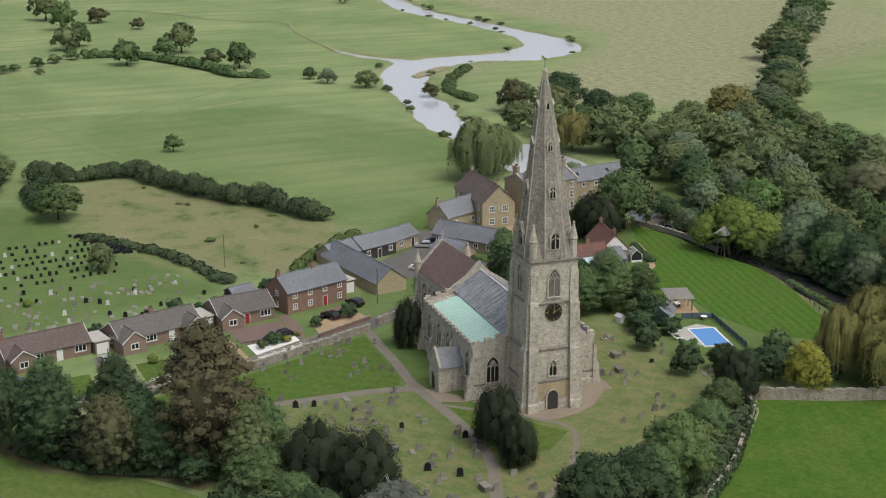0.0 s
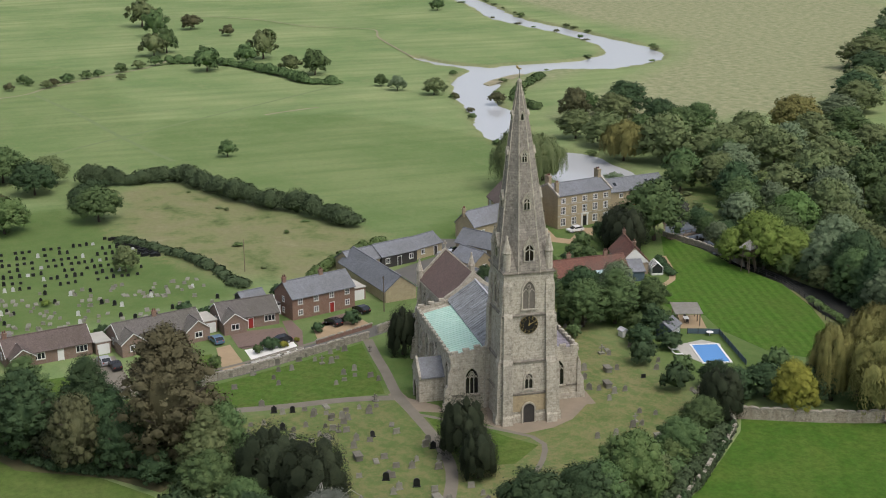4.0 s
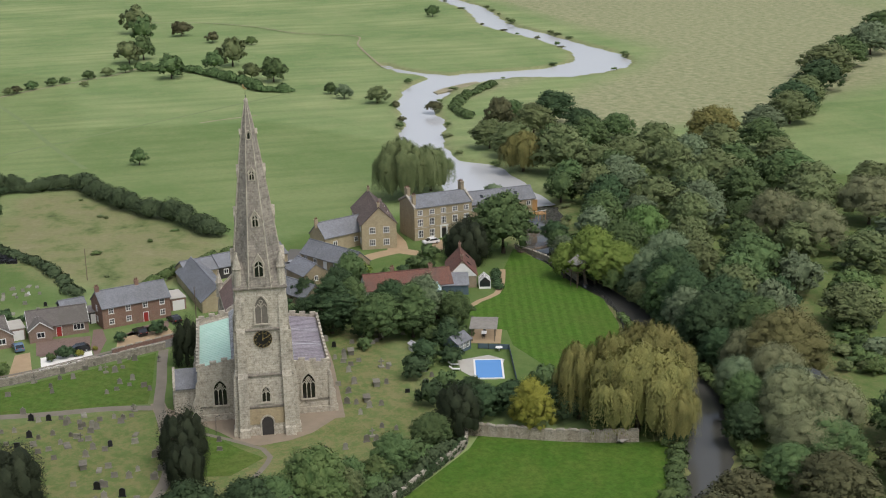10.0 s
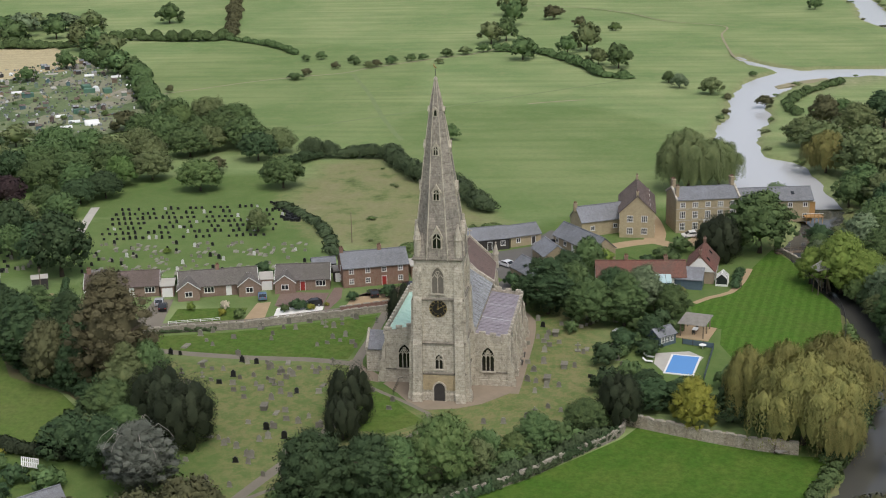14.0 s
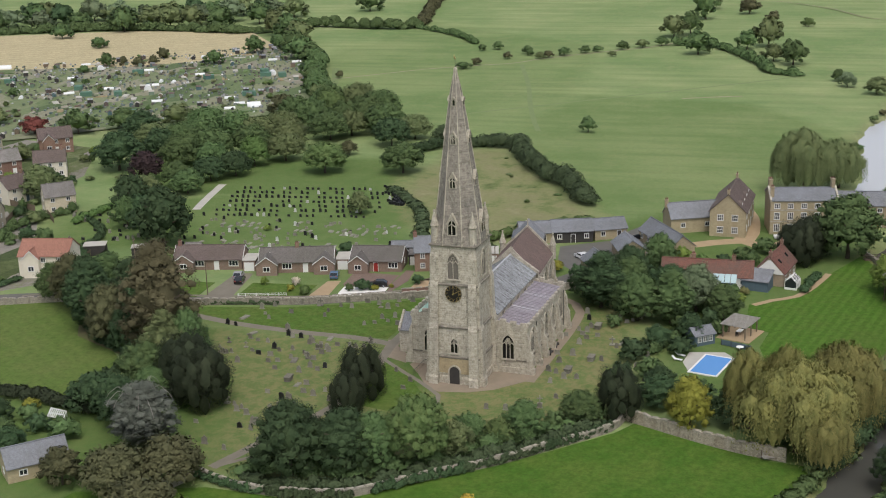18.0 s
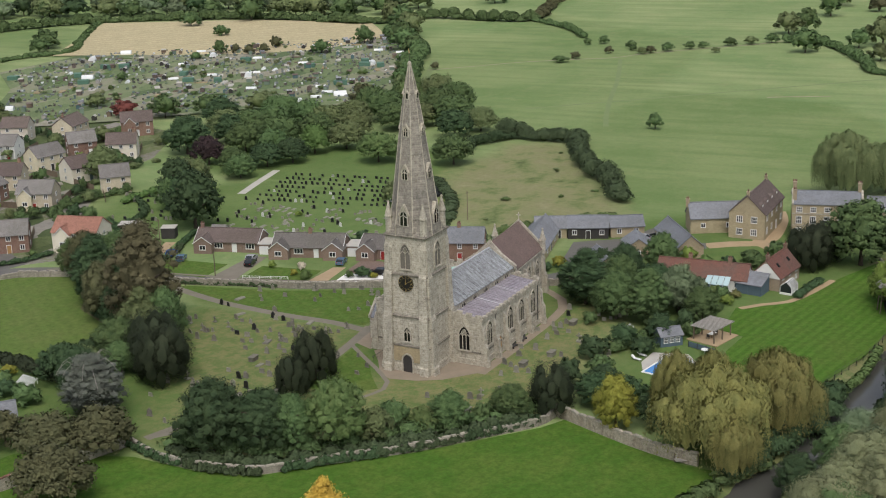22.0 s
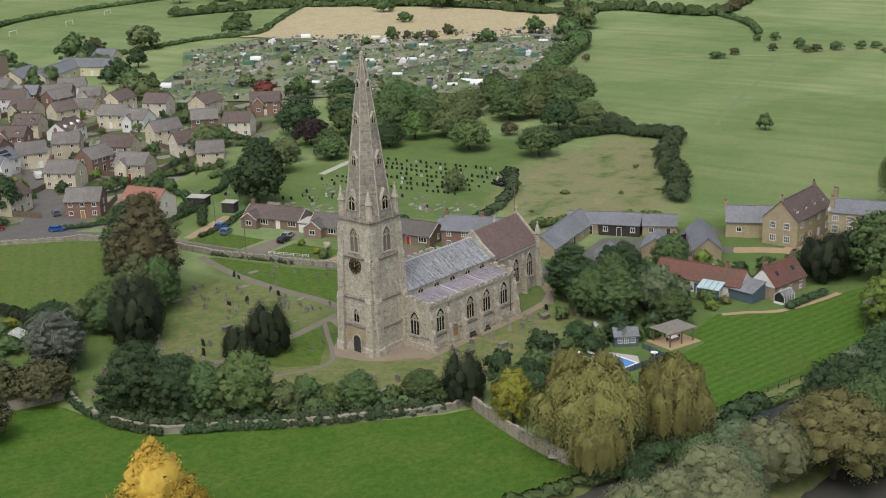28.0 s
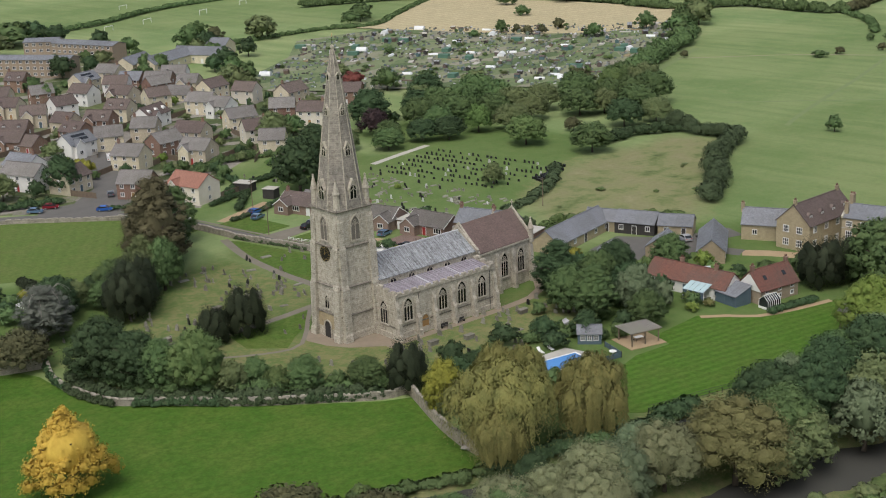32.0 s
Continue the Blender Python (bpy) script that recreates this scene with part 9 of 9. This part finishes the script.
GRAVES = {}
for kind in ("round", "shoulder", "square"):
    for m in (M_STONEGREY, M_GRANITE, M_MARBLE):
        GRAVES[kind, m.name] = Geo().wall_prism(slab_profile(kind), -0.08, 0.08).box(-0.46, 0.46, -0.16, 0.16, -0.05, 0.1).mesh("gravestone", m)
GRAVES["cross"] = bars([[(0, 0), (0, 1.35)], [(-0.38, 0.95), (0.38, 0.95)]], 0.17, 0.16).box(-0.4, 0.4, -0.42, 0.26, 0, 0.22).mesh("grave_cross", M_STONEGREY)
GRAVES["ledger"] = Geo().box(-0.45, 0.45, -0.95, 0.95, 0, 0.2, taper=0.05).mesh("ledger_slab", M_STONEGREY)


def chest_tomb(x, y, rot):
    t = thing("chest_tomb", "weathered stone chest tomb with flat slab", "tomb", pose(x, y, 0, 0, 0, rot), "churchyard tombs")
    part("chest", Geo().box(-0.5, 0.5, -0.95, 0.95, 0, 0.75), M_STONEGREY, t)
    part("lid", Geo().box(-0.62, 0.62, -1.07, 1.07, 0.75, 0.9), M_STONEGREY, t)


JOINED = {}


def far_grave(mesh, x, y, rot, s):
    """Gathers a grave too far off to pick out into one body for each material."""
    v, f, material = JOINED.setdefault(mesh.materials[0].name, ([], [], mesh.materials[0]))
    m, k = pose(x, y, 0, 0, 0, rot) @ Matrix.Diagonal((s, s, s, 1)), len(v)
    v += [tuple(m @ p.co) for p in mesh.vertices]
    f += [tuple(i + k for i in p.vertices) for p in mesh.polygons]


def grave(mesh, label, x, y, rot, s, lean, group, name="gravestone"):
    ob = new(name, mesh)
    ob.matrix_basis = pose(x, y, 0, lean, 0, rot) @ Matrix.Diagonal((s, s, s, 1))
    return tagged(ob, label, "gravestone", group)


ROWS = (((19, 22), (33, 62), 3), ((0, 18), (20, 56), 62), ((-34, -2), (16, 40), 52), ((26, 43), (20, 56), 36), ((0, 44), (-33, -15), 40), ((-24, -3), (-22, -6), 16), ((24, 44), (15, 26), 10), ((-8, 4), (4, 13), 3))
rg = np.random.default_rng(21)
for (x0, x1), (y0, y1), n in ROWS:
    for i in range(n):
        x, y = rg.uniform(x0, x1), rg.uniform(y0, y1)
        if x > 26 and y > 15 and (y - 13) > (47 - x) * 3.2:
            continue
        k = rg.random()
        size = rg.uniform(0.85, 1.35)
        if k < 0.07:
            grave(GRAVES["cross"], "weathered grey stone cross on the grass", x, y, 90 + rg.normal(0, 8), size, rg.normal(0, 4), "churchyard gravestones", "grave_cross")
        elif k < 0.12:
            grave(GRAVES["ledger"], "low lichened ledger slab in the grass", x, y, 80 + rg.normal(0, 8), size, 0, "churchyard ledgers", "ledger_slab")
        elif k < 0.15:
            chest_tomb(x, y, 84 + rg.normal(0, 6))
        else:
            kind = ("round", "shoulder", "square")[int(rg.integers(0, 3))]
            grave(GRAVES[kind, M_STONEGREY.name if rg.random() < 0.9 else M_GRANITE.name], "leaning lichened grey headstone on rough grass", x, y, 84 + rg.normal(0, 9), size, rg.normal(0, 6), "churchyard gravestones")
for x, y in ((15.5, -21.8), (32.6, -20.6), (9.0, -18.6)):
    chest_tomb(x, y, 84)
# the newer cemetery: dark granite in close rows on its far side, mixed older stones nearer
n = 0
for r in range(7):
    for c in range(28):
        u, v = 99 + r * 4.7, 92 - c * 1.62
        x, y = u + 0.10 * (92 - v) + rg.normal(0, 0.12), v + rg.normal(0, 0.14)
        if rg.random() < 0.8 and x < 131 - 0.02 * (y - 60) ** 2 * 0.05:
            m = M_GRANITE if rg.random() < 0.9 else M_MARBLE
            grave(GRAVES[("round", "square")[int(rg.integers(0, 2))], m.name], "polished dark granite headstone in cemetery rows" if m is M_GRANITE else "pale marble headstone in cemetery rows", x, y, 84 + rg.normal(0, 4), rg.uniform(0.78, 1.0), 0, "cemetery headstones")
            n += 1
for i in range(150):
    x, y = rg.uniform(72, 97), rg.uniform(36, 88)
    k = rg.random()
    mesh_key = "ledger" if k < 0.45 else ("round", M_GRANITE.name) if k < 0.62 else ("square", M_STONEGREY.name) if k < 0.96 else ("round", M_MARBLE.name)
    far_grave(GRAVES[mesh_key], x, y, 84 + rg.normal(0, 6), rg.uniform(0.75, 1.1))
for i in range(130):
    a, b = rg.random(), rg.normal(0, 1.5)
    far_grave(GRAVES["square", M_GRANITE.name], 134 - 18 * a + 0.4 * b, 50.2 - 6 * a + 1.1 * b, 84, 1.0)
for i in range(50):
    far_grave(GRAVES[("square", "round")[i % 2], (M_GRANITE.name, M_STONEGREY.name)[i % 2]], rg.uniform(72, 96), rg.uniform(98, 128), 84, 1.0)
for v, f, material in JOINED.values():
    me = bpy.data.meshes.new("distant_gravestones")
    me.from_pydata(v, [], f)
    me.materials.append(material)
    tagged(new("distant_gravestones", me), "scattered older graves on the cemetery grass", "gravestones", kind="stuff")


# allotment sheds, tunnels and beds
def allot_poly(x, y):
    return inside(np.array([x]), np.array([y]), [(305, 296), (386, 186), (350, 154), (244, 116), (228, 130), (220, 152), (184, 192), (168, 214), (170, 242), (196, 254), (226, 270), (256, 302)])[0]


SHED_PAINT = [M_TIMBER, M_TIMBER_DARK, M_SLAT, plain("pale_green_shed", (0.16, 0.22, 0.16), 0.8), plain("teal_shed", (0.08, 0.14, 0.15), 0.7), M_BROWNTILE]
SHED_ROOF = [M_SLATE, M_LEAD_DARK, M_CONCRETE, M_BROWNTILE]
SHED_MESHES = [(Geo().ring([[(x, y, z) for y, z in ((-1, 0), (1, 0), (1, 1.8), (0, 2.3), (-1, 1.8))] for x in (-1.4, 1.4)]).mesh("cabin", m)) for m in SHED_PAINT]
ROOF_MESHES = [Geo().ring([[(x, -1.2, 1.72), (x, 0, 2.34), (x, 1.2, 1.72), (x, 1.2, 1.82), (x, 0, 2.46), (x, -1.2, 1.82)] for x in (-1.55, 1.55)]).mesh("roof", m) for m in SHED_ROOF]
M_POLY = plain("cloudy_polythene", (0.72, 0.74, 0.74), 0.45)
M_NET = plain("green_netting", (0.08, 0.17, 0.12), 0.8)
HOOP = [(3.0 * 0.5 * math.cos(a), 1.7 * math.sin(a)) for a in [k * math.pi / 8 for k in range(9)]]
TUNNEL = Geo().wall_prism(HOOP, -2.4, 2.4).mesh("polytunnel", M_POLY)
TUNNEL_SMALL = Geo().wall_prism([(x * 0.55, z * 0.5) for x, z in HOOP], -2.0, 2.0).mesh("cloche", M_POLY)
CAGE = Geo().box(-1.5, 1.5, -2.2, 2.2, 0, 1.6).mesh("netting_cage", M_NET)
BEDS = [Geo().box(-1.1, 1.1, -2.6, 2.6, 0, 0.3, taper=0.1).mesh("bed", m) for m in (mat("bare_soil", (0.12, 0.09, 0.065), (0.16, 0.12, 0.09), 1, 6, 0.95, 0.5), LEAF["green"], LEAF["rough"], M_CONCRETE, mat("straw_mulch", (0.34, 0.27, 0.16), (0.28, 0.22, 0.13), 1, 6, 0.95, 0.5))]
placed = 0
for i in range(780):
    x, y = rg.uniform(164, 392), rg.uniform(112, 306)
    if not allot_poly(x, y):
        continue
    z0, rot, k = 0.45, 24 + 90 * int(rg.integers(0, 2)) + rg.normal(0, 4), rg.random()
    if k < 0.24:
        s = thing("allotment_shed", "small timber allotment shed with felt roof", "shed", pose(x, y, z0, 0, 0, rot) @ Matrix.Diagonal((0.7, 0.7, rg.uniform(0.65, 0.9), 1)), "allotment sheds")
        part("cabin", SHED_MESHES[int(rg.integers(0, 6))], None, s)
        part("roof", ROOF_MESHES[int(rg.integers(0, 4))], None, s)
    elif k < 0.265:
        tagged(new("polytunnel", TUNNEL), "cloudy white polythene tunnel", "polytunnel", "allotment tunnels").matrix_basis = pose(x, y, z0, 0, 0, rot)
    elif k < 0.32:
        tagged(new("cloche", TUNNEL_SMALL), "low white fleece cloche over a bed", "cloche", "allotment cloches").matrix_basis = pose(x, y, z0, 0, 0, rot)
    elif k < 0.36:
        tagged(new("netting_cage", CAGE), "green netting fruit cage", "fruit cage", "allotment cages").matrix_basis = pose(x, y, z0, 0, 0, rot)
    elif k < 0.56:
        tagged(new("vegetable_bed", BEDS[int(rg.integers(0, 5))]), "rectangular vegetable bed on an allotment plot", "vegetable bed", "allotment beds").matrix_basis = pose(x, y, z0, 0, 0, rot)
    elif k < 0.74:
        b = tree(x, y, rg.uniform(0.8, 1.9), rg.uniform(0.8, 2.4), ("rough", "green", "osier", "silver")[i % 4], "shrub", group="allotment bushes")
        if b:
            b.location.z = z0

# the countless odds and ends of the plots: water butts, boards, frames, pots
M_CLUTTER, cn, cl, cb = nodes_of("mixed_plot_clutter")
cl.new(ramp(cn, cl, cn.new("ShaderNodeNewGeometry").outputs["Random Per Island"], [(0.0, (0.05, 0.05, 0.045)), (0.2, (0.15, 0.13, 0.11)), (0.35, (0.1, 0.14, 0.08)), (0.55, (0.2, 0.2, 0.19)), (0.75, (0.12, 0.17, 0.16)), (0.88, (0.3, 0.31, 0.31)), (1.0, (0.72, 0.73, 0.73))]), cb.inputs["Base Color"])
cb.inputs["Roughness"].default_value = 0.8
g = Geo()
for i in range(3000):
    x, y = rg.uniform(164, 392), rg.uniform(112, 306)
    if allot_poly(x, y):
        a, b, h = rg.uniform(0.15, 0.7), rg.uniform(0.15, 0.4), rg.uniform(0.2, 0.9)
        g.box(x - a, x + a, y - b, y + b, 0.45, 0.45 + h)
tagged(new("allotment_clutter", g.mesh("allotment_clutter", M_CLUTTER)), "water butts, boards and frames strewn over the plots", "clutter", kind="stuff")


# cars
def car_meshes(colour, van=False):
    L, W, H = (4.9, 1.9, 1.95) if van else (4.2, 1.75, 1.45)
    if van:
        prof = [(-2.45, 0.35), (2.3, 0.35), (2.45, 0.6), (2.35, 1.0), (1.5, 1.25), (0.9, 1.9), (-2.35, 1.95), (-2.45, 1.6)]
        glass = [(0.85, 1.25), (1.45, 1.25), (0.95, 1.8), (0.55, 1.8)]
    else:
        prof = [(-2.05, 0.32), (2.0, 0.32), (2.1, 0.55), (2.0, 0.78), (1.05, 0.92), (0.35, 1.4), (-1.2, 1.45), (-1.9, 1.0), (-2.1, 0.85)]
        glass = [(-1.75, 0.98), (0.92, 0.95), (0.3, 1.33), (-1.15, 1.37)]
    g = Geo().wall_prism(prof, -W / 2, W / 2)
    return g.mesh("body", PAINT[colour]), Geo().wall_prism(glass, -W / 2 - 0.012, W / 2 + 0.012).mesh("side_glass", M_GLASS)


WHEEL = Geo().ring([[(0.31 * math.cos(a), y, 0.31 * math.sin(a)) for a in [k * math.pi / 8 for k in range(16)]] for y in (-0.1, 0.1)]).mesh("tyre", M_IRON)
RIM = Geo().ring([[(0.18 * math.cos(a), y, 0.18 * math.sin(a)) for a in [k * math.pi / 6 for k in range(12)]] for y in (-0.115, 0.115)]).mesh("rim", PAINT["silver"])
CARS = {}


def car(x, y, rot, colour, van=False, z=0.06):
    if (colour, van) not in CARS:
        CARS[colour, van] = car_meshes(colour, van)
    body, glass = CARS[colour, van]
    c = thing("van" if van else "car", f"parked {colour} {'van' if van else 'hatchback car'} on the drive or kerb", "van" if van else "car", pose(x, y, z, 0, 0, rot), "parked cars")
    part("body", body, None, c)
    part("side_glass", glass, None, c)
    k = 1.12 if van else 1.0
    W = 1.9 if van else 1.75
    screens = ((1.22, 0.93, 0.36, 1.38), (-2.0, 1.0, -1.28, 1.42)) if not van else ((1.52, 1.27, 0.98, 1.84),)
    for x0, z0, x1, z1 in screens:
        s = 0.03 if x0 > 0 else -0.03
        part("windscreen", Geo().ring([[(x0 + s, y, z0), (x1 + s, y, z1), (x1, y, z1 - 0.05), (x0, y, z0 - 0.05)] for y in (-W * 0.42, W * 0.42)]), M_GLASS, c)
    for wx in (-1.3 * k, 1.3 * k):
        for wy in (-W / 2 + 0.1, W / 2 - 0.1):
            w = part("wheel", WHEEL, None, c, "", pose(wx, wy, 0.31))
            part("rim", RIM, None, w)
    for wy in (-0.6, 0.6):
        part("headlight", Geo().box((2.03 if not van else 2.38), (2.09 if not van else 2.44), wy - 0.16, wy + 0.16, 0.6, 0.74), M_MARBLE, c)
        part("tail_light", Geo().box((-2.12 if not van else -2.48), (-2.06 if not van else -2.42), wy - 0.14, wy + 0.14, 0.75, 0.92), DOOR_COLOURS["red"], c)


for row in ((14.6, 131.2, -44, "steel"), (19.6, 131.8, -40, "red"), (27.0, 117.6, -46, "blue"), (37.0, 130.0, 60, "grey"), (48.8, 82.4, 12, "blue"), (33.2, 92.4, -68, "silver"), (47.6, 60.6, 10, "black"), (50.8, 62.2, 10, "silver"),
            (54.6, 41.0, 12, "steel"), (50.0, 29.6, 100, "black"), (56.4, 17.6, 20, "black"), (61.8, 10.4, 20, "black"), (77.4, -10.4, 40, "white"), (92.6, -18.6, 60, "silver"), (94.6, -22.0, 55, "black"), (100.6, -54.4, 100, "white"), (46.0, 78.0, 20, "steel"),
            (62.0, 168.0, 60, "white", True), (84.0, 168, 20, "grey"), (66, 186, 60, "silver"), (96, 178, 30, "black")):
    car(*row)

# goal posts on the far playing field
for x, y, rot in ((211, 470, 20), (261, 433, 20), (301, 437, 20), (341, 452, 20), (233, 427, 20), (291, 500, 20)):
    gp = thing("goal_posts", "white football goal posts on grass", "goal posts", pose(x, y, 0, 0, 0, rot), "playing field goals")
    part("crossbar", Geo().tube([(-3.6, 0, 2.4), (3.6, 0, 2.4)], 0.14), M_FRAME, gp)
    for s in (-3.6, 3.6):
        part("post", Geo().tube([(s, 0, 0), (s, 0, 2.4)], 0.14), M_FRAME, gp)

# telegraph poles and lamp posts
for x, y in ((97.0, 27.0), (52.5, 88.0), (60.6, 6.0), (38.0, 64.0)):
    tp = thing("telegraph_pole", "thin brown wooden telegraph pole", "telegraph pole", pose(x, y, 0))
    part("pole", Geo().tube([(0, 0, 0), (0, 0, 7.5)], 0.12, 0.08), M_TIMBER, tp)
    part("crossarm", Geo().box(-0.7, 0.7, -0.05, 0.05, 6.9, 7.05), M_TIMBER, tp)
fb = thing("wooden_footbridge", "narrow wooden footbridge over the stream", "footbridge", pose(88, -78, 0, 0, 0, -75))
part("deck", Geo().box(-6, 6, -0.7, 0.7, 0.1, 0.25), M_TIMBER, fb)
for s in (-0.7, 0.7):
    part("handrail", Geo().box(-6, 6, s - 0.04, s + 0.04, 1.0, 1.1), M_TIMBER, fb)
    for k in range(7):
        part("post", Geo().box(-6 + k * 2 - 0.05, -6 + k * 2 + 0.05, s - 0.05, s + 0.05, 0.25, 1.0), M_TIMBER, fb)
